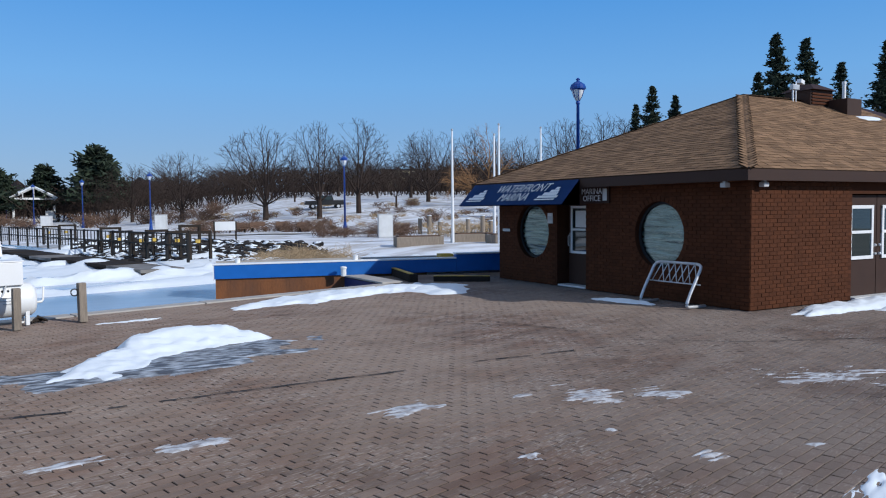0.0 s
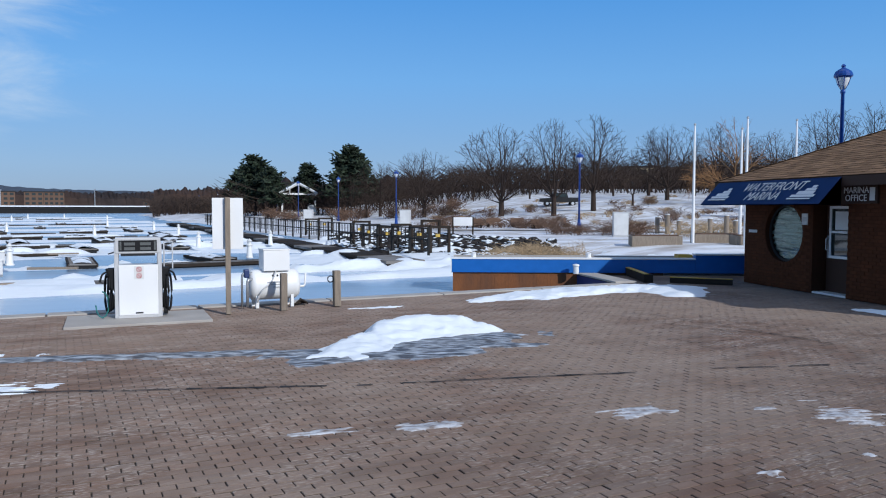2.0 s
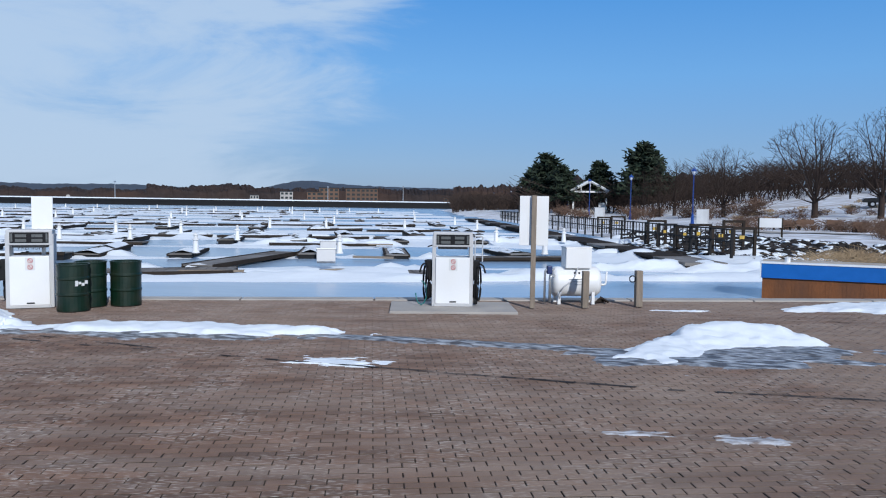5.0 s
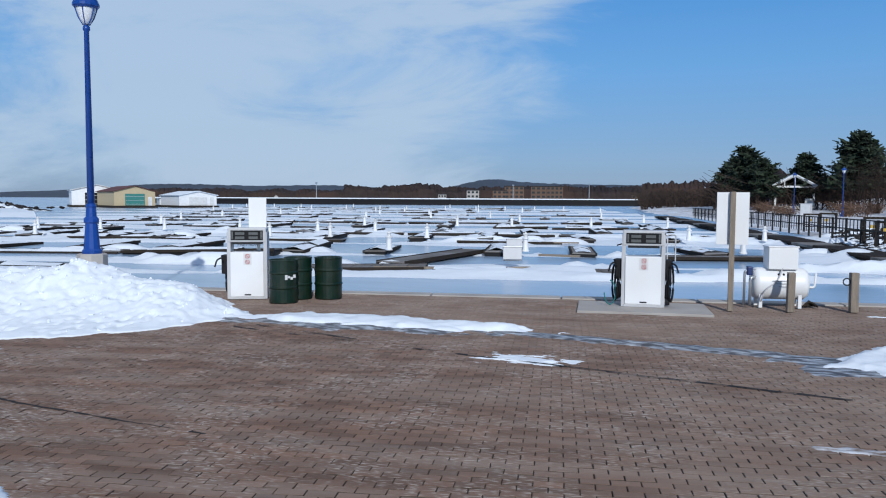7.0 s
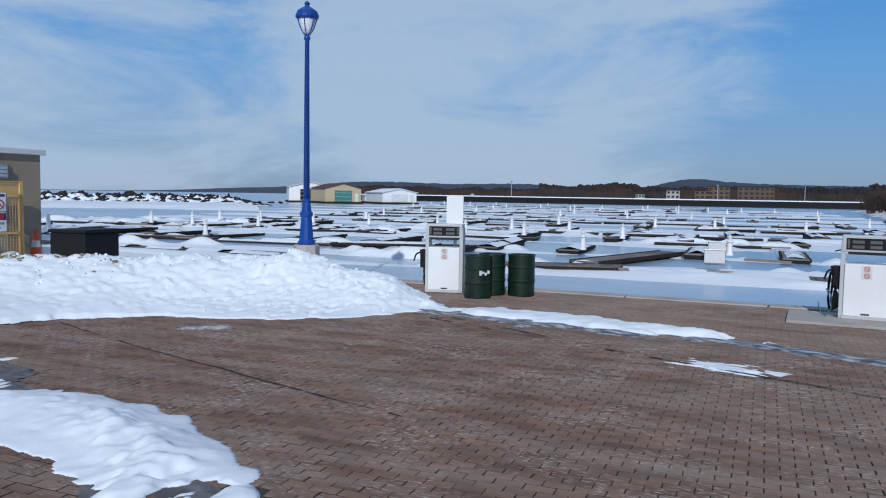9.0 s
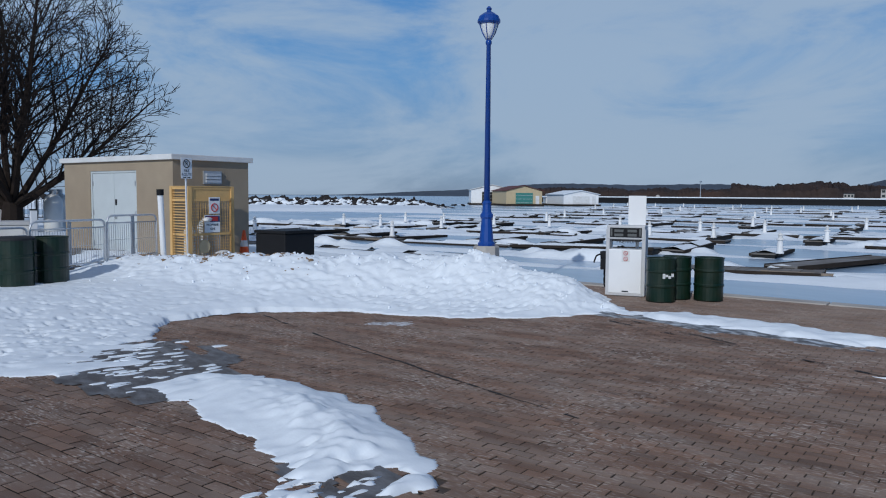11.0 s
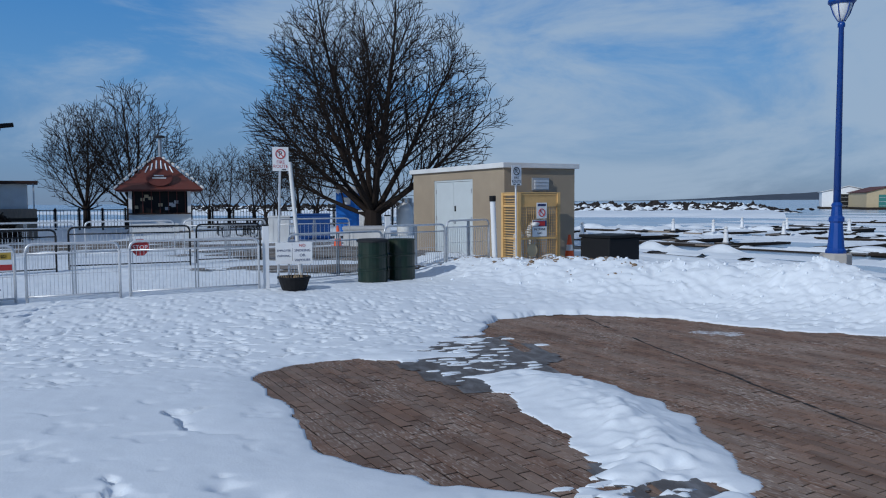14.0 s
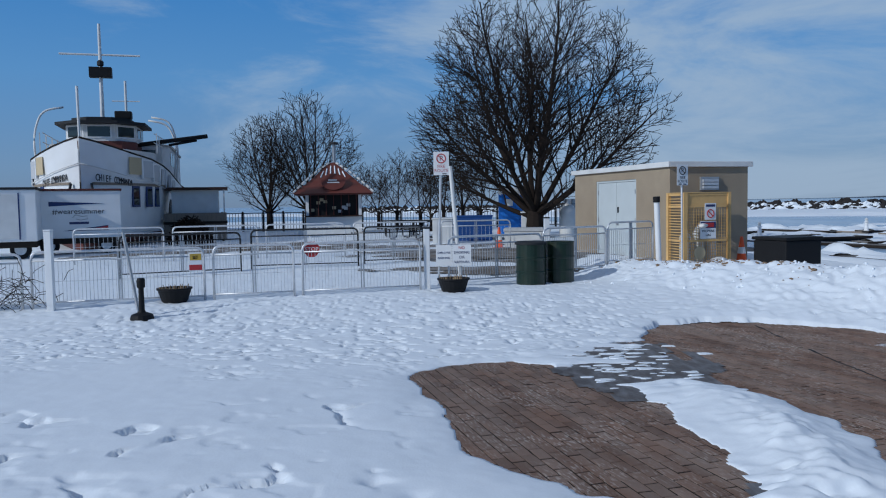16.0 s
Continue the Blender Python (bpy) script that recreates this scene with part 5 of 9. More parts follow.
x, y = x - 0.143, y - 0.103
lamp_a = street_lamp(x, y, 0.76, 0.85, 5.36)
for az, d, z, top in ((-39.5, 25.5, 0.70, 6.1), (-22.1, 59, -0.2, 5.75), (-8.42, 84, 0.0, 5.75), (-4.1, 103, 0.0, 5.75), (-1.15, 125, 0.1, 5.5), (0.45, 150, 0.1, 5.4), (2.2, 185, 0.1, 5.4), (4.6, 235, 0.1, 5.4), (5.9, 290, 0.1, 5.4)):
    x, y = P(az, d)
    o = copy_thing(lamp_a, Matrix.Translation((x, y, z)))
    tall_ = 1.0 if d < 30 else (1.17 if d < 60 else 1.1)
    o.scale = (tall_, tall_, tall_)

# ---- marina: floating docks, power pedestals, drifts ----
def M(u, v):
    c, s = math.cos(radians(MARINA)), math.sin(radians(MARINA))
    return u * c - v * s, u * s + v * c


rng = random.Random(4)
pedestal = None


def dock(u, v, length, width, across, z=-0.22):
    """A floating dock: plank deck on dark floats; across: it runs away from the quay."""
    x, y = M(u, v)
    d = base_at("floating_dock", x, y, z + rng.uniform(-0.04, 0.05), MARINA + (90 if across else 0) + rng.uniform(-2.5, 2.5),
                "grey weathered plank dock frozen into the ice", "dock", "floating docks")
    d.matrix_basis = d.matrix_basis @ Matrix.Rotation(rng.gauss(0, 0.022), 4, "X") @ Matrix.Rotation(rng.gauss(0, 0.014), 4, "Y")
    bm = bmesh.new()
    n = max(4, int(length / (0.3 if v < 35 else 0.9)))
    for k in range(n):
        a = length * k / n
        box(bm, a, a + length / n - 0.02, -width / 2, width / 2, -0.04, 0.0 + rng.uniform(-0.006, 0.006))
    tagged(part("deck", bm, DOCK_WOOD, d), kind="stuff")
    for s in (-1, 1):
        part("side_beam", boxed(0, length, s * width / 2 - 0.04, s * width / 2 + 0.04, -0.11, 0.012), DARK_TIMBER, d)
    part("float_box", boxed(0.05, length - 0.05, -width / 2 + 0.04, width / 2 - 0.04, -0.42, -0.05), BLACK, d)
    for a in ([rng.uniform(0, length * 0.2), rng.uniform(length * 0.4, length * 0.6)] if rng.random() < 0.85 else []):
        w_ = rng.uniform(0.32, 0.52) * width
        o_ = sheet("snow_cap", np.arange(a, min(length, a + length * rng.uniform(0.25, 0.42)) + 0.4, 0.3), np.linspace(-w_, w_, 7), lambda u, q: 0.012 + 0.13 * np.clip(1 - (q / w_) ** 2, 0, 1) * (0.6 + fbm(u, q * 3, 3, int(a * 50))), lambda u, q: u > -1, SNOW, d)
    return d


def power_pedestal(u, v, z=-0.2):
    global pedestal
    x, y = M(u, v)
    if pedestal is None:
        pedestal = base_at("dock_pedestal", x, y, z, 0, "white lighthouse-shaped power pedestal on a dock", "power pedestal", "power pedestals on the docks")
        part("tower", lathe(bmesh.new(), [(0.15, 0), (0.16, 0.04), (0.13, 0.07), (0.095, 0.5), (0.15, 0.53), (0.15, 0.57), (0.08, 0.6)], 14), WHITE_PAINT, pedestal, shade=False)
        part("lantern", lathe(bmesh.new(), [(0.08, 0.6), (0.08, 0.7), (0.12, 0.71), (0.07, 0.77), (0.03, 0.8), (0.0, 0.83)], 14), OFF_WHITE, pedestal)
        return
    copy_thing(pedestal, Matrix.Translation((x, y, z)) @ Matrix.Rotation(rng.uniform(0, 6), 4, "Z"))


for row, (v, u0, u1) in enumerate(((25.6, -46, 5), (31.4, -44, 10), (41.5, -45, 12), (49.0, -40, 12), (60, -40, 12), (72, -42, 12), (86, -45, 12), (102, -48, 12), (122, -54, 12), (146, -60, 10), (172, -66, 8))):
    u = u0
    while u < u1:                                                             # walkway sections
        L = rng.uniform(4.5, 8) if row < 2 else rng.uniform(3.5, 7)
        if rng.random() < (0.92 if row < 2 else 0.68):
            dock(u, v + rng.gauss(0, 0.06 if row < 2 else 0.22), min(L - 0.3, u1 - u), 1.5 if row == 0 else 1.1, False, -0.46 if row == 0 else (-0.39 if row == 1 else -0.33))
        u += L
    step = 4.6 if row < 4 else 6.0
    u = u0 + 2.5
    while u < u1:
        if row > 0 and rng.random() < 0.9:
            dock(u, v + 0.7, rng.uniform(4.5, 6.0), 1.0, True, -0.28)
        if row > 0 and rng.random() < 0.6:
            power_pedestal(u + rng.uniform(0.5, 1.5), v + 0.2, -0.24)
        u += step * rng.uniform(0.75, 1.3)
ramp = base_at("gangway", *M(-4.6, 26.6), -0.30, MARINA + 70, "grey plank gangway lying between two docks", "gangway")
part("deck", boxed(0, 7.5, -0.55, 0.55, -0.05, 0.0), DOCK_WOOD, ramp)
part("side_rail", boxed(0, 7.5, -0.6, -0.55, -0.12, 0.03), DARK_TIMBER, ramp)
part("side_rail", boxed(0, 7.5, 0.55, 0.6, -0.12, 0.03), DARK_TIMBER, ramp)
part("end_float", boxed(6.4, 7.3, -0.5, 0.5, -0.34, -0.06), BLACK, ramp)
for u, v in ((-0.3, 26.3), (-0.25, 31.2)):
    b = base_at("dock_box", *M(u, v), -0.18, MARINA, "grey box standing on the dock", "dock box")
    part("case", boxed(-0.32, 0.32, -0.25, 0.25, 0, 0.42, bevel=0.02, m=pose(0, 0, 0, -12, 0, 0)), PANEL_GREY, b)
    part("lid", boxed(-0.34, 0.34, -0.27, 0.27, 0.422, 0.46, bevel=0.01, m=pose(0, 0, 0, -12, 0, 0)), GREY_METAL, b)
for k in range(10):                                                           # ladders, cleats and lumber left on the docks
    u, v = rng.uniform(-40, 2), rng.choice((25.6, 31.4, 41.5))
    l = base_at("lumber", *M(u, v + rng.uniform(-0.5, 0.5)), -0.42, MARINA + rng.uniform(-25, 25), "dark offcut of dock timber", "timber", "loose dock timber")
    part("beam", boxed(0, rng.uniform(0.8, 2.2), -0.1, 0.1, 0, rng.uniform(0.05, 0.09), bevel=0.01), WOOD_GREY, l)


def drift_field(u, v):
    s = 0.5 * fbm(u * 0.10, v * 0.42, 4, 201)
    for c in (23.9, 27.3, 32.6, 40.0, 43.5, 47.6, 50.6, 58, 62.5, 70, 74, 84, 88.5, 100, 105, 120, 125, 143, 150, 170, 177):
        w = 1.1 if c < 30 else 0.045 * c
        s = s + 0.62 * np.exp(-((v - c - 0.9 * vnoise(u * 0.16, v * 0 + c, 203)) / w) ** 2)
    s = s + 0.42 * np.exp(-((v - 24.3 - 0.8 * vnoise(u * 0.2, v * 0, 211)) / 1.1) ** 2) + 0.22 * np.exp(-((v - 28.6) / 1.6) ** 2)            # banked against the first docks
    right = smooth((u - 8 + 0.02 * v) / 6) * smooth((46 - v) / 10) * smooth((v - 22) / 3)                                    # broad snow towards the rocky bank
    s = s + right * 0.42
    s = s - 0.55 * smooth((-u - 40 - 0.14 * v) / 8) * smooth((v - 34) / 4)                                                     # bare ice past the last docks
    return s - 0.50 + 0.40 * vnoise(u * 0.22, v * 0.30, 205)


def drift_z(u, v):
    rows_near = 0.6 * np.exp(-((v - 24.2) / 0.9) ** 2) + np.exp(-((v - 27.6) / 2.0) ** 2) + np.exp(-((v - 33.4) / 2.4) ** 2) + np.exp(-((v - 43.5) / 3.0) ** 2) + np.exp(-((v - 50.5) / 2.5) ** 2)
    heap = 0.95 * np.clip(fbm(u * 0.45, v * 0.95, 4, 209) - 0.12, 0, 0.4) * rows_near                                          # heaps thrown up beside the docks
    return ICE_Z + heap * (drift_field(u, v) > 0) + 0.24 * np.clip(drift_field(u, v), -0.05, 0.9) + 0.03 * fbm(u * 0.8, v * 1.2, 2, 207) * (drift_field(u, v) > 0)


for us, vs in ((np.arange(-58, 26, 0.3), np.arange(18.6, 52, 0.22)), (np.arange(-150, 20, 1.0), np.arange(51.8, 185, 0.6))):
    ob = sheet("ice_snow", us, vs, drift_z, lambda u, v: drift_field(u, v) > -0.02, SNOW)
    ob.matrix_basis = pose(0, 0, 0, 0, 0, MARINA)
    tagged(ob, "windblown snow drifts across the lake ice", "snow", kind="stuff")

# boathouses and breakwaters
def boathouse(az, d, w, depth, h, wall, roof_m, door_m, rz):
    x, y = P(az, d)
    b = base_at("boathouse", x, y, ICE_Z, rz, "floating gabled boathouse with a large roller door", "boathouse", "boathouses across the basin")
    part("float", boxed(-w / 2 - 0.4, w / 2 + 0.4, -0.6, depth + 0.4, 0.0, 0.5), DARK_TIMBER, b)
    bm = bmesh.new()
    pts = [(-w / 2, 0.5), (w / 2, 0.5), (w / 2, h), (0, h * 1.32), (-w / 2, h)]
    fr = [bm.verts.new((a, 0, c)) for a, c in pts]
    bk = [bm.verts.new((a, depth, c)) for a, c in pts]
    bm.faces.new(fr)
    bm.faces.new(bk[::-1])
    for k in range(5):
        bm.faces.new((fr[k], fr[(k + 1) % 5], bk[(k + 1) % 5], bk[k]))
    part("wall", bm, wall, b)
    sl = math.degrees(math.atan2(h * 0.32, w / 2))
    for s in (-1, 1):
        L = math.hypot(w / 2, h * 0.32) + 0.35
        part("roof", boxed(0 if s > 0 else -L, L if s > 0 else 0, -0.4, depth + 0.4, 0.0, 0.12, m=pose(0, 0, h * 1.32 + 0.02, 0, s * sl, 0)), roof_m, b)
    part("roller_door", boxed(-w * 0.24, w * 0.24, -0.06, 0.02, 0.55, h * 0.86), door_m, b)
    for k in range(3):
        part("door_panel", boxed(-w * 0.23, w * 0.23, -0.09, -0.062, 0.8 + k * h * 0.24, 0.85 + k * h * 0.24), OFF_WHITE, b)
    part("side_door", boxed(w * 0.32, w * 0.42, -0.05, 0.02, 0.5, 2.5), OFF_WHITE, b)


boathouse(48.0, 200, 11, 14, 4.0, WHITE_PAINT, OFF_WHITE, BLACK, 52)
boathouse(45.6, 186, 9.0, 14, 3.7, TAN_SIDING, RED_BROWN, TEAL, 62)
boathouse(41.4, 190, 9.0, 13, 2.9, WHITE_PAINT, SNOW, OFF_WHITE, 62)
boathouse(43.3, 205, 5.0, 7, 2.2, OFF_WHITE, SNOW, OFF_WHITE, 50)
wharf = base_at("far_wharf", 0, 0, ICE_Z, 0, "long dark timber wharf with snow on its deck", "wharf")
wharf.scale = (1, 1, 1.45)
WU = [P(az, 285 / math.cos(radians(az - 16))) for az in np.arange(2, 49, 1.0)]
pile_me = None
for (ax, ay), (bx, by) in zip(WU, WU[1:]):
    L = math.hypot(bx - ax, by - ay)
    m = pose(ax, ay, 0, 0, 0, math.degrees(math.atan2(by - ay, bx - ax)))
    part("deck_beam", boxed(0, L + 0.1, -2, 2, 0.9, 1.5, m=m), BLACK, wharf)
    part("snow_cap", boxed(0, L + 0.1, -2.2, 2.2, 1.5, 1.75, m=m), SNOW, wharf, "snow lying on the deck")
    part("back_wall", boxed(0, L + 0.1, 1.5, 1.9, 0, 0.9, m=m), BLACK, wharf)
    for k in range(3):
        if pile_me is None:
            first = part("pile", boxed(-0.25, 0.25, -0.25, 0.25, 0, 1.45), BLACK, wharf)
            first.matrix_basis = m @ Matrix.Translation((0.4, -1.2, 0))
            pile_me = first.data
        for a, b in ((L * k / 3, -1.8), (L * k / 3 + 1.0, -0.4)):
            ob = new("pile", pile_me)
            ob.parent = wharf
            ob.matrix_basis = m @ Matrix.Translation((a, b, 0))

# ---- yard: service shed, gas cage, fence, signs ----
SHED_Z = 0.30
shed = base_at("service_shed", -18.0, 6.0, SHED_Z, QUAY, "flat-roofed tan stucco service shed with pale double doors", "shed")
for wx0, wx1, wy0, wy1, wz0 in ((-5.0, -3.68, 0, 0.15, -0.4), (-1.52, 0, 0, 0.15, -0.4), (-3.68, -1.52, 0, 0.15, 2.17), (-0.15, 0, 0.15, 2.2, -0.4), (-5.0, -4.85, 0.15, 2.2, -0.4), (-4.85, -0.15, 2.05, 2.2, -0.4)):
    part("wall", boxed(wx0, wx1, wy0, wy1, wz0, 2.40), STUCCO, shed)
part("roof", boxed(-5.09, 0.09, -0.09, 2.29, 2.402, 2.53, bevel=0.012), OFF_WHITE, shed, "off-white metal roof edging")
part("step", boxed(-3.8, -1.4, -0.35, -0.002, -0.35, 0.02, bevel=0.01), CONCRETE, shed)
part("door_frame", boxed(-3.68, -3.62, 0.02, 0.14, 0.02, 2.17), DOOR_GREY, shed)
part("door_frame", boxed(-1.58, -1.52, 0.02, 0.14, 0.02, 2.17), DOOR_GREY, shed)
part("door_frame", boxed(-3.62, -1.58, 0.02, 0.14, 2.12, 2.17), DOOR_GREY, shed)
for x0, x1 in ((-3.615, -2.605), (-2.595, -1.585)):
    leaf = part("door", boxed(x0, x1, 0.04, 0.09, 0.03, 2.115, bevel=0.004), DOOR_GREY, shed, "pale blue-grey steel door")
    for z in (0.3, 1.1, 1.85):
        hx = x0 + 0.02 if x0 < -3 else x1 - 0.02
        part("hinge", boxed(hx - 0.02, hx + 0.02, 0.018, 0.04, z - 0.06, z + 0.06), GREY_METAL, leaf)
    if x0 > -3:
        bm = bmesh.new()
        lathe(bm, [(0.045, 0), (0.045, 0.02), (0.03, 0.05), (0, 0.055)], 12)
        bm.transform(pose(x0 + 0.08, 0.038, 1.0, 90, 0, 0))
        part("door_handle", bm, GREY_METAL, leaf)
        part("lock_plate", boxed(x0 + 0.05, x0 + 0.12, 0.028, 0.04, 1.3, 1.45), BLACK, leaf)
vent = part("vent", boxed(0.0, 0.05, 0.82, 1.34, 1.84, 2.16, bevel=0.006), GREY_METAL, shed, "grey louvred wall vent")
for k in range(3):
    part("louvre", boxed(0.04, 0.1, 0.87, 1.29, 1.88 + 0.08 * k, 1.94 + 0.08 * k, m=None), GALV, vent)

cage = base_at("gas_cage", -18.0, 6.0, SHED_Z, QUAY, "yellow steel mesh cage for gas cylinders with warning notices", "cage")
CX0, CX1, CY0, CY1, CH = 0.33, 0.95, -0.25, 0.93, 1.76
bm = bmesh.new()
for x in (CX0, CX1):
    for y in (CY0, CY1):
        box(bm, x - 0.042, x + 0.042, y - 0.042, y + 0.042, 0, CH, bevel=0.006)
for z in (0.06, 0.68, 1.46, CH - 0.03):
    box(bm, CX0, CX1, CY0 - 0.025, CY0 + 0.025, z - 0.025, z + 0.025)
    box(bm, CX1 - 0.025, CX1 + 0.025, CY0, CY1, z - 0.025, z + 0.025)
box(bm, CX1 - 0.06, CX1 + 0.05, CY0 - 0.05, CY0 + 0.06, 0, CH - 0.002, bevel=0.006)
part("frame", bm, CAGE_YELLOW, cage, "yellow painted angle frame")
part("top_panel", boxed(CX1 - 0.012, CX1 + 0.012, CY0, CY1, 1.47, CH - 0.05), CAGE_YELLOW, cage)
part("roof_plate", boxed(CX0 - 0.04, CX1 + 0.04, CY0 - 0.04, CY1 + 0.04, CH, CH + 0.02, bevel=0.004), CAGE_YELLOW, cage)
bm = bmesh.new()
for k in range(17):
    y = CY0 + 0.05 + k * (CY1 - CY0 - 0.1) / 16
    box(bm, CX1 - 0.004, CX1 + 0.004, y - 0.005, y + 0.005, 0.06, 1.46)
for k in range(20):
    box(bm, CX1 + 0.005, CX1 + 0.011, CY0, CY1, 0.12 + 0.068 * k - 0.004, 0.12 + 0.068 * k + 0.004)
part("front_mesh", bm, CAGE_YELLOW, cage)
bm = bmesh.new()
for k in range(25):
    z = 0.1 + k * 0.064
    box(bm, CX0, CX1, CY0 - 0.006, CY0 + 0.006, z - 0.010, z + 0.010)
part("side_mesh", bm, CAGE_YELLOW, cage)
for y, h in ((0.0, 0.9), (0.36, 1.0), (0.68, 0.86)):
    part("cylinder", lathe(bmesh.new(), [(0.12, 0.02), (0.13, 0.05), (0.13, h - 0.15), (0.06, h - 0.02), (0.04, h), (0, h)], 14, 0.62, y), OFF_WHITE, cage)


def notice(x, y, z, m, w, h, bars, label, parent=None):
    """A printed metal notice: bars is a list of (material, x0, x1, z0, z1) in parts of its size."""
    e = new("notice")
    e.matrix_basis = m
    tagged(e, label, "sign")
    part("plate", boxed(-w / 2, w / 2, -0.004, 0.004, -h / 2, h / 2, bevel=0.002), WHITE_PAINT, e)
    for mt, a, b, c, d in bars:
        part("print", boxed(a * w, b * w, -0.0075, -0.0045, c * h, d * h), mt, e)
    return e


def lettered(e, text, size, z, mt=INK, x=0.0):
    words("lettering", text, size, mt, e, pose(x, -0.006, z, 90, 0, 0), 0.002)


cm = pose(-18.0, 6.0, SHED_Z, 0, 0, QUAY)
n1 = notice(0, 0, 0, cm @ pose(CX1 + 0.03, 0.42, 1.34, 0, 0, 90), 0.30, 0.38, [(BLUE_INK, -0.4, 0.4, 0.28, 0.42)], "white warning notice with a prohibition ring on the gas cage")
bm = bmesh.new()
tube(bm, [(0.09 * math.cos(a), -0.008, -0.05 + 0.09 * math.sin(a)) for a in np.linspace(0, 6.2832, 17)], 0.012, 5)
tube(bm, [(-0.06, -0.008, 0.01), (0.06, -0.008, -0.11)], 0.012, 5)
part("ring", bm, RED_INK, n1)
n2 = notice(0, 0, 0, cm @ pose(CX1 + 0.03, 0.36, 0.92, 0, 0, 90), 0.42, 0.40, [(BLUE_INK, -0.48, 0.48, 0.1, 0.46)], "white danger notice with lettering on the gas cage")
part("danger_field", boxed(-0.15, 0.15, -0.0105, -0.0076, 0.06, 0.16), RED_INK, n2)
lettered(n2, "PROPANE", 0.075, -0.03)
lettered(n2, "GAS", 0.075, -0.12)
dial = base_at("round_cover", 0, 0, 0, 0, "round tan cover plate hung on the gas cage", "plate")
dial.matrix_basis = cm @ pose(CX1 + 0.04, 0.12, 0.40, 0, 0, 0)
bm = bmesh.new()
lathe(bm, [(0.0, 0), (0.15, 0), (0.16, 0.01), (0.15, 0.025), (0, 0.03)], 24)
bm.transform(pose(0, 0, 0, 0, 90, 0))
part("plate", bm, TAN_SIDING, dial)
for k, (y, z, s) in enumerate(((-0.3, 0.16, 0.2), (0.52, 0.2, 0.22), (0.3, 1.02, 0.16), (0.75, 0.12, 0.2))):
    r = base_at("sandbag", 0, 0, 0, 0, "snow-dusted pale sandbag slumped against the gas cage", "sandbag", "sandbags by the gas cage")
    r.matrix_basis = cm @ pose(CX1 + (0.2 if z < 0.5 else -0.06), y, z, 0, 0, 20 * k)
    bm = bmesh.new()
    bmesh.ops.create_icosphere(bm, subdivisions=3, radius=s)
    for v in bm.verts:
        v.co = Vector((v.co.x * 0.7, v.co.y * 1.3, v.co.z * 0.5)) * (1 + 0.2 * noise.noise(v.co * 8 + Vector((k * 5, 0, 0))))
    part("bag", bm, OFF_WHITE, r, shade=True)


def traffic_cone(x, y, z, s=1.0):
    c = base_at("traffic_cone", x, y, z, 20, "orange traffic cone with a pale reflective collar", "traffic cone", "traffic cones")
    part("base", boxed(-0.17 * s, 0.17 * s, -0.17 * s, 0.17 * s, 0, 0.035, bevel=0.01), ORANGE, c)
    part("body", lathe(bmesh.new(), [(0.13 * s, 0.03), (0.03 * s, 0.66 * s), (0.0, 0.665 * s)], 18), ORANGE, c, shade=False)
    part("collar", lathe(bmesh.new(), [(0.098 * s, 0.26 * s), (0.074 * s, 0.41 * s), (0.05 * s, 0.411 * s)], 18), OFF_WHITE, c)


tx, ty = (cm @ Vector((0.62, 1.55, 0)))[:2]
traffic_cone(tx, ty, 0.36)
bx, by = P(63.8, 18.0)
bin_ = base_at("storage_bin", bx, by, 0.36, QUAY + 6, "black plastic storage bin half behind the snow bank", "bin")
part("body", boxed(-0.45, 0.45, -0.5, 0.5, 0, 0.66, bevel=0.03), BLACK, bin_)
part("lid", boxed(-0.48, 0.48, -0.53, 0.53, 0.662, 0.73, bevel=0.02), BLACK, bin_)
px, py = P(72.3, 17.2)
pp = base_at("marker_pipe", px, py, ground_at(px, py) - 0.05, 0, "white plastic marker pipe with a black cap", "post")
part("pipe", cyl(bmesh.new(), (0, 0, 0), (0.03, -0.06, 1.35), 0.06, n=16), WHITE_PAINT, pp)
part("cap", cyl(bmesh.new(), (0.03, -0.06, 1.345), (0.033, -0.064, 1.47), 0.075, n=16), BLACK, pp)


def fire_sign(x, y, z, rz, top, lean, foot, arrows):
    s = base_at("fire_route_sign", x, y, z, rz, "white no-parking fire route sign on a thin steel post", "sign", "fire route signs")
    bm = bmesh.new()
    tube(bm, [(lean, 0.02, -0.1), (0, 0.02, top - z - 0.02)], 0.022, 6)
    part("post", bm, GALV, s)
    h, w = 0.45, 0.30
    plate = part("plate", boxed(-w / 2, w / 2, -0.012, -0.006, top - z - h, top - z, bevel=0.002), WHITE_PAINT, s)
    zc = top - z - 0.13
    bm = bmesh.new()
    tube(bm, [(0.085 * math.cos(a), -0.013, zc + 0.085 * math.sin(a)) for a in np.linspace(0, 6.2832, 19)], 0.011, 5)
    tube(bm, [(-0.058, -0.013, zc + 0.058), (0.058, -0.013, zc - 0.058)], 0.009, 5)
    part("ring", bm, RED_INK if not arrows else INK, plate)
    words("lettering", "P", 0.13, INK, plate, pose(0, -0.0125, zc, 90, 0, 0), 0.002)
    words("lettering", "FIRE", 0.085, RED_INK if not arrows else INK, plate, pose(0, -0.0125, zc - 0.155, 90, 0, 0), 0.002)
    words("lettering", "ROUTE", 0.085, RED_INK if not arrows else INK, plate, pose(0, -0.0125, zc - 0.235, 90, 0, 0), 0.002)
    for sx in ((-1, 1) if arrows else (1,)):
        part("arrow", boxed(sx * 0.06 - 0.04, sx * 0.06 + 0.04, -0.0145, -0.0122, zc - 0.305, zc - 0.285), INK, plate)
    return s


sx, sy = P(88.2, 14.75)
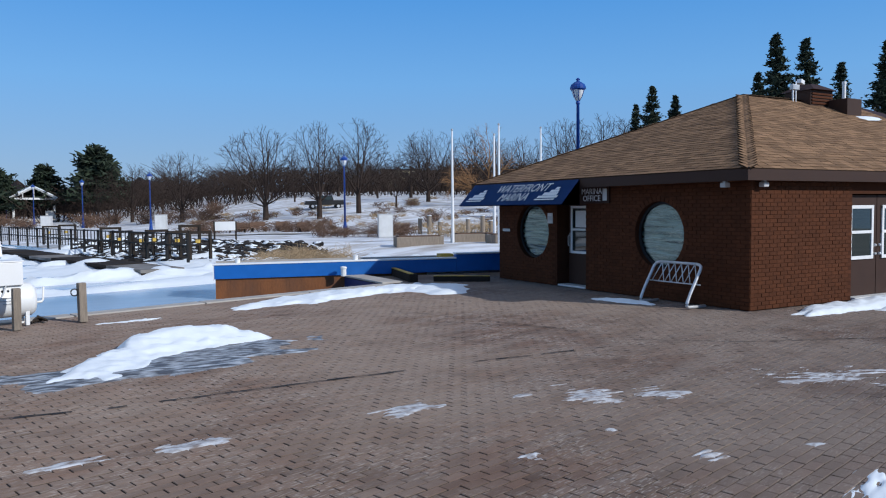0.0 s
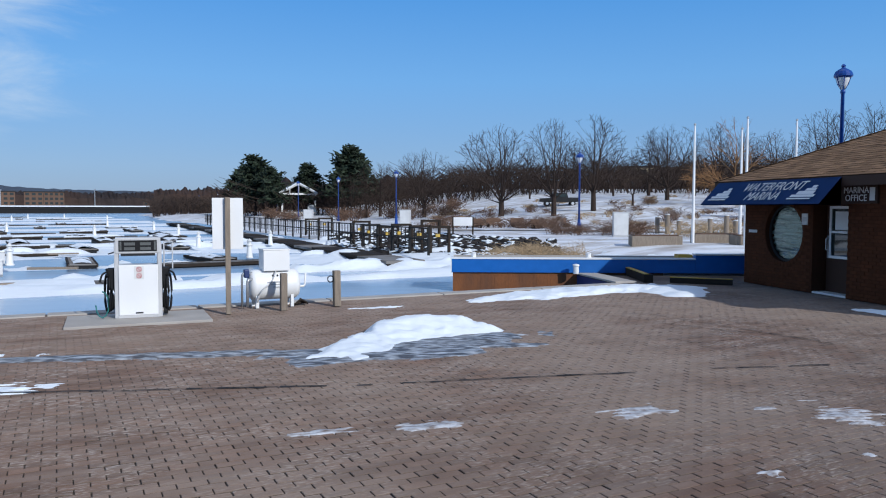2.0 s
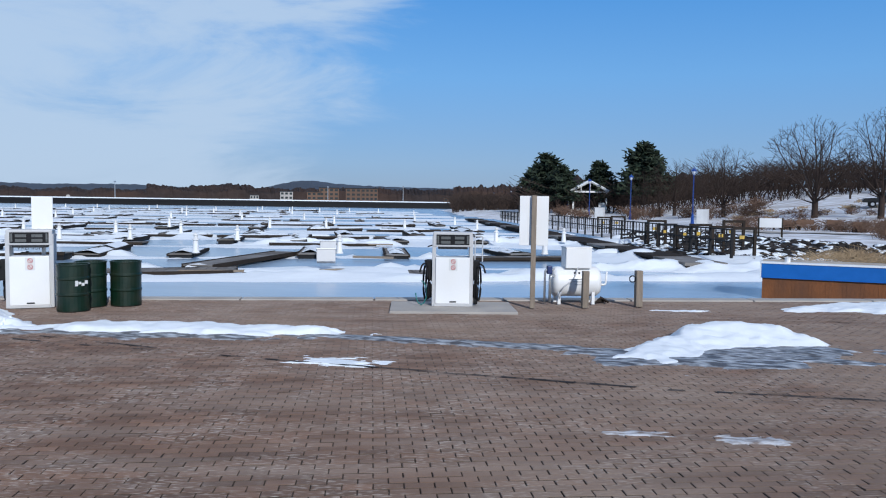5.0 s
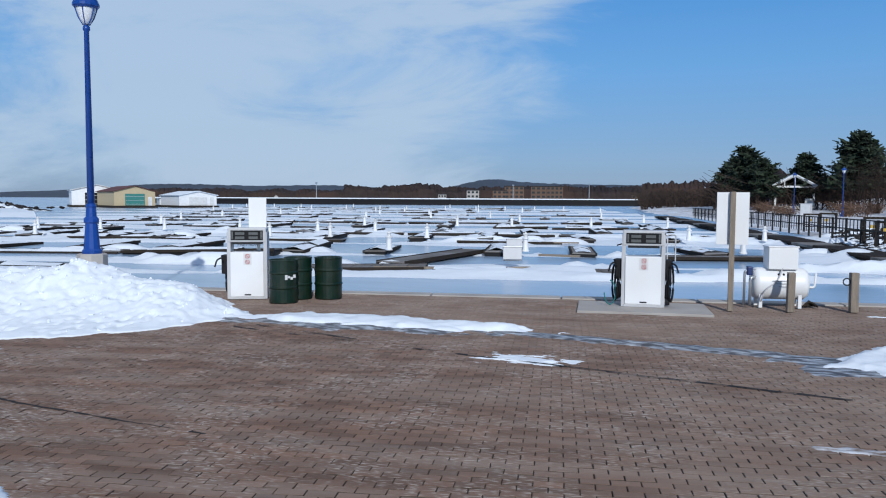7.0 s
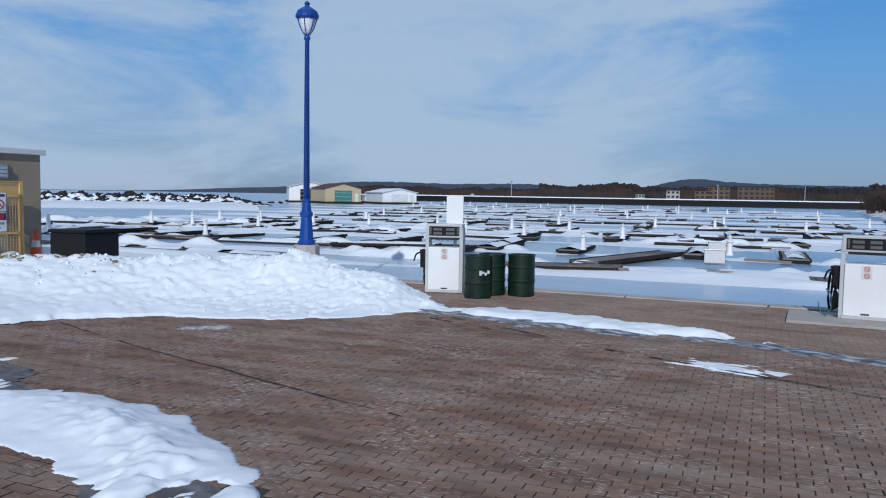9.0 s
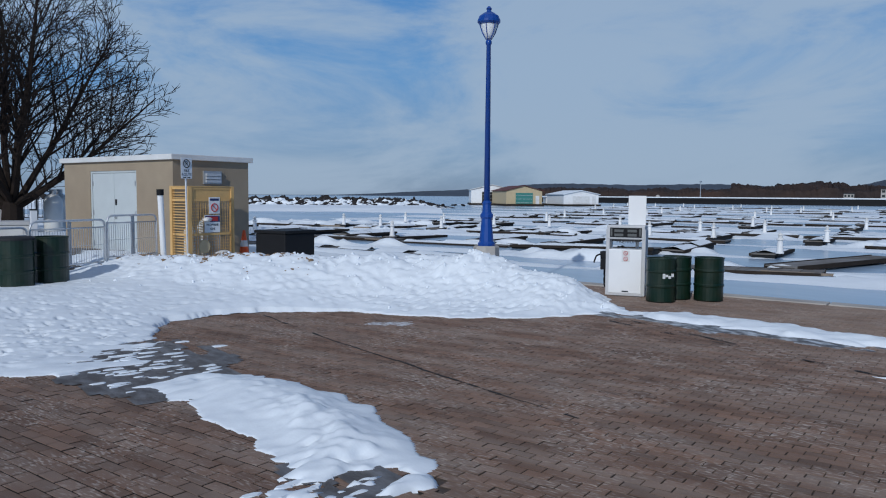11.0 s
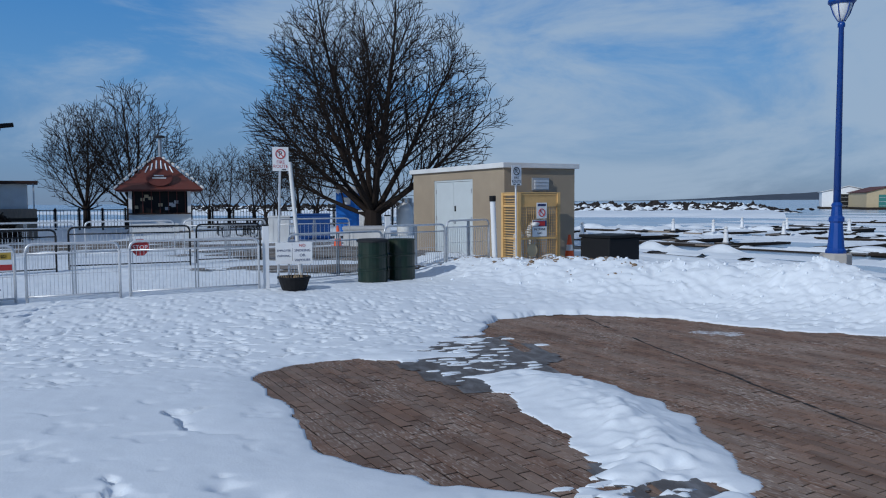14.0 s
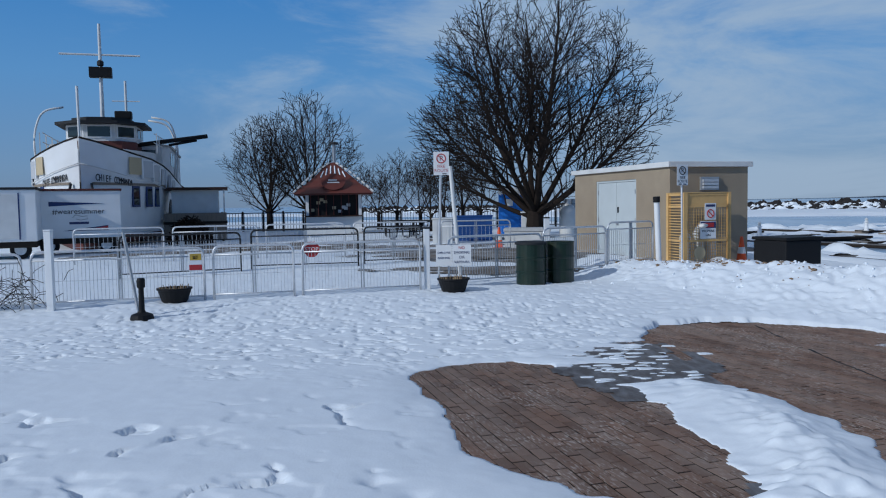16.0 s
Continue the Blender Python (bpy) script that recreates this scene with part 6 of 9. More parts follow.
fire_sign(sx, sy, ground_at(sx, sy), 92, 2.92, -0.09, 0, False)
sx, sy = P(70.7, 17.4)
fire_sign(sx, sy, ground_at(sx, sy), 112, 2.68, 0.02, 0, True)
lx, ly = P(87.0, 15.2)
lean = base_at("leaning_pole", lx, ly, ground_at(lx, ly), 90, "pale leaning pole with a dark cap by the fence", "pole")
part("pole", cyl(bmesh.new(), (0.05, 0, -0.1), (-0.14, 0.1, 2.35), 0.04, n=10), OFF_WHITE, lean)
part("cap", cyl(bmesh.new(), (-0.14, 0.1, 2.35), (-0.145, 0.1, 2.43), 0.05, n=10), CHARCOAL, lean)


BAR = bpy.data.meshes.new("bar")
bm = boxed(-0.0038, 0.0038, -0.0038, 0.0038, 0.12, 0.82)
bm.to_mesh(BAR)
bm.free()
BAR.materials.append(GALV)


def barrier(x0, y0, x1, y1, z0, z1, mid=0.5, bars=42, label="galvanised tube crowd barrier with thin upright bars", metal=None):
    L = math.hypot(x1 - x0, y1 - y0)
    b = base_at("crowd_barrier", x0, y0, (z0 + z1) / 2, math.degrees(math.atan2(y1 - y0, x1 - x0)), label, "barrier", "crowd barriers round the yard")
    bm = bmesh.new()
    tube(bm, bend([(0.03, 0, 0.0), (0.03, 0, 0.97), (L - 0.03, 0, 0.97), (L - 0.03, 0, 0.0)], 0.14, 5), 0.022, 8)
    part("frame", bm, metal or GALV, b, "" if metal else "bright galvanised tube frame", shade=True)
    for z in (0.82, 0.12):
        bm = bmesh.new()
        tube(bm, [(0.03, 0, z), (L - 0.03, 0, z)], 0.016, 6)
        part("rail", bm, metal or GALV, b, shade=True)
    bm = bmesh.new()
    tube(bm, [(0.03, 0, 0.47), (L - 0.03, 0, 0.47)], 0.004, 5)
    part("wire", bm, GALV, b)
    bars = max(18, int(bars * L / 2.6))
    for k in range(bars):
        ob = new("bar", BAR)
        ob.parent = b
        ob.location = (0.08 + (L - 0.16) * k / (bars - 1), 0, 0)
    bm = bmesh.new()
    xm = L * mid
    box(bm, xm - 0.035, xm - 0.012, -0.012, 0.012, 0.12, 0.97)
    box(bm, xm + 0.012, xm + 0.035, -0.012, 0.012, 0.12, 0.97)
    part("stay", bm, GREY_METAL, b)
    return b


FENCE = [(-12.35, -8.55), (-12.82, -6.56), (-13.43, -3.70), (-13.72, -2.18), (-14.2, 0.1)]
for (ax, ay), (bx, by) in zip(FENCE, FENCE[1:]):
    barrier(ax, ay + 0.05, bx, by - 0.05, ground_at(ax, ay) - 0.03, ground_at(bx, by) - 0.03)
BACK = [(-14.5, 0.55), (-15.5, 2.55), (-16.35, 4.1), (-17.05, 5.35)]
for (ax, ay), (bx, by) in zip(BACK, BACK[1:]):
    barrier(ax - 0.1, ay, bx - 0.1, by, ground_at(ax, ay) - 0.02, ground_at(bx, by) - 0.02)
for (ax, ay), (bx, by) in (((-21.0, -9.5), (-21.6, -7.2)), ((-21.6, -7.0), (-22.2, -4.7)), ((-22.2, -4.5), (-22.6, -2.2)), ((-22.6, -2.0), (-22.8, 0.3)), ((-22.8, 0.6), (-23.2, 2.8))):
    barrier(ax, ay, bx, by, ground_at(ax, ay), ground_at(bx, by), bars=22)
for (ax, ay), (bx, by) in (((-16.95, -6.67), (-18.02, -4.2)), ((-18.36, -4.08), (-18.77, -1.49)), ((-19.34, -1.44), (-19.86, 0.12))):
    barrier(ax, ay, bx, by, ground_at(ax, ay) - 0.03, ground_at(bx, by) - 0.03, label="dark tube crowd barrier in a second row", metal=CHARCOAL)
for az, d, top in ((89.4, 14.3, 1.50), (80.4, 16.2, 1.62), (115.7, 14.05, 1.62)):
    x, y = P(az, d)
    z = ground_at(x, y)
    p = base_at("gate_post", x, y, z - 0.05, 4, "square white-painted timber gate post", "post", "white gate posts")
    part("post", boxed(-0.055, 0.055, -0.055, 0.055, 0, top - z, bevel=0.006), WHITE_PAINT, p)
    part("cap", boxed(-0.06, 0.06, -0.06, 0.06, top - z + 0.002, top - z + 0.03, bevel=0.006), CHARCOAL if az < 100 else WHITE_PAINT, p)

fx, fy = P(88.1, 14.3)
e1 = notice(0, 0, 0, pose(fx, fy, 0.94, 0, 0, 90), 0.30, 0.40, [], "white employee parking notice hung on the fence")
lettered(e1, "EMPLOYEE", 0.052, 0.05, BLUE_INK)
lettered(e1, "PARKING", 0.056, -0.05, BLUE_INK)
fx, fy = P(86.75, 14.3)
e2 = notice(0, 0, 0, pose(fx, fy, 0.94, 0, 0, 90), 0.36, 0.40, [], "white no smoking notice hung on the fence")
for t, z in (("NO", 0.14), ("SMOKING", 0.05), ("OR", -0.04), ("VAPOURS", -0.13)):
    lettered(e2, t, 0.075 if len(t) < 3 else 0.066, z, RED_INK if t in ("NO",) else BLUE_INK)
stop = base_at("stop_sign", *P(98.0, 13.95), 1.13, 98, "small red stop sign hung on the fence", "sign")
bm = bmesh.new()
bmesh.ops.create_cone(bm, cap_ends=True, segments=8, radius1=0.15, radius2=0.15, depth=0.008, matrix=pose(0, -0.03, 0, 90, 22.5, 0))
part("plate", bm, RED_INK, stop)
words("lettering", "STOP", 0.10, WHITE_PAINT, stop, pose(0, -0.037, 0, 90, 0, 0), 0.002)
cs = notice(0, 0, 0, pose(*P(106.3, 13.85), 0.98, 0, 0, 106), 0.23, 0.33, [(YELLOW, -0.40, 0.42, 0.08, 0.42), (RED_INK, -0.46, 0.46, -0.44, -0.16), (INK, -0.2, 0.2, 0.14, 0.32)], "yellow and red camera warning notice on the fence")

for k, (az, d) in enumerate(((81.55, 14.95), (79.45, 15.35))):
    x, y = P(az, d)
    drum(x, y, ground_at(x, y) - 0.05, "dark green steel drum used as a litter bin", k == 0, "litter drums by the fence", 0.86, 0.29)


def planter(az, d, label):
    x, y = P(az, d)
    p = base_at("planter", x, y, ground_at(x, y) - 0.02, 0, label, "planter", "black planters by the fence")
    part("tub", lathe(bmesh.new(), [(0.19, 0), (0.22, 0.03), (0.28, 0.22), (0.30, 0.23), (0.30, 0.26), (0.26, 0.26), (0.25, 0.18)], 20), BLACK, p)
    bm = bmesh.new()
    for k in range(60):
        a, r = rng.uniform(0, 6.28), rng.uniform(0, 0.24)
        tube(bm, [(r * math.cos(a), r * math.sin(a), 0.17), (r * 1.15 * math.cos(a) + rng.uniform(-.05, .05), r * 1.15 * math.sin(a), 0.22 + rng.uniform(0, 0.1))], 0.006, 3)
    part("dead_stems", bm, REED, p)
    part("soil", lathe(bmesh.new(), [(0.25, 0.17), (0.25, 0.2), (0.0, 0.22)], 16), BRUSH, p)


planter(107.8, 14.0, "black plastic planter with dead stems in the snow")
planter(87.4, 13.9, "black plastic planter bowl with dead stems and snow")
st = base_at("stanchion", *P(110.0, 12.6), ground_at(*P(110.0, 12.6)) - 0.03, 0, "black stanchion ashtray on a heavy foot", "stanchion")
part("foot", lathe(bmesh.new(), [(0.17, 0), (0.18, 0.03), (0.16, 0.09), (0.06, 0.13), (0.045, 0.16)], 16), BLACK, st)
part("column", lathe(bmesh.new(), [(0.045, 0.15), (0.04, 0.5), (0.06, 0.52), (0.065, 0.62), (0.05, 0.66), (0, 0.665)], 16), BLACK, st)
x, y = P(110.6, 12.9)
thin = base_at("thin_pole", x, y, ground_at(x, y) - 0.05, 108, "thin grey leaning steel pole", "pole")
part("pole", cyl(bmesh.new(), (0.1, 0, 0), (-0.10, 0.02, 1.4), 0.025, n=8), GREY_METAL, thin)

# ---- yard: things behind the fence ----
def crate(name, az, d, w, dp, h, rz, mt, label, lid=None, lid_h=0.08, z=None):
    x, y = P(az, d)
    z = ground_at(x, y) - 0.04 if z is None else z
    c = base_at(name, x, y, z, rz, label, name.replace("_", " "))
    part("body", boxed(-w / 2, w / 2, -dp / 2, dp / 2, 0, h, bevel=0.015), mt, c)
    part("lid", boxed(-w / 2 - 0.03, w / 2 + 0.03, -dp / 2 - 0.03, dp / 2 + 0.03, h + 0.002, h + lid_h, bevel=0.01), lid or mt, c)
    for s in (-1, 1):
        part("rib", boxed(s * w * 0.3 - 0.02, s * w * 0.3 + 0.02, -dp / 2 - 0.012, -dp / 2 + 0.002, 0.05, h - 0.05), mt, c)
    return c


crate("storage_box", 81.9, 25.0, 1.45, 1.1, 0.62, 80, OFF_WHITE, "white storage box with a grey lid in the yard", PANEL_GREY, 0.1)
crate("skip", 85.9, 31.0, 1.4, 1.3, 1.0, 86, AWNING_BLUE, "dark blue steel skip in the yard", AWNING_BLUE, 0.05)
crate("water_tote", 88.3, 29.0, 0.75, 0.75, 0.95, 86, OFF_WHITE, "white plastic water tote in the yard", OFF_WHITE, 0.06)
x, y = P(84.05, 25.2)
traffic_cone(x, y, ground_at(x, y), 1.05)
x, y = P(83.1, 36.0)
pot = base_at("portable_toilet", x, y, ground_at(x, y) - 0.05, 75, "blue plastic portable toilet with a pale roof", "portable toilet")
part("cabin", boxed(-0.56, 0.56, -0.56, 0.56, 0, 2.05, bevel=0.04), PLASTIC_BLUE, pot)
bm = bmesh.new()
lathe(bm, [(0.56, -0.58), (0.56, 0.58)], 20)
bm.transform(Matrix.Translation((0, 0, 2.03)) @ Matrix.Diagonal((1, 1, 0.42, 1)) @ pose(0, 0, 0, 90, 0, 0))
part("roof", bm, OFF_WHITE, pot, "pale domed roof", shade=False)
part("door", boxed(-0.42, 0.42, -0.585, -0.562, 0.08, 1.95, bevel=0.008), PLASTIC_BLUE, pot)
part("notice", boxed(-0.2, 0.12, -0.592, -0.586, 1.4, 1.72), OFF_WHITE, pot)
crate("white_box", 81.6, 33.0, 0.9, 0.9, 1.1, 80, OFF_WHITE, "white cabinet beside the tree", OFF_WHITE, 0.06)
for az, d in ((79.0, 33), (78.6, 34)):
    x, y = P(az, d)
    g = base_at("propane_cylinder", x, y, ground_at(x, y), 0, "tall white propane cylinder beside the shed", "gas cylinder", "propane cylinders")
    part("vessel", lathe(bmesh.new(), [(0.3, 0), (0.34, 0.05), (0.34, 1.2), (0.2, 1.4), (0.08, 1.45), (0.08, 1.55), (0, 1.55)], 18), OFF_WHITE, g, shade=True)
    part("valve_guard", lathe(bmesh.new(), [(0.12, 1.44), (0.12, 1.62), (0.1, 1.62)], 12), GREY_METAL, g)

wf = base_at("water_fence", 0, 0, 0, 0, "dark steel rail fence along the lake front", "fence")
FZ = 0.3
run = [P(az, 46.5 / math.cos(radians(az - 90)) * 1.0) for az in np.arange(77.0, 106.1, 1.45)]
for (ax, ay), (bx, by) in zip(run, run[1:]):
    part("fence_post", boxed(ax - 0.05, ax + 0.05, ay - 0.05, ay + 0.05, FZ - 0.2, FZ + 1.35), BLACK, wf)
    for z in (0.25, 1.25):
        bm = bmesh.new()
        tube(bm, [(ax, ay, FZ + z), (bx, by, FZ + z)], 0.025, 5)
        part("rail", bm, BLACK, wf)
    bm = bmesh.new()
    L = math.hypot(bx - ax, by - ay)
    for k in range(7):
        t = (k + 0.5) / 7
        box(bm, ax + (bx - ax) * t - 0.012, ax + (bx - ax) * t + 0.012, ay + (by - ay) * t - 0.012, ay + (by - ay) * t + 0.012, FZ + 0.25, FZ + 1.25)
    tagged(part("picket_infill", bm, CHARCOAL, wf), kind="stuff")

for az, d, rz in ((90.6, 33, 60), (89.4, 35.5, 75), (91.6, 36, 95), (87.4, 37, 90)):
    x, y = P(az, d)
    t = base_at("picnic_table", x, y, ground_at(x, y), rz, "black steel picnic table dusted with snow", "picnic table", "picnic tables in the yard")
    part("tabletop", boxed(-0.9, 0.9, -0.38, 0.38, 0.72, 0.77, bevel=0.01), CHARCOAL, t)
    for s in (-1, 1):
        part("bench", boxed(-0.9, 0.9, s * 0.75 - 0.13, s * 0.75 + 0.13, 0.42, 0.46, bevel=0.008), CHARCOAL, t)
        bm = bmesh.new()
        tube(bm, bend([(s * 0.65, -0.85, 0.44), (s * 0.65, -0.8, 0.02), (s * 0.65, -0.25, 0.1), (s * 0.65, -0.2, 0.74), (s * 0.65, 0.2, 0.74), (s * 0.65, 0.25, 0.1), (s * 0.65, 0.8, 0.02), (s * 0.65, 0.85, 0.44)], 0.12), 0.03, 7)
        part("leg", bm, BLACK, t, shade=True)

# refreshment kiosk
kx, ky = P(96.5, 42.0)
kz = ground_at(kx, ky)
kiosk = base_at("kiosk", kx, ky, kz - 0.03, 97, "small white kiosk with a steep red roof streaked with snow", "kiosk")
part("floor_base", boxed(-1.55, 1.55, -1.55, 1.55, 0, 0.12), CONCRETE, kiosk)
part("counter_wall", boxed(-1.4, 1.4, -1.4, 1.4, 0.12, 0.95, bevel=0.01), WHITE_PAINT, kiosk)
part("upper_wall", boxed(-1.36, 1.36, -1.3, 1.36, 0.95, 2.15), BLACK, kiosk, "dark serving windows")
for s in (-1, 1):
    for q_ in (-1, 1):
        part("corner_post", boxed(s * 1.38 - 0.08, s * 1.38 + 0.08, q_ * 1.38 - 0.08, q_ * 1.38 + 0.08, 0.12, 2.16), WHITE_PAINT, kiosk)
part("counter", boxed(-1.5, 1.5, -1.62, -1.3, 0.96, 1.02, bevel=0.008), BROWN_PAINT, kiosk)
for k in range(7):
    x = -1.2 + k * 0.4
    part("mullion", boxed(x - 0.02, x + 0.02, -1.36, -1.305, 1.03, 2.1), RED_BROWN, kiosk)
for k in range(9):
    x, z = rng.uniform(-1.15, 1.15), rng.uniform(1.2, 1.9)
    part("menu_card", boxed(x - 0.1, x + 0.1, -1.325, -1.306, z - 0.08, z + 0.08), PANEL_GREY if k % 2 else TAN_SIDING, kiosk)
part("valance", boxed(-2.0, 2.0, -2.0, 2.0, 2.1, 2.22, bevel=0.01), RED_ROOF, kiosk)
bm = bmesh.new()
prof = [(2.1, 2.18), (1.35, 2.75), (0.7, 3.35), (0.12, 3.88)]
for (r0, z0), (r1, z1) in zip(prof, prof[1:]):
    bmesh.ops.create_cone(bm, cap_ends=False, segments=4, radius1=r0 * 1.4142, radius2=r1 * 1.4142, depth=z1 - z0, matrix=pose(0, 0, (z0 + z1) / 2, 0, 0, 45))
kroof = part("roof", bm, RED_ROOF, kiosk, "steep red seamed metal roof")
for s in (-1, 1):                                                             # pale ribs down the front and the hips
    for k in range(9):
        f0, f1 = k / 9, (k + 0.55) / 9
        for (sx_, sy_) in ((s, -1),):
            a, b = 2.05 * (1 - f0) + 0.1 * f0, 2.05 * (1 - f1) + 0.1 * f1
            za, zb = 2.2 + f0 * 1.66 + 0.10 * math.sin(f0 * 3.1), 2.2 + f1 * 1.66 + 0.10 * math.sin(f1 * 3.1)
            bm = bmesh.new()
            tube(bm, [(sx_ * a, sy_ * a, za + 0.05), (sx_ * b, sy_ * b, zb + 0.05)], 0.055, 5)
            part("hip_cap", bm, OFF_WHITE, kroof, "pale hip capping")
for k in range(6):
    x = -0.5 + k * 0.2
    bm = bmesh.new()
    top = 3.75 - abs(x) * 0.75
    tube(bm, [(x, -0.28 - abs(x) * 0.9, top), (x * 1.3, -1.05, 3.05)], 0.035, 4)
    part("snow_streak", bm, SNOW, kroof, "snow caught between the seams")
bm = bmesh.new()
bmesh.ops.create_cone(bm, cap_ends=True, segments=24, radius1=0.62, radius2=0.62, depth=0.06, matrix=pose(0, -1.72, 2.78, 62, 0, 0) @ Matrix.Diagonal((1, 0.8, 1, 1)))
ks = part("roof_sign", bm, RED_ROOF, kiosk, "round red sign board on the roof")
part("emblem", boxed(-0.32, 0.32, -1.80, -1.76, 2.72, 2.78, m=None), OFF_WHITE, ks)
part("emblem", boxed(-0.25, 0.2, -1.78, -1.74, 2.84, 2.9), OFF_WHITE, ks)
part("flue", cyl(bmesh.new(), (0.1, 0.5, 3.2), (0.1, 0.5, 4.9), 0.09, n=12), GREY_METAL, kiosk, "galvanised flue")
part("flue_cap", cyl(bmesh.new(), (0.1, 0.5, 4.9), (0.1, 0.5, 5.02), 0.30, 0.22, n=12), CHARCOAL, kiosk)
x, y = P(96.9, 36.5)
wb = base_at("welcome_board", x, y, ground_at(x, y), 97, "long white welcome board low in the snow", "sign")
part("board", boxed(-1.05, 1.05, -0.03, 0.03, 0.12, 0.56, bevel=0.006), OFF_WHITE, wb)
words("lettering", "WELCOME ABOARD", 0.19, BLUE_INK, wb, pose(-0.05, -0.034, 0.42, 90, 0, 0), 0.003)
for s in (-1, 1):
    part("leg", boxed(s * 0.9 - 0.04, s * 0.9 + 0.04, -0.03, 0.03, 0, 0.119), OFF_WHITE, wb)

# excursion boat laid up ashore
boat = base_at("passenger_boat", -28.4, -12.5, 0.25, 14.3, "old white passenger boat laid up ashore, bow towards the plaza", "boat")
ST = [(0.0, 0.03, 0.2, 4.33), (0.35, 0.49, 0.3, 4.22), (0.9, 1.03, 0.5, 4.06), (1.8, 1.66, 0.7, 3.86), (3.0, 2.24, 0.9, 3.70), (4.5, 2.56, 1.2, 3.52), (6.0, 2.72, 1.7, 3.35), (9.0, 2.82, 2.1, 3.06), (13.0, 2.85, 2.2, 2.86), (19.0, 2.8, 2.2, 2.86), (26.0, 2.3, 1.4, 2.95)]


def hull_section(bx, half, low, top, n=9):
    out = []
    for k in range(n):
        t = k / (n - 1)
        y = half * (0.86 + 0.14 * t) * min(1.0, 0.4 + 4 * t)
        out.append((-bx + 0.25 * (t - 1) * math.exp(-bx / 2.0), y, 0.05 + (top - 0.05) * t))
    return out


def strake(z_from, z_to, mt, name, label):
    bm = bmesh.new()
    for s in (-1, 1):
        rows2 = []
        for bx, half, low, top in ST:
            sec = hull_section(bx, half, low, top, 25)
            zs = np.linspace(max(z_from(top), 0.05), z_to(top), 6)
            zz = [p[2] for p in sec]
            rows2.append([bm.verts.new((float(np.interp(z, zz, [p[0] for p in sec])), s * float(np.interp(z, zz, [p[1] for p in sec])), float(z))) for z in zs])
        for A, B in zip(rows2, rows2[1:]):
            for k in range(5):
                bm.faces.new((A[k], B[k], B[k + 1], A[k + 1]) if s > 0 else (A[k], A[k + 1], B[k + 1], B[k]))
    return part(name, bm, mt, boat, label, shade=True)


strake(lambda t: 0.05, lambda t: 0.70, RED_BROWN, "bottom", "dark red bottom paint")
strake(lambda t: 0.70, lambda t: t - 0.95, WHITE_PAINT, "hull_side", "weathered white hull plating")
strake(lambda t: t - 0.95, lambda t: t, WHITE_PAINT, "bulwark", "stained white bulwark plating")
bm = bmesh.new()
for s in (-1, 1):
    tube(bm, [(-bx, s * half, top + 0.01) for bx, half, low, top in ST], 0.035, 6)
part("gunwale", bm, DARK_TIMBER, boat, "dark timber gunwale", shade=True)
bm = bmesh.new()
for s in (-1, 1):
    tube(bm, [(-bx + 0.02, s * half * 1.005, top - 0.95) for bx, half, low, top in ST], 0.018, 5)
part("rubbing_strake", bm, OFF_WHITE, boat, shade=True)
bm = bmesh.new()
prism(bm, [(-bx, half - 0.05) for bx, half, low, top in ST[1:]] + [(-bx, -half + 0.05) for bx, half, low, top in ST[1:][::-1]], 2.6, 2.7)
part("deck", bm, WOOD_GREY, boat)


def on_hull(bx, z, s, off=0.02):
    """A frame on the hull's side, bx metres behind the bow."""
    def at(b):
        h = [float(np.interp(b, [q[0] for q in ST], [q[i] for q in ST])) for i in (1, 2, 3)]
        sec = hull_section(b, h[0], h[1], h[2], 25)
        zz = [p[2] for p in sec]
        return Vector((float(np.interp(z, zz, [p[0] for p in sec])), s * float(np.interp(z, zz, [p[1] for p in sec])), z))
    p, q2 = at(bx - 0.25), at(bx + 0.25)
    d = (q2 - p).normalized() * s
    n = d.cross(Vector((0, 0, 1))).normalized()
    if n.y * s < 0:
        n = -n
    c = at(bx) + n * off
    return Matrix(((d.x, 0, n.x, c.x), (d.y, 0, n.y, c.y), (d.z, 1, n.z, c.z), (0, 0, 0, 1)))


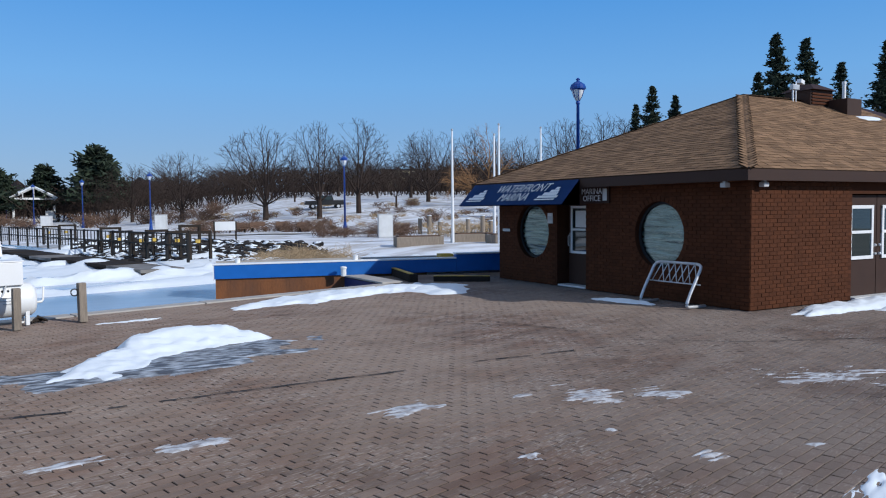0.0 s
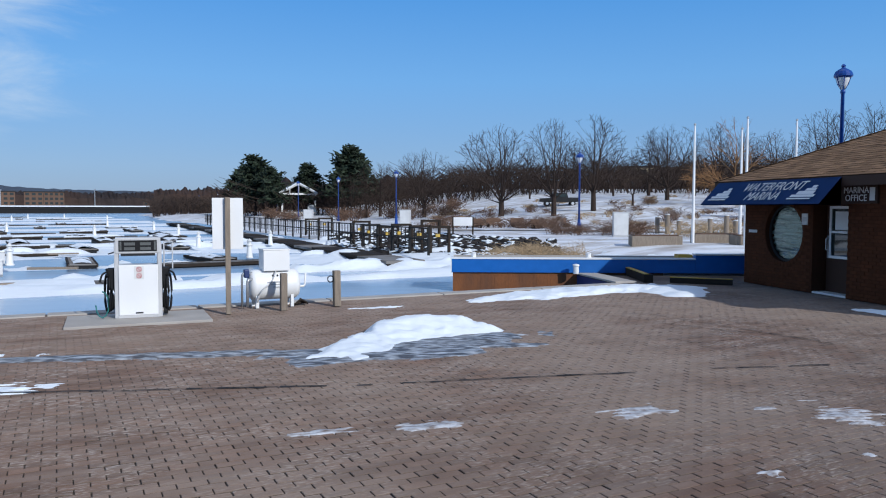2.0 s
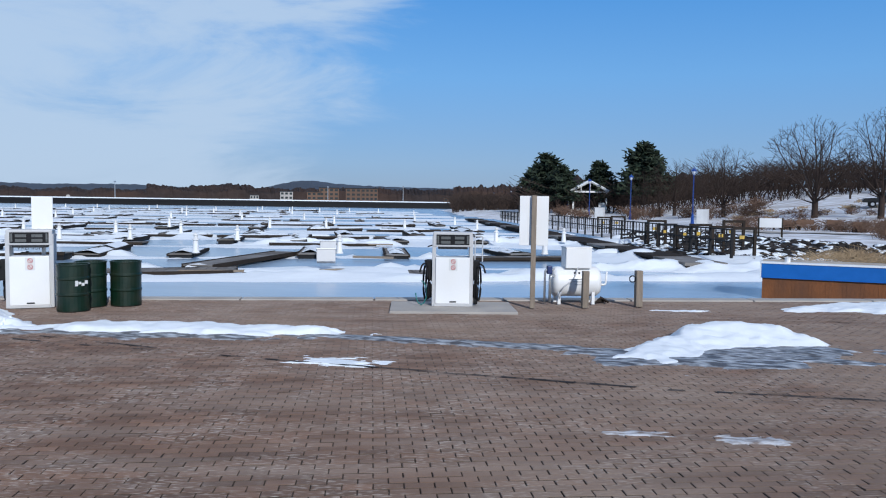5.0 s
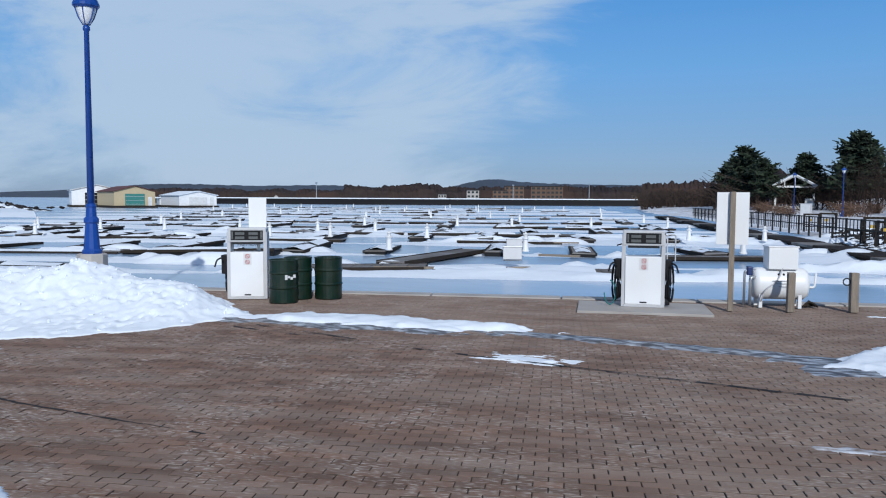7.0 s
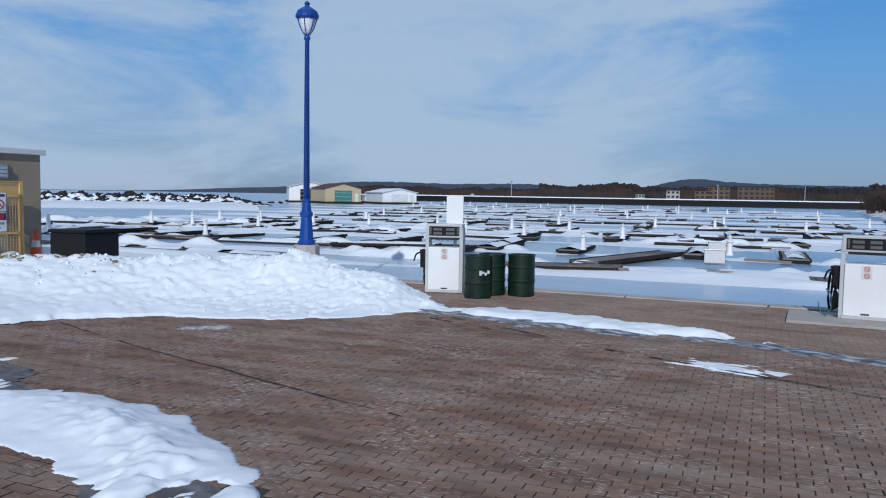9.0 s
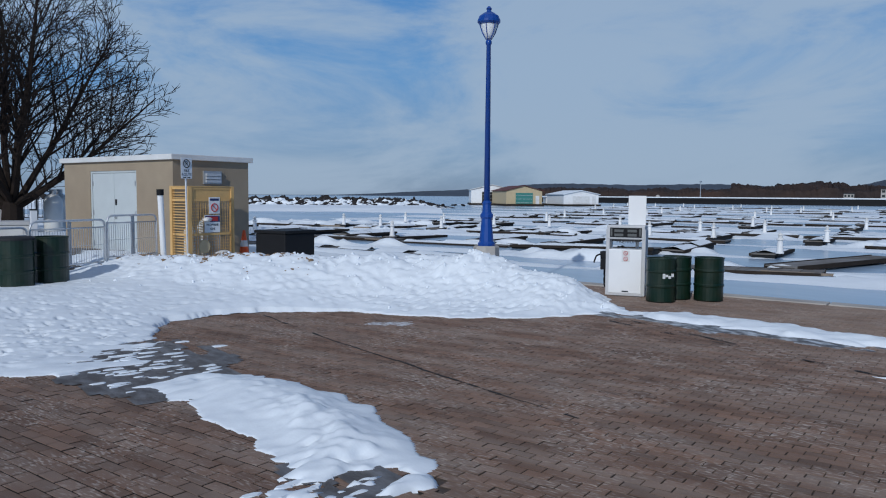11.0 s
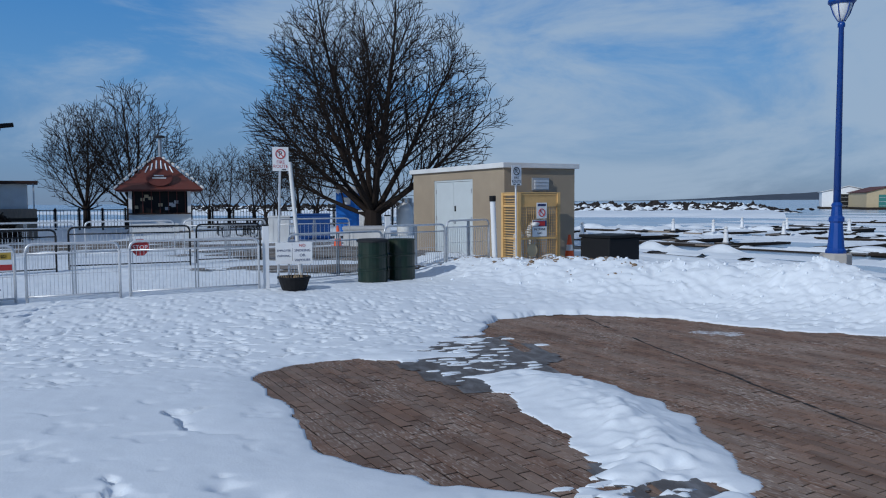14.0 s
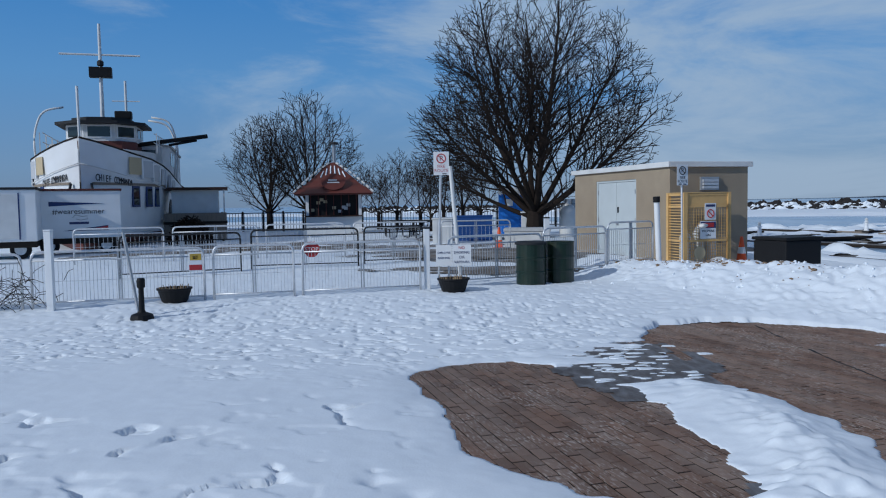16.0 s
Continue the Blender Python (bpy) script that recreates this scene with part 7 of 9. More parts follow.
for s in (1, -1):
    for k, ch in enumerate("CHIEF COMMANDA"):
        if ch != " ":
            kk = k if s > 0 else 13 - k
            words("letter", ch, 0.37, INK, boat, on_hull(0.40 + kk * 0.104, 2.87 - 0.014 * kk, s, 0.03) @ Matrix.Diagonal((0.56, 1, 1, 1)), 0.008)
    for bx in (2.05, 2.95, 3.95):
        w = part("cabin_window", boxed(-0.27, 0.27, -0.42, 0.42, -0.02, 0.03, bevel=0.01), NAVY, boat, "dark blue framed cabin window")
        w.matrix_basis = on_hull(bx, 2.17, s)
        part("pane", boxed(-0.19, 0.19, -0.33, 0.33, 0.031, 0.036), GLASS, w)
    # flat black plates on the plating stand for the shade inside open doorways
    for bx in (7.6, 9.4):
        w = part("doorway", boxed(-0.45, 0.45, -0.9, 0.9, 0.0, 0.03), BLACK, boat, "black plate painted as the shade inside an open doorway")
        w.matrix_basis = on_hull(bx, 1.7, s)
    for k, bx in enumerate((1.95, 2.75, 3.65, 4.75, 6.2, 8.0)):
        tops = float(np.interp(bx, [q[0] for q in ST], [q[3] for q in ST]))
        w = part("screen_panel", boxed(-0.40, 0.40, -0.34, 0.34, 0.0, 0.02), TAN_SIDING if k == 0 else PANEL_GREY, boat, "weathered screen panel")
        w.matrix_basis = on_hull(bx, tops - 0.46, s)
        w = part("stanchion", boxed(-0.05, 0.05, -0.44, 0.40, 0.0, 0.05), WHITE_PAINT, boat)
        w.matrix_basis = on_hull(bx + 0.42, tops - 0.52, s)
    bm = bmesh.new()
    tube(bm, [(0, 0.1, 0.0), (0, -0.1, 0.05), (0.1, -0.3, 0.06), (-0.1, -0.32, 0.06)], 0.05, 6)
    an = part("anchor", bm, CHARCOAL, boat, "stowed dark anchor")
    an.matrix_basis = on_hull(0.22, 2.55, s, 0.08)
# wheelhouse and upper deck
AC = [(-8.0, -2.3), (-8.0, 2.3), (-8.5, 2.6), (-17, 2.6), (-17, -2.6), (-8.5, -2.6)]
ac = part("after_cabin", prism(bmesh.new(), AC, 2.7, 4.62), OFF_WHITE, boat, "weathered white after cabin")
part("cabin_roof", prism(bmesh.new(), [(x * 1.0, y * 1.03) for x, y in AC], 4.622, 4.72), CONCRETE, boat, "grey cabin roof")
for s in (-1, 1):
    for k in range(4):
        part("pane", boxed(-10.2 - 1.6 * k, -9.0 - 1.6 * k, s * 2.61 - 0.012, s * 2.61 + 0.012, 3.75, 4.4), GLASS, ac)
    part("pane", boxed(-8.01, -7.985, s * 1.5 - 0.5, s * 1.5 + 0.5, 3.6, 4.45), GLASS, ac)
bm = prism(bmesh.new(), [(-4.6, 1.0), (-4.6, -1.0), (-7, -2.0), (-16, -2.3), (-16, 2.3), (-7, 2.0)], 2.7, 4.25)
part("deckhouse", bm, OFF_WHITE, boat, "white deckhouse")
bm = prism(bmesh.new(), [(-5.0, 0.9), (-5.0, -0.9), (-5.7, -1.4), (-8.4, -1.4), (-8.4, 1.4), (-5.7, 1.4)], 4.25, 4.62)
part("wheelhouse_base", bm, RED_BROWN, boat, "dark red wheelhouse base")
WH = [(-5.0, -0.62), (-5.0, 0.62), (-5.75, 1.42), (-7.6, 1.5), (-7.6, -1.5), (-5.75, -1.42)]
wh = part("wheelhouse", prism(bmesh.new(), WH, 4.62, 5.34), OFF_WHITE, boat, "white wheelhouse with a ring of windows")
for (ax, ay), (bx, by) in zip(WH, WH[1:] + WH[:1]):
    L = math.hypot(bx - ax, by - ay)
    n = 1 if L < 1.4 else 2
    for k in range(n):
        a = math.degrees(math.atan2(by - ay, bx - ax))
        m = pose(ax, ay, 0, 0, 0, a) @ Matrix.Translation((L * (k + 0.5) / n, 0, 5.03))
        wd = L / n * 0.36
        f = part("window_frame", boxed(-wd - 0.06, wd + 0.06, -0.03, 0.03, -0.28, 0.27), WHITE_PAINT, wh)
        f.matrix_basis = m
        g = part("pane", boxed(-wd, wd, -0.04, 0.04, -0.22, 0.21), GLASS, wh)
        g.matrix_basis = m
bm = prism(bmesh.new(), [(-4.5, 0.8), (-4.5, -0.8), (-5.5, -1.82), (-8.0, -1.88), (-8.0, 1.88), (-5.5, 1.82)], 5.34, 5.46)
part("wheelhouse_roof", bm, CHARCOAL, boat, "dark flat wheelhouse roof")
bm = prism(bmesh.new(), [(-5.1, 0.5), (-5.1, -0.5), (-5.8, -1.2), (-7.6, -1.25), (-7.6, 1.25), (-5.8, 1.2)], 5.462, 5.66)
part("roof_crown", bm, CHARCOAL, boat)
part("searchlight", boxed(-6.2, -5.7, 0.55, 1.25, 5.66, 6.0, bevel=0.05), BLACK, boat)
bm = bmesh.new()
cyl(bm, (-6.2, 0, 5.6), (-6.2, 0, 9.85), 0.09, 0.06, n=12)
mast = part("mast", bm, OFF_WHITE, boat, "tall white mast")
part("yard_arm", cyl(bmesh.new(), (-6.2, -1.65, 8.5), (-6.2, 1.65, 8.5), 0.045, n=8), OFF_WHITE, mast)
part("radar_box", boxed(-6.4, -6.0, -0.46, 0.46, 7.5, 7.95, bevel=0.02), BLACK, mast, "black box on the mast")
part("mast_light", lathe(bmesh.new(), [(0.1, 8.0), (0.14, 8.05), (0.14, 8.2), (0.08, 8.26)], 12, -6.2, 0), CHARCOAL, mast)
bm = bmesh.new()
cyl(bm, (-0.7, -0.05, 2.7), (-0.7, -0.08, 6.3), 0.05, n=8)
part("jack_staff", bm, OFF_WHITE, boat)
bm = bmesh.new()
cyl(bm, (-10.5, 0.5, 4.2), (-10.5, 0.5, 8.05), 0.06, n=8)
cyl(bm, (-10.5, -0.15, 7.05), (-10.5, 1.15, 7.05), 0.025, n=6)
part("aft_mast", bm, OFF_WHITE, boat)
for dx, sy_, dz in ((-6.4, -1, 6.2), (-9.5, 1, 6.0), (-11.2, 1, 6.35)):
    bm = bmesh.new()
    tube(bm, bend([(dx, sy_ * 2.7, 2.8), (dx, sy_ * 2.88, 4.9), (dx, sy_ * 2.5, dz - 0.15), (dx, sy_ * 1.6, dz)], 0.7, 6), 0.045, 8)
    part("davit", bm, OFF_WHITE, boat, "curved white boat davit", shade=True)
for s in (-1, 1):
    bm = bmesh.new()
    for z in (4.55, 4.95):
        tube(bm, [(-5.0, s * 2.2, z), (-9, s * 2.45, z), (-15, s * 2.5, z)], 0.02, 5)
    for k in range(9):
        x = -5.0 - 1.2 * k
        box(bm, x - 0.02, x + 0.02, s * 2.32 - 0.02, s * 2.32 + 0.02, 4.1, 4.96)
    part("railing", bm, OFF_WHITE, boat)
bm = bmesh.new()
tube(bm, [(-6.5, 1.3, 4.55), (-7.0, 2.7, 4.80), (-7.3, 4.4, 5.06)], 0.10, 8)
tube(bm, [(-6.9, 2.7, 4.60), (-7.3, 3.9, 4.86)], 0.07, 6)
part("boom", bm, BLACK, boat, "dark boom swung outboard", shade=True)
bm = bmesh.new()
for k in range(7):
    box(bm, -2.0 - k * 3.6, -1.6 - k * 3.6, -1.4, 1.4, -0.1, 0.12)
part("keel_block", bm, DARK_TIMBER, boat)
x, y = P(106.2, 36.5)
cab = base_at("ticket_cabin", x, y, ground_at(x, y), 104, "white ticket cabin with a dark flat roof beside the boat", "cabin")
part("cabin_wall", boxed(-1.05, 0.95, -0.8, 0.8, 0.9, 2.3, bevel=0.01), OFF_WHITE, cab)
part("roof", boxed(-1.3, 1.35, -1.1, 1.0, 2.3, 2.42, bevel=0.01), BROWN_PAINT, cab)
part("deck", boxed(-1.4, 1.3, -1.1, 1.0, 0.78, 0.9), DARK_TIMBER, cab)
part("skirt", boxed(-1.38, 1.28, -1.08, -1.04, 0.05, 1.28, bevel=0.006), WOOD_GREY, cab, "grey timber boarding round the deck")
for s in (-1.2, 1.1):
    for q_ in (-0.9, 0.8):
        part("leg", boxed(s - 0.06, s + 0.06, q_ - 0.06, q_ + 0.06, 0, 0.78), DARK_TIMBER, cab)
part("rail_post", boxed(1.15, 1.22, -1.0, -0.93, 0.9, 2.3), OFF_WHITE, cab)

def trailer(az, d, w, h, rz, label, printed):
    x, y = P(az, d)
    t = base_at("show_trailer", x, y, ground_at(x, y), rz, label, "trailer", "white trailers in front of the boat")
    part("body", boxed(-w / 2, w / 2, 0, 2.2, 0.55, 0.55 + h, bevel=0.03), WHITE_PAINT, t)
    part("roof_edge", boxed(-w / 2 - 0.04, w / 2 + 0.04, -0.04, 2.24, 0.55 + h + 0.002, 0.55 + h + 0.07, bevel=0.01), RED_BROWN if printed else CHARCOAL, t, "dark roof edging")
    part("chassis", boxed(-w / 2 + 0.05, w / 2 - 0.05, 0.05, 2.1, 0.36, 0.55), DARK_TIMBER, t)
    for s in (-1, 1):
        bm = bmesh.new()
        cyl(bm, (s * (w / 2 - 0.5), 0.15, 0.3), (s * (w / 2 - 0.5), 0.4, 0.3), 0.3, n=18)
        wheel = part("wheel", bm, BLACK, t)
        part("rim", cyl(bmesh.new(), (s * (w / 2 - 0.5), 0.14, 0.3), (s * (w / 2 - 0.5), 0.16, 0.3), 0.17, n=14), GALV, wheel)
    if printed:
        bm = prism(bmesh.new(), [(-0.85, 0.0), (0.85, 0.09), (-0.85, 0.16)], 0, 0.01)
        bm.transform(pose(0, -0.002, 0.55 + h - 0.52, 90, 0, 0))
        part("stripe", bm, NAVY, t, "tapering navy stripe")
        bm = prism(bmesh.new(), [(0.95, 0.0), (-0.45, 0.0), (0.95, 0.17)], 0, 0.01)
        bm.transform(pose(0, -0.002, 0.80, 90, 0, 0))
        part("stripe", bm, NAVY, t, "tapering navy stripe")
        bm = prism(bmesh.new(), [(0.95, 0.05), (0.25, 0.03), (0.95, 0.15)], 0, 0.01)
        bm.transform(pose(0, -0.013, 0.80, 90, 0, 0))
        part("stripe", bm, RED_INK, t, "tapering red stripe")
        words("lettering", "#wearesummer", 0.25, INK, t, pose(0.05, -0.008, 0.55 + h - 0.70, 90, 0, 0), 0.004)
        bm = bmesh.new()
        tube(bm, [(-0.15, -0.008, 1.24), (-0.05, -0.008, 1.34), (0.15, -0.008, 1.28), (0.3, -0.008, 1.3), (0.32, -0.008, 1.2), (0.1, -0.008, 1.16), (-0.05, -0.008, 1.2)], 0.012, 4)
        part("emblem", bm, GREY_METAL, t, "thin grey drawn emblem")
        part("emblem", boxed(-0.25, 0.35, -0.012, -0.002, 1.02, 1.10), BLUE_INK, t)
    else:
        part("door", boxed(w / 2 - 1.2, w / 2 - 0.5, -0.02, -0.002, 0.65, 0.4 + h), OFF_WHITE, t)
        part("door_trim", boxed(w / 2 - 1.24, w / 2 - 1.2, -0.025, -0.002, 0.62, 0.44 + h), NAVY, t)
        part("door_trim", boxed(w / 2 - 0.5, w / 2 - 0.46, -0.025, -0.002, 0.62, 0.44 + h), NAVY, t)


trailer(114.0, 28.5, 2.75, 1.60, 113, "white show trailer with a summer slogan, parked by the boat", True)
trailer(119.6, 27.0, 3.0, 1.62, 112, "plain white trailer with a side door, parked by the boat", False)
bm = bmesh.new()
x, y = P(106.7, 33.5)
for k in range(2600):
    q = Vector((rng.gauss(0, 1), rng.gauss(0, 1), rng.gauss(0, 1))).normalized() * rng.uniform(0.6, 1.0)
    a = Vector((q.x * 1.25, q.y * 0.85, abs(q.z) * 1.05 * (1 + 0.15 * math.sin(q.x * 7))))
    d = Vector((rng.uniform(-1, 1), rng.uniform(-1, 1), rng.uniform(-0.5, 0.6))).normalized() * rng.uniform(0.08, 0.26)
    tube(bm, [a, a + d * 0.6 + Vector((0, 0, rng.uniform(-0.03, 0.03))), a + d], rng.uniform(0.012, 0.036), 3)
bp_ = mesh_ob("brush_pile", bm, BARK)
bp_.location = (x, y, ground_at(x, y))
tagged(bp_, "heap of cut dark brushwood in the yard", "brush pile", kind="stuff")
bm = bmesh.new()
x, y = -12.75, -7.3
for k in range(140):
    a = Vector((rng.gauss(0, 0.12), rng.gauss(0, 0.55), rng.uniform(0, 0.5)))
    d = Vector((rng.uniform(-.4, .4), rng.uniform(-1, 1), rng.uniform(-0.6, 0.6))).normalized() * rng.uniform(0.2, 0.5)
    tube(bm, [a, a + d * 0.5 + Vector((0, 0, 0.06)), a + d], 0.006, 3)
vine = mesh_ob("dead_vine", bm, BARK)
vine.location = (x, y, ground_at(x, y))
tagged(vine, "dead vine tangled in the barrier", "vine", kind="stuff")

# bare and trodden ground showing through the yard's snow
GRAVEL = surf("trodden_gravel", (0.13, 0.11, 0.09), 0.95, var=0.35, scale=3, fine=30, bump=0.5, tint=(0.6, 0.62, 0.65), tint_amount=0.3, tint_scale=1.6)
for k, (az, d, rx, ry, rot) in enumerate(((80.2, 17.3, 1.3, 0.35, 75), (82.6, 17.0, 1.1, 0.3, 80), (85.2, 17.6, 1.4, 0.3, 85), (83.5, 20, 1.6, 0.5, 70), (81.0, 21.5, 2.0, 0.6, 80), (84.5, 24, 2.4, 0.6, 95), (78.6, 19.5, 1.4, 0.45, 60), (90, 27, 3.0, 0.5, 95), (94, 31, 4.0, 0.6, 100), (99, 30, 4.0, 0.5, 110), (87, 22, 1.8, 0.35, 85), (104, 27, 3, 0.4, 115))):
    x, y = P(az, d)
    o = patch("bare_ground", x, y, rx * 1.5, ry * 1.5, rot, 0.02, 400 + k, GRAVEL, "trodden gravel showing through the yard's snow", 0.9, "ground", 0.5)
    o.location.z = ground_at(x, y) + 0.03

# ---- trees ----
def limb(V, F, pts, r0, r1, n):
    """Adds a tapered branch along pts to the lists of vertices and faces."""
    base = len(V)
    k = len(pts)
    for i, p in enumerate(pts):
        d = (pts[min(i + 1, k - 1)] - pts[max(i - 1, 0)]).normalized()
        a = d.cross(Vector((0.31, 0.17, 0.93)))
        if a.length < 0.05:
            a = d.cross(Vector((0, 1, 0)))
        a.normalize()
        b = d.cross(a)
        r = r0 + (r1 - r0) * i / (k - 1)
        for j in range(n):
            t = 6.28318 * j / n
            V.append(tuple(p + (a * math.cos(t) + b * math.sin(t)) * r))
    for i in range(k - 1):
        for j in range(n):
            F.append((base + i * n + j, base + i * n + (j + 1) % n, base + (i + 1) * n + (j + 1) % n, base + (i + 1) * n + j))


def grow(rg, V, F, TV, TF, p, d, L, r, level, deep, up, kids, wob):
    n = 4 if level else 5
    pts, dirs = [p], []
    for i in range(n):
        d = (d + Vector((rg.gauss(0, wob), rg.gauss(0, wob), rg.gauss(0, wob * 0.7) + up))).normalized()
        p = p + d * (L / n)
        pts.append(p)
        dirs.append(d)
    tip = r * (0.45 if level < deep else 0.3)
    big = level < 2
    limb(V if big else TV, F if big else TF, pts, r, tip, 7 if level == 0 else (5 if level == 1 else 3))
    if level >= deep:
        return
    for k in range(kids[level]):
        t = rg.uniform(0.22, 1.0) if k else 1.0
        i = min(n - 1, int(t * n))
        q = pts[i] + (pts[i + 1] - pts[i]) * (t * n - i if t < 1 else 1.0)
        side_ = dirs[i].cross(Vector((rg.uniform(-1, 1), rg.uniform(-1, 1), rg.uniform(-1, 1)))).normalized()
        ang = radians(rg.uniform(18, 48)) if k else radians(rg.uniform(4, 18))
        nd = (dirs[i] * math.cos(ang) + side_ * math.sin(ang)).normalized()
        grow(rg, V, F, TV, TF, q, nd, L * rg.uniform(0.45, 0.72) * (1 - 0.25 * t), r * (0.62 - 0.25 * t) if k else tip, level + 1, deep, up, kids, wob)


def bare_tree(seed, height, spread, stems, deep, kids, trunk_r, label, bark=None, name="bare_tree", fork=0.12, up=0.05, wob=0.10, category="tree", group=""):
    rg = random.Random(seed)
    V, F, TV, TF = [], [], [], []
    base = height * fork
    limb(V, F, [Vector((0, 0, -0.3)), Vector((0.02, 0, base * 0.4)), Vector((0.03, 0.02, base))], trunk_r * 1.25, trunk_r * 0.9, 9)
    for k in range(stems):
        a = 6.28318 * (k + rg.uniform(-0.25, 0.25)) / stems
        tilt = radians(rg.uniform(0.25, 1.0) * spread) if k else radians(6)
        d = Vector((math.cos(a) * math.sin(tilt), math.sin(a) * math.sin(tilt), math.cos(tilt)))
        L = (height - base) * (1.05 - 0.35 * tilt / radians(max(spread, 1))) * rg.uniform(0.62, 0.8)
        grow(rg, V, F, TV, TF, Vector((0.03, 0.02, base * rg.uniform(0.75, 1.0))), d, L, trunk_r * rg.uniform(0.26, 0.42), 1, deep, up, kids, wob)
    e = base_at(name, 0, 0, 0, 0, label, category, group)
    raw("trunk", V, F, bark or BARK, e)
    raw("crown", TV, TF, bark or BARK, e)
    return e


def limb_tree(seed, profile, fork, trunk_r, stems, gap, deep, tip_r, label, bark=None, name="bare_tree", group="", steep=0.05, thin=0.45):
    """A bare tree: straight limbs from a low fork out to the crown's outline (height, radius), each with upswept side branches and twigs."""
    rg = random.Random(seed)
    hs, rs = [p[0] for p in profile], [p[1] for p in profile]
    V, F, TV, TF = [], [], [], []
    ph = [rg.uniform(0, 6.28) for k in range(4)]

    def fits(q):
        a = math.atan2(q.y, q.x)
        f = 1 + 0.10 * math.sin(3 * a + ph[0] + q.z * 0.5) + 0.07 * math.sin(5 * a + ph[1] - q.z * 0.9)
        if not hs[0] < q.z < hs[-1]:
            return False
        i = next(j for j in range(1, len(hs)) if q.z <= hs[j])
        return math.hypot(q.x, q.y) < (rs[i - 1] + (rs[i] - rs[i - 1]) * (q.z - hs[i - 1]) / (hs[i] - hs[i - 1])) * f

    def branch(p, d, L, r, level):
        while L > gap * 0.6 and not fits(p + d * L * 0.94 + Vector((0, 0, steep * L))):
            L *= 0.86
        n = max(2, min(9, int(L / (0.6 if level < 2 else 0.4))))
        tip = max(tip_r * 0.55, r * 0.16)
        pts, dirs = [p], []
        for i in range(n):
            wob = 0.045 if level < 2 else 0.085
            d = (d + Vector((rg.gauss(0, wob), rg.gauss(0, wob), rg.gauss(steep, wob)))).normalized()
            p = p + d * (L / n)
            pts.append(p)
            dirs.append(d)
        thick = r > 0.045
        limb(V if thick else TV, F if thick else TF, pts, r, tip, 7 if r > 0.09 else (5 if r > 0.03 else 3))
        if level >= deep or L < gap:
            return
        m = max(2, int(L / (gap * (1.0, 0.95, 0.8, 0.7)[min(level, 3)])))
        turn_ = rg.uniform(0, 6.28)
        for k in range(m):
            if level and rg.random() < thin and fits(pts[0] * 0.5 + pts[-1] * 0.5 + Vector((pts[-1].x, pts[-1].y, 0)) * 0.9):
                continue                                                      # fewer twigs in the shaded heart of the crown
            t = 0.24 + 0.76 * (k + rg.uniform(0.2, 0.8)) / m
            i = min(n - 1, int(t * n))
            q = pts[i] + (pts[i + 1] - pts[i]) * min(1.0, t * n - i)
            dd = dirs[i]
            e1 = dd.cross(Vector((0.2, 0.3, 0.9))).normalized()
            e2 = dd.cross(e1)
            turn_ += 2.4 + rg.uniform(-0.5, 0.5)
            ang = radians(rg.uniform(28, 52))
            nd = dd * math.cos(ang) + (e1 * math.cos(turn_) + e2 * math.sin(turn_)) * math.sin(ang)
            if nd.z < -0.25:
                nd.z *= 0.3
            rr = r + (tip - r) * t
            branch(q, nd.normalized(), max(gap * 1.15, L * rg.uniform(0.34, 0.56) * (1.2 - 0.65 * t)), max(tip_r, min(rr * 0.5, r * 0.36)), level + 1)

    limb(V, F, [Vector((0, 0, -0.3)), Vector((0, 0, 0.1)), Vector((0.02, 0, fork * 0.5)), Vector((0.02, 0.02, fork))], trunk_r * 1.25, trunk_r * 0.95, 10)
    for k in range(stems):
        a = 2.4 * k + rg.uniform(-0.3, 0.3)
        tilt = radians(4 + 76 * (k / max(1, stems - 1)) ** 0.7)
        d = Vector((math.cos(a) * math.sin(tilt), math.sin(a) * math.sin(tilt), math.cos(tilt)))
        branch(Vector((0.02, 0.02, fork * rg.uniform(0.72, 1.0))), d, hs[-1] * 1.15, trunk_r * (0.42 - 0.12 * k / stems), 0)
    e = base_at(name, 0, 0, 0, 0, label, "tree", group)
    raw("trunk", V, F, bark or BARK, e)
    raw("crown", TV, TF, bark or BARK, e)
    return e


def put(tree, x, y, z, rz=0, s=1.0):
    o = copy_thing(tree, Matrix.Translation((x, y, z)) @ Matrix.Rotation(radians(rz), 4, "Z"))
    o.scale = (s, s, s)
    return o


def place(tree, az, d, z, rz=0, s=1.0):
    x, y = P(az, d)
    tree.matrix_basis = Matrix.Translation((x, y, z)) @ Matrix.Rotation(radians(rz), 4, "Z") @ Matrix.Diagonal((s, s, s, 1))
    return tree


big = limb_tree(11, [(1.7, 2.0), (2.4, 4.0), (3.2, 5.2), (4.4, 5.7), (5.6, 5.8), (6.8, 5.0), (8.0, 4.3), (9.2, 3.8), (10.1, 2.4), (10.8, 0.5)], 1.3, 0.36, 15, 0.29, 3, 0.0135, "large spreading bare ash tree behind the shed", thin=0.6)
place(big, 81.4, 32.5, 0.25, 40)
yardA = limb_tree(23, [(1.5, 1.0), (2.6, 2.6), (4.2, 3.3), (5.6, 3.2), (6.8, 2.4), (7.7, 1.2), (8.1, 0.2)], 1.7, 0.20, 12, 0.27, 3, 0.0145, "bare young tree beside the kiosk", group="bare yard trees", steep=0.07)
place(yardA, 98.4, 48, 0.3, 0, 1.1)
put(yardA, *P(101.2, 50), 0.3, 130, 0.95)
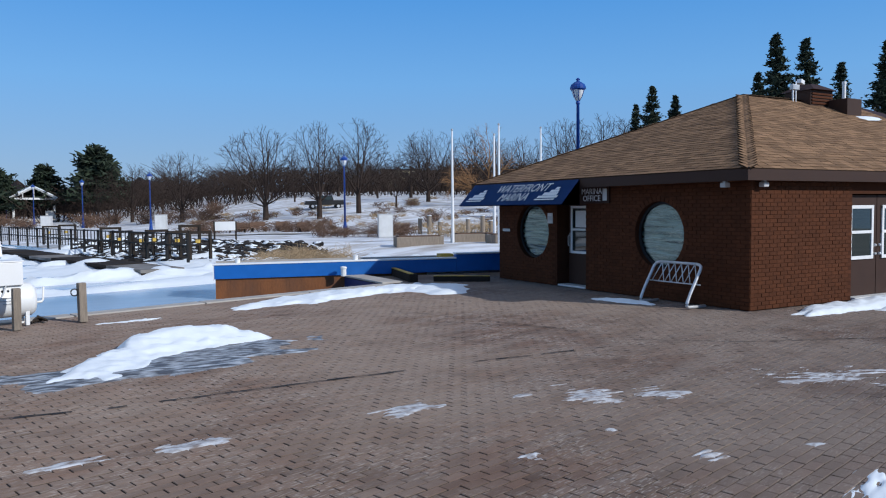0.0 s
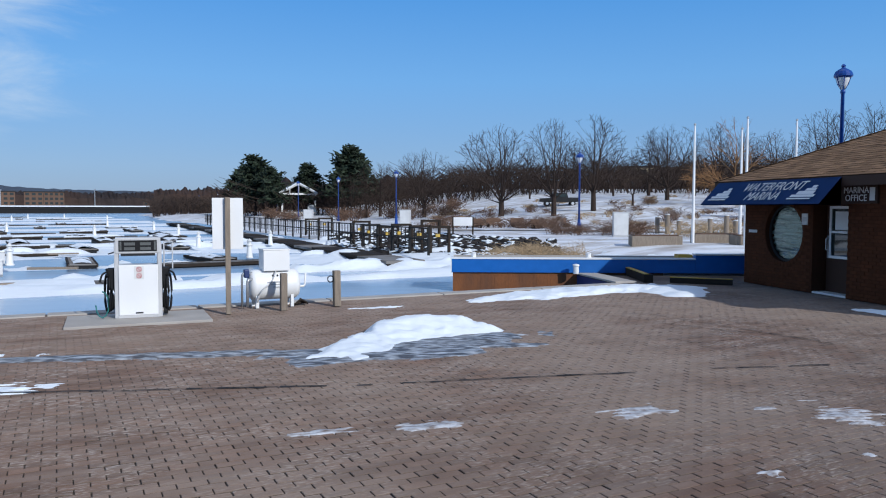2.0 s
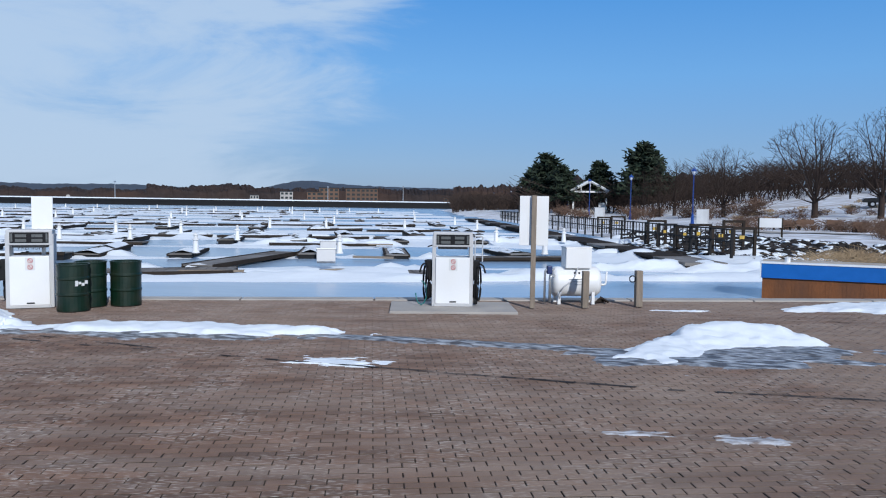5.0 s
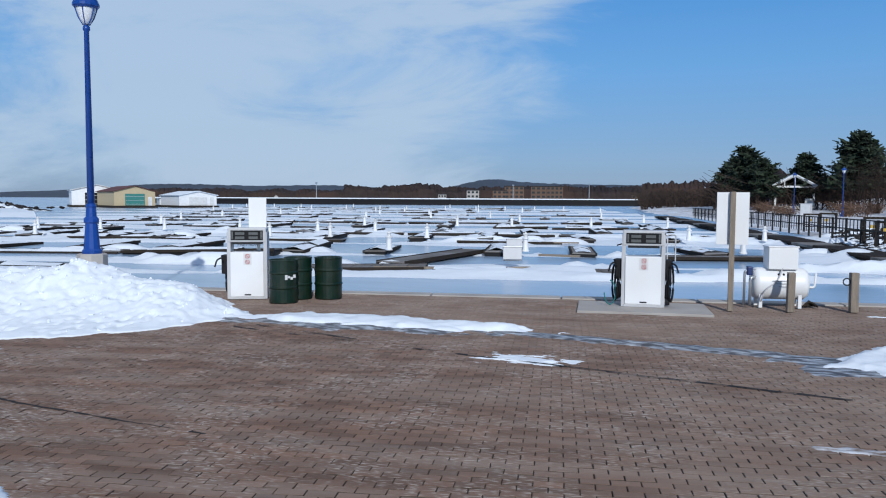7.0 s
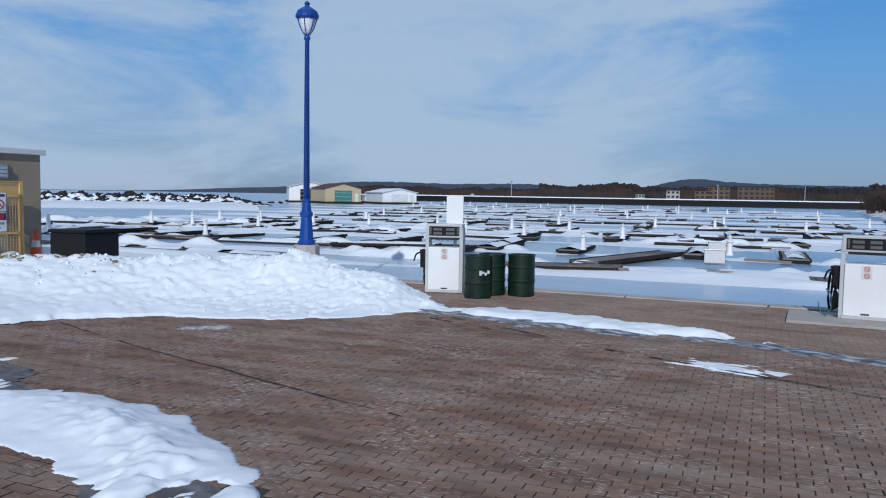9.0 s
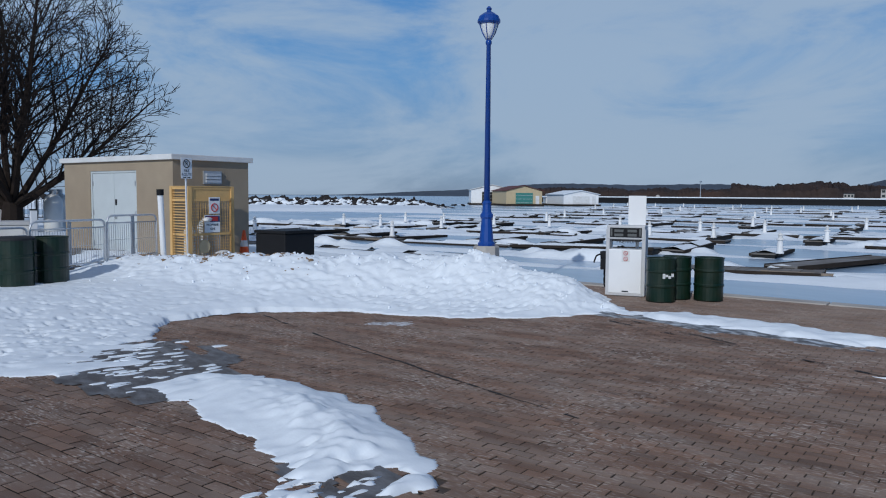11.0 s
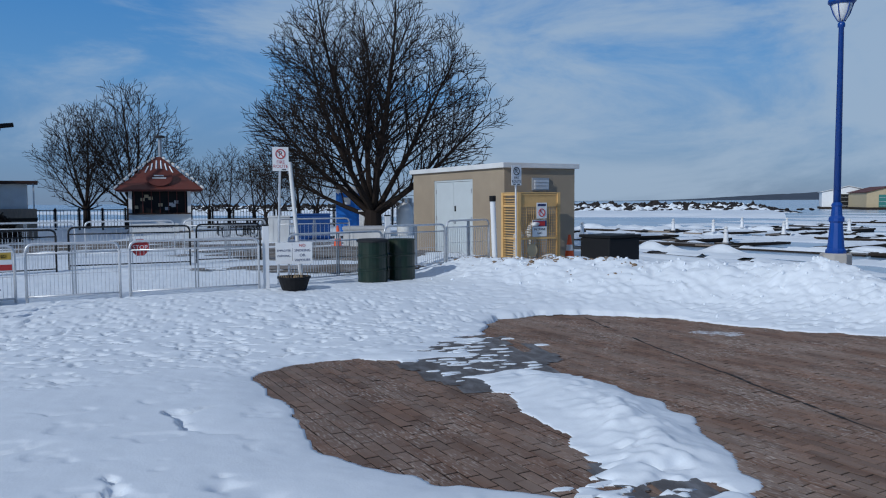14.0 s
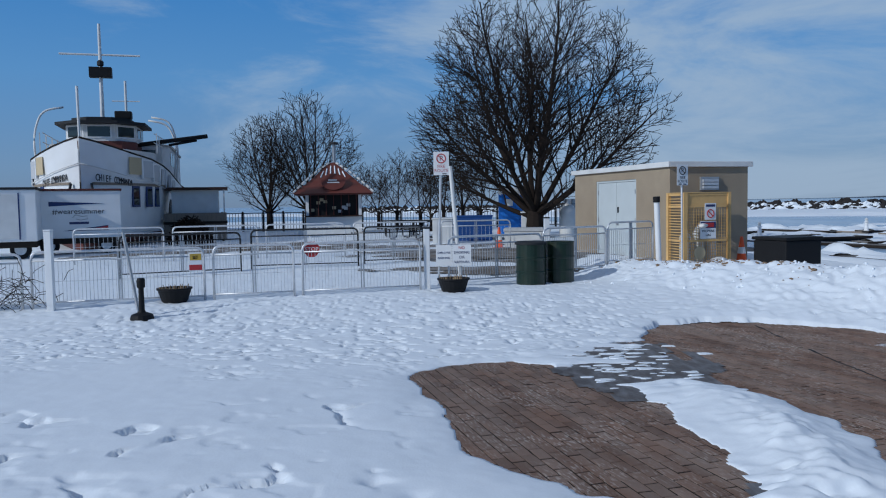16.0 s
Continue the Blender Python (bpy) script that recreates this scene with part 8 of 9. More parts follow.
small = limb_tree(31, [(1.2, 0.5), (2.2, 1.5), (3.4, 1.9), (4.5, 1.4), (5.3, 0.2)], 1.3, 0.11, 9, 0.25, 3, 0.012, "small bare tree by the lake front", group="bare trees by the lake front", steep=0.07)
place(small, 85.5, 44, 0.3)
for az, d, rz, s in ((88.3, 44, 70, 1.0), (90.0, 46, 200, 0.92), (91.8, 45, 20, 0.95), (93.2, 47, 110, 0.9), (86.8, 46, 300, 1.08), (94.6, 52, 45, 0.85), (89.2, 42, 160, 0.85)):
    put(small, *P(az, d), 0.3, rz, s)


def far_ground(az, d):
    x, y = P(az, d)
    return x, y, float(bank_z(np.array([[x]]), np.array([[y]]))[0, 0]) - 0.1


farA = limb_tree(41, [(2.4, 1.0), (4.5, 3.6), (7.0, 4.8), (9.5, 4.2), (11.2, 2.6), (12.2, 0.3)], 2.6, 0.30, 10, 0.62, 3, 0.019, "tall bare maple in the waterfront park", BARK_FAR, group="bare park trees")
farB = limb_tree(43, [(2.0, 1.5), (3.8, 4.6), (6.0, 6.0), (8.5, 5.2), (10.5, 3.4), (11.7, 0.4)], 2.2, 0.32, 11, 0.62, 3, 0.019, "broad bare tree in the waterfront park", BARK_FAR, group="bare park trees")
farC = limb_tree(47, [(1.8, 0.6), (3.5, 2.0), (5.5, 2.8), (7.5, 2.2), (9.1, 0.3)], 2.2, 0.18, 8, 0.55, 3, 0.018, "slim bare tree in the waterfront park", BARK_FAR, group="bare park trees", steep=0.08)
for k, (az, d, s, t) in enumerate(((-16.3, 95, 1.0, farB), (-20.2, 92, 0.97, farA), (-23.1, 95, 0.98, farA), (-25.9, 100, 0.72, farC), (-28.3, 108, 0.9, farB), (-31.8, 112, 0.86, farA), (-10.5, 105, 0.82, farB),
                                   (-27.0, 120, 0.8, farA), (-30.2, 118, 0.78, farC), (-33.4, 120, 0.8, farA), (-35.5, 125, 0.85, farB), (-38.5, 105, 0.95, farA), (-41.2, 90, 1.0, farB), (-42.8, 95, 0.9, farA), (-37.2, 130, 0.9, farC),
                                   (-12.5, 125, 0.7, farC), (-14.2, 130, 0.75, farC), (-18.4, 120, 0.75, farC), (-7.2, 120, 0.75, farB), (-6.2, 118, 0.7, farC), (-5.0, 122, 0.6, farA), (-9.2, 128, 0.75, farC), (-24.5, 118, 0.8, farC),
                                   (-57.5, 60, 0.9, farC), (-58.8, 62, 1.0, farC), (-21.6, 130, 0.75, farB), (-2.6, 135, 0.6, farC), (2.8, 150, 0.6, farC))):
    x, y, z = far_ground(az, d)
    if k in (0, 1, 3):
        t.matrix_basis = Matrix.Translation((x, y, z)) @ Matrix.Diagonal((s, s, s, 1))
    else:
        put(t, x, y, z, k * 67, s)
willow = bare_tree(53, 9.0, 75, 9, 4, [0, 8, 6, 5], 0.3, "weeping willow with tawny hanging twigs", WILLOW, fork=0.2, up=-0.06, name="willow", category="tree")
x, y, z = far_ground(-32.6, 100)
willow.matrix_basis = Matrix.Translation((x, y, z)) @ Matrix.Diagonal((1.05, 1.05, 1.05, 1))


def conifer(seed, height, width, n, bottom, label, group, shape=1.0, name="spruce"):
    """A tapering trunk with whorls of drooping boughs, each a spray of small needle clumps."""
    rg = random.Random(seed)
    V, F, NV, NF = [], [], [], []
    limb(V, F, [Vector((0, 0, -0.3)), Vector((0, 0, height * 0.5)), Vector((0, 0, height * 0.97))], height * 0.018, 0.02, 7)
    for k in range(n):
        t = rg.random() ** 0.85
        h = bottom + (height - bottom) * t
        reach = width / 2 * ((1 - t) ** shape * 0.95 + 0.05) * (rg.uniform(0.55, 1.1) if shape > 0.8 else rg.uniform(0.3, 1.15))
        a = rg.uniform(0, 6.28318)
        d = Vector((math.cos(a), math.sin(a), rg.uniform(-0.25, 0.25) + 0.15 * (1 - shape)))
        p0 = Vector((0, 0, h))
        limb(V, F, [p0, p0 + d * reach * 0.5, p0 + d * reach + Vector((0, 0, 0.1))], 0.05, 0.012, 3)
        for j in range(9):
            c = p0 + d * reach * (0.25 + 0.78 * (j / 8)) + Vector((rg.gauss(0, 0.13), rg.gauss(0, 0.13), rg.gauss(0, 0.1))) * (width / 3.5) * (0.3 + 0.7 * (1 - t) if shape > 0.8 else 1.0)
            s = rg.uniform(0.10, 0.22) * width / 3.5 * (0.28 + 0.5 * (1 - t) if shape > 0.8 else 1.0)
            for q_ in range(3):
                b = len(NV)
                o = Vector((rg.uniform(-1, 1), rg.uniform(-1, 1), rg.uniform(-0.4, 0.6))).normalized() * s * 2.0
                w = o.cross(Vector((rg.uniform(-1, 1), rg.uniform(-1, 1), rg.uniform(-1, 1)))).normalized() * s * 0.55
                NV.extend([tuple(c - w), tuple(c + w), tuple(c + o + w * 0.3), tuple(c + o - w * 0.3)])
                NF.append((b, b + 1, b + 2, b + 3))
    e = base_at(name, 0, 0, 0, 0, label, "conifer", group)
    raw("trunk", V, F, BARK, e)
    raw("crown", NV, NF, NEEDLES, e)
    return e


spruce = conifer(61, 17, 8.6, 330, 1.5, "tall dark spruce behind the office", "spruces behind the office")
for k, (az, d, s) in enumerate(((-52.9, 74, 0.99), (-54.7, 76, 0.97), (-56.8, 80, 0.86), (-59.4, 76, 0.92), (-44.7, 80, 0.80), (-46.3, 86, 0.76), (-43.6, 88, 0.72), (-51.8, 80, 0.84), (-60.8, 78, 1.0))):
    x, y, z = far_ground(az, d)
    if k == 0:
        spruce.matrix_basis = Matrix.Translation((x, y, z)) @ Matrix.Diagonal((s, s, s, 1))
    else:
        put(spruce, x, y, z, 50 * k, s)
pine = conifer(67, 11.0, 8.4, 120, 3.0, "broad dark pine at the water's edge of the park", "pines in the park", 0.30, "pine")
for k, (az, d, s) in enumerate(((-4.75, 130, 1.02), (-1.8, 135, 0.78), (1.9, 138, 0.92), (0.7, 132, 0.72), (-5.7, 140, 0.9), (3.1, 150, 0.72), (2.6, 160, 0.85))):
    x, y, z = far_ground(az, d)
    if k == 0:
        pine.matrix_basis = Matrix.Translation((x, y, z)) @ Matrix.Diagonal((s, s, s, 1))
    else:
        put(pine, x, y, z, 50 * k, s)


def thicket(az0, az1, d0, d1, n, h0, h1, mt, label, seed, category="brushwood"):
    """A stand of thin bare stems, too many to count."""
    rg = random.Random(seed)
    V, F = [], []
    clump = [(rg.uniform(az0, az1), rg.uniform(d0, d1)) for k in range(max(6, n // 24))]
    loose = 0.30 if h1 > 2.5 else 0.45
    for k in range(n):
        az, d = rg.uniform(az0, az1), rg.uniform(d0, d1)
        if h1 <= 2.5:
            az, d = rg.choice(clump)
            az, d = az + rg.gauss(0, 22 / d), d + rg.gauss(0, 0.6)
        x, y, z = far_ground(az, d)
        h = rg.uniform(h0, h1) * (0.75 + 0.5 * float(vnoise(np.array([az * 0.9]), np.array([d * 0.05]), seed)[0] + 0.5))
        w = (0.012 if h1 > 2.5 else 0.007) * d * 0.055
        p = Vector((x, y, z))
        limb(V, F, [p, p + Vector((rg.gauss(0, loose * 0.8) * h, rg.gauss(0, loose * 0.8) * h, h * 0.55)), p + Vector((rg.gauss(0, loose * 2) * h, rg.gauss(0, loose * 2) * h, h))], w, w * 0.35, 3)
        for j in range(3):
            q = p + Vector((0, 0, h * rg.uniform(0.3, 0.8)))
            limb(V, F, [q, q + Vector((rg.gauss(0, .3) * h, rg.gauss(0, .3) * h, h * rg.uniform(0.1, 0.4)))], w * 0.6, w * 0.25, 3)
    ob = raw("thicket", V, F, mt)
    return tagged(ob, label, category, kind="stuff")


thicket(-44, 4, 130, 180, 2600, 3.2, 6.0, BARK_FAR, "bare grey-brown woodland behind the park", 71, "woods")
thicket(-14, 3, 98, 125, 700, 0.7, 1.9, BRUSH, "dense brown brushwood along the park path", 73)
thicket(-36, -12, 76, 84, 170, 0.5, 1.6, BRUSH, "brown shrubs scattered over the snowy park", 74)
thicket(-27, -20, 54, 62, 520, 0.4, 1.1, BRUSH, "rust-brown shrubs beside the lamp", 79)
thicket(-21.5, -16.5, 32.5, 38, 1300, 0.35, 0.85, REED, "tawny dry reeds along the rocky bank", 75, "reeds")
thicket(-44, -26, 52, 66, 420, 0.4, 1.0, REED, "dry grass tufts in the snow", 76, "grass")
thicket(-46, -11, 68, 118, 2200, 0.2, 0.55, REED, "tufts of dead grass through the park's snow", 85, "grass")
thicket(-40, -10, 70, 112, 900, 0.3, 0.8, BRUSH, "brown weeds through the park's snow", 86, "weeds")
thicket(-21, -11, 66, 76, 520, 0.4, 1.2, BRUSH, "rust-brown shrubs under the park trees", 83)
thicket(4, 9, 180, 330, 900, 2.2, 4.8, BARK_FAR, "bare trees along the far curve of the shore", 77, "woods")

# ploughed park path
V, F = [], []
for k in range(60):
    az = -36 + k * 0.5
    for d in (60.5 + 0.25 * (k - 30) * 0.2, 63.5 + 0.25 * (k - 30) * 0.2):
        x, y, z = far_ground(az, d)
        V.append((x, y, z + 0.17))
for k in range(59):
    F.append((2 * k, 2 * k + 1, 2 * k + 3, 2 * k + 2))
tagged(raw("park_path", V, F, CONCRETE, None, True), "grey ploughed path through the snowy park", "path", kind="structure")

# ---- east bank: boulders, boardwalk, rails, park furniture ----
rg = random.Random(81)
shapes, snow_shapes = [], []
for k in range(6):
    bm = bmesh.new()
    bmesh.ops.create_icosphere(bm, subdivisions=2, radius=0.5)
    for v in bm.verts:
        c = v.co.copy()
        v.co = Vector((c.x * 1.15, c.y * 0.9, c.z * 0.7)) * (1 + 0.45 * noise.noise(c * 2.4 + Vector((k * 7.0, 0, 0))))
    me = bpy.data.meshes.new("boulder")
    bm.to_mesh(me)
    bm.free()
    me.materials.append(ROCK)
    shapes.append(me)
    cap_me = me.copy()
    cap_me.materials.clear()
    cap_me.materials.append(SNOW)
    snow_shapes.append(cap_me)
JV, JF, WV, WF = [], [], [], []
made = 0
for k in range(3200):
    az = rg.uniform(-20.5, -3.5)
    y = rg.uniform(33, 58)
    x = -math.tan(radians(az)) * y
    depth_in = float(inside(np.array([[x]]), np.array([[y]]), SHORE)[0, 0])
    if not -0.6 < depth_in < 7.0 or (az < -18 and rg.random() < 0.6):
        continue
    z = float(bank_z(np.array([[x]]), np.array([[y]]))[0, 0])
    s = rg.uniform(0.28, 0.75)
    m = Matrix.Translation((x, y, z + 0.08)) @ Matrix.Rotation(rg.uniform(0, 6.28), 4, "Z") @ Matrix.Rotation(rg.uniform(-0.5, 0.5), 4, "X") @ Matrix.Diagonal((s, s, s * 0.9, 1))
    if made < 280 and y < 44:
        ob = new("boulder", shapes[k % 6])
        ob.matrix_basis = m
        tagged(ob, "dark grey riprap boulder with snow in the gaps", "boulder", "riprap boulders")
        made += 1
        if k % 5 < 2:
            sp = new("snow_cap", snow_shapes[k % 6])
            sp.parent = ob
            sp.matrix_basis = Matrix.Translation((rg.uniform(-0.1, 0.1), 0.1, 0.2)) @ Matrix.Diagonal((0.78, 0.78, 0.42, 1))
    else:
        b = len(JV)
        JV += [tuple(m @ v.co) for v in shapes[k % 6].vertices]
        JF += [[b + i for i in p.vertices] for p in shapes[k % 6].polygons]
        if k % 3 == 0:
            b, up = len(WV), m @ Matrix.Translation((0.1, -0.1, 0.22)) @ Matrix.Diagonal((0.75, 0.8, 0.4, 1))
            WV += [tuple(up @ v.co) for v in shapes[k % 6].vertices]
            WF += [[b + i for i in p.vertices] for p in shapes[k % 6].polygons]
tagged(raw("riprap_snow", WV, WF, SNOW), "snow caught between the riprap boulders", "snow", kind="stuff")
tagged(raw("riprap", JV, JF, ROCK), "dark riprap boulders farther along the bank", "boulders", kind="stuff")
boardwalk = base_at("boardwalk", 4.9, 29.5, -0.18, 14.3, "grey plank boardwalk along the rocky bank", "boardwalk")
for k in range(22):
    part("deck_section", boxed(-0.9, 0.75, k * 3.4, k * 3.4 + 3.34, -0.12 + 0.02 * (k % 3), 0.0 + 0.02 * (k % 3)), DARK_TIMBER if k % 3 else DOCK_WOOD, boardwalk)
    part("beam", boxed(-0.85, -0.7, k * 3.4, k * 3.4 + 3.34, -0.4, -0.13), DARK_TIMBER, boardwalk)
railing = base_at("boardwalk_railing", 6.5, 33.5, -0.05, 14.3, "black steel railing along the boardwalk", "railing")
for k in range(30):
    part("post", boxed(-0.05, 0.05, k * 2.1 - 0.05, k * 2.1 + 0.05, -0.2, 1.05), BLACK, railing)
    bm = bmesh.new()
    for z in (0.5, 1.0):
        box(bm, -0.025, 0.025, k * 2.1, k * 2.1 + 2.1, z - 0.03, z + 0.03)
    for j in range(3):
        box(bm, -0.02, 0.02, k * 2.1 + 0.52 * (j + 1) - 0.02, k * 2.1 + 0.52 * (j + 1) + 0.02, 0.1, 1.0)
    part("rail", bm, BLACK, railing)
for az, d, h in ((-6.6, 43, 1.15), (-5.9, 45, 1.3), (-10.4, 38.5, 1.2), (-11.1, 40, 1.45), (-11.8, 37, 1.2), (-3.2, 58, 1.3), (-2.2, 60, 1.2), (-8.0, 41, 1.1), (-8.9, 39.5, 1.25)):
    x, y, z = far_ground(az, d)
    p = base_at("boardwalk_gate", x, y, max(z, -0.2), 14, "dark gate frame with a yellow panel on the boardwalk", "gate", "boardwalk gates")
    for s in (-0.5, 0.5):
        part("post", boxed(s - 0.06, s + 0.06, -0.06, 0.06, -0.1, h), DARK_TIMBER, p)
    part("top_rail", boxed(-0.56, 0.56, -0.05, 0.05, h - 0.12, h + 0.002), DARK_TIMBER, p)
    part("panel", boxed(-0.22, 0.0, -0.03, 0.03, h * 0.55, h * 0.68), YELLOW, p, "yellow warning panel")
    for z2 in (0.25, 0.55):
        part("bar", boxed(-0.45, 0.45, -0.02, 0.02, z2, z2 + 0.06), BLACK, p)
x, y, z = far_ground(-13.5, 47)
wbs = base_at("park_sign", x, y, z, -10, "white park notice board on two dark posts", "sign")
for s in (-0.85, 0.85):
    part("post", boxed(s * 0.72 - 0.05, s * 0.72 + 0.05, -0.05, 0.05, -0.2, 1.4), DARK_TIMBER, wbs)
part("board", boxed(-0.58, 0.58, -0.07, -0.052, 0.85, 1.38, bevel=0.005), WHITE_PAINT, wbs)
for az, d, w, h in ((-25.1, 52, 1.0, 1.75), (-9.1, 80, 1.1, 1.7), (-1.9, 96, 1.1, 1.7)):
    x, y, z = far_ground(az, d)
    c = base_at("utility_cabinet", x, y, z, -20, "pale grey electrical cabinet in the park", "utility cabinet", "utility cabinets")
    part("body", boxed(-w / 2, w / 2, -0.35, 0.35, 0.1, h, bevel=0.02), PANEL_GREY, c)
    part("door", boxed(-w / 2 + 0.05, w / 2 - 0.05, -0.37, -0.352, 0.2, h - 0.1), OFF_WHITE, c)
    part("plinth", boxed(-w / 2 - 0.1, w / 2 + 0.1, -0.45, 0.45, -0.3, 0.098), CONCRETE, c)
for az, d, top in ((-30.18, 43, 6.35), (-33.3, 43.5, 6.1), (-33.66, 41.5, 6.45), (-36.75, 46, 6.7)):
    x, y, z = far_ground(az, d)
    f = base_at("flagpole", x, y, z, 0, "bare white flagpole with a small finial", "flagpole", "white flagpoles")
    part("pole", lathe(bmesh.new(), [(0.09, 0), (0.085, 1.0), (0.045, top - z - 0.1), (0.0, top - z - 0.08)], 10), WHITE_PAINT, f)
    part("finial", lathe(bmesh.new(), [(0.0, top - z - 0.1), (0.07, top - z - 0.04), (0.07, top - z), (0.0, top - z + 0.06)], 10), GREY_METAL, f)
for az, d in ((-27.6, 41.5), (-34.5, 42.5), (-31.8, 44)):
    x, y, z = far_ground(az, d)
    pl = base_at("stone_planter", x, y, z, -15, "low brown stone planter in the snow", "planter", "stone planters")
    part("wall", boxed(-1.3, 1.3, -0.5, 0.5, -0.2, 0.55, bevel=0.03), WOOD_GREY, pl)
    part("soil", boxed(-1.15, 1.15, -0.38, 0.38, 0.552, 0.6), BRUSH, pl)
for k, (az, d) in enumerate(((-29.2, 56), (-31.3, 55), (-32.4, 56), (-33.0, 57), (-27.7, 58), (-28.4, 57.5))):
    x, y, z = far_ground(az, d)
    p = base_at("mooring_pile", x, y, z, 0, "weathered timber pile in the park", "pile", "timber piles")
    part("pile", cyl(bmesh.new(), (0, 0, -0.2), (0, 0, 1.1 + 0.2 * (k % 3)), 0.16, n=12), WOOD_GREY, p)
    part("top", cyl(bmesh.new(), (0, 0, 1.102 + 0.2 * (k % 3)), (0, 0, 1.15 + 0.2 * (k % 3)), 0.17, n=12), SNOW, p)
for k, (az, d) in enumerate(((-14.3, 70), (-15.8, 72), (-17.6, 73), (-19.0, 70), (-21.2, 72))):
    x, y, z = far_ground(az, d)
    b = base_at("park_bench", x, y, z, 15 * k, "brown timber park bench in the snow", "bench", "park benches")
    part("seat", boxed(-0.8, 0.8, -0.22, 0.22, 0.42, 0.48), BRUSH, b)
    part("backrest", boxed(-0.8, 0.8, 0.2, 0.25, 0.55, 0.95), BRUSH, b)
    for s in (-0.65, 0.65):
        part("leg", boxed(s - 0.04, s + 0.04, -0.2, 0.24, 0, 0.42), DARK_TIMBER, b)

# white-framed bandstand
x, y, z = far_ground(-1.0, 135)
z += 0.35
gz = base_at("bandstand", x, y, z, 8, "open white-framed bandstand with a gabled roof", "bandstand")
for sx_ in (-2.8, 2.8):
    for sy_ in (-2.5, 2.5):
        part("column", boxed(sx_ - 0.14, sx_ + 0.14, sy_ - 0.14, sy_ + 0.14, 0, 3.2), OFF_WHITE, gz)
for sy_ in (-2.6, 2.6):
    part("tie_beam", boxed(-3.0, 3.0, sy_ - 0.12, sy_ + 0.12, 3.2, 3.5), OFF_WHITE, gz)
    for s in (-1, 1):
        bm = bmesh.new()
        tube(bm, [(s * 3.2, sy_, 3.4), (0, sy_, 5.1)], 0.16, 4)
        part("rafter", bm, OFF_WHITE, gz)
    bm = bmesh.new()
    tube(bm, [(0, sy_, 3.5), (0, sy_, 5.0)], 0.09, 4)
    tube(bm, [(-1.5, sy_, 3.5), (-1.5, sy_, 4.2)], 0.08, 4)
    tube(bm, [(1.5, sy_, 3.5), (1.5, sy_, 4.2)], 0.08, 4)
    part("strut", bm, OFF_WHITE, gz)
for s in (-1, 1):
    part("roof", boxed(0 if s > 0 else -3.7, 3.7 if s > 0 else 0, -2.8, 2.8, 0, 0.14, m=pose(0, 0, 5.22, 0, s * 27.5, 0)), SNOW, gz, "snow-covered roof slope")
part("floor", boxed(-3.3, 3.3, -3, 3, -0.2, 0.3), CONCRETE, gz)
part("side_wall", boxed(1.6, 2.7, -2.3, -2.1, 0.3, 1.5), OFF_WHITE, gz)

# pickup truck, park shelter, distant flats
x, y, z = far_ground(-20.6, 104)
tr = base_at("pickup_truck", x, y, z + 0.05, 165, "dark pickup truck parked in the park", "truck")
bm = prism(bmesh.new(), [(-2.6, 0.55), (2.6, 0.55), (2.7, 0.8), (2.6, 1.05), (1.2, 1.12), (0.5, 1.75), (-0.9, 1.78), (-1.1, 1.15), (-2.6, 1.15)], -0.9, 0.9)
bm.transform(pose(0, 0, 0, 90, 0, 0))
part("body", bm, CHARCOAL, tr)
part("window", boxed(-0.85, 0.75, -0.92, 0.92, 1.2, 1.65), GLASS, tr)
for wx in (-1.7, 1.7):
    for s in (-1, 1):
        wheel = part("wheel", cyl(bmesh.new(), (wx, s * 0.75, 0.36), (wx, s * 0.97, 0.36), 0.38, n=18), BLACK, tr)
        part("rim", cyl(bmesh.new(), (wx, s * 0.95, 0.36), (wx, s * 0.985, 0.36), 0.2, n=14), GALV, wheel)
for s in (-0.6, 0.6):
    part("headlight", boxed(2.6, 2.72, s - 0.18, s + 0.18, 0.78, 0.95), OFF_WHITE, tr)

def flats(az, d, w, dp, floors, bays, mt, label, rz, z):
    x, y = P(az, d)
    b = base_at("apartment_building", x, y, z, rz, label, "building", "distant apartment buildings")
    h = floors * 3.0
    wall = part("wall", boxed(-w / 2, w / 2, 0, dp, -2, h), mt, b)
    part("roof", boxed(-w / 2 - 0.5, w / 2 + 0.5, -0.5, dp + 0.5, h, h + 0.5), CHARCOAL, b)
    for f in range(floors):
        for k in range(bays):
            cx = -w / 2 + w * (k + 0.5) / bays
            win = part("window", boxed(cx - w / bays * 0.3, cx + w / bays * 0.3, -0.15, 0.02, f * 3 + 0.9, f * 3 + 2.4), CHARCOAL, b)
            part("pane", boxed(cx - w / bays * 0.24, cx + w / bays * 0.24, -0.18, -0.151, f * 3 + 1.0, f * 3 + 2.3), GLASS, win)


flats(-30.2, 260, 24, 14, 4, 8, CONCRETE, "pale four-storey block of flats beyond the park", -30, 2.5)
flats(-26.2, 240, 12, 10, 4, 4, TAN_SIDING, "tan block of flats behind bare trees", -26, 2)
for k, (az, w, fl, mt) in enumerate(((21.3, 9, 2, CONCRETE), (19.3, 10, 2, BRUSH), (18.2, 14, 3, BRUSH), (16.4, 11, 3, BRUSH), (15.2, 12, 3, BRUSH), (23.6, 6, 1, CONCRETE), (9.0, 12, 1, BRUSH))):
    flats(az, 560, w, 12, fl, max(3, w // 3), mt, "brown brick lakeside flats on the far shore", az, 2.0)

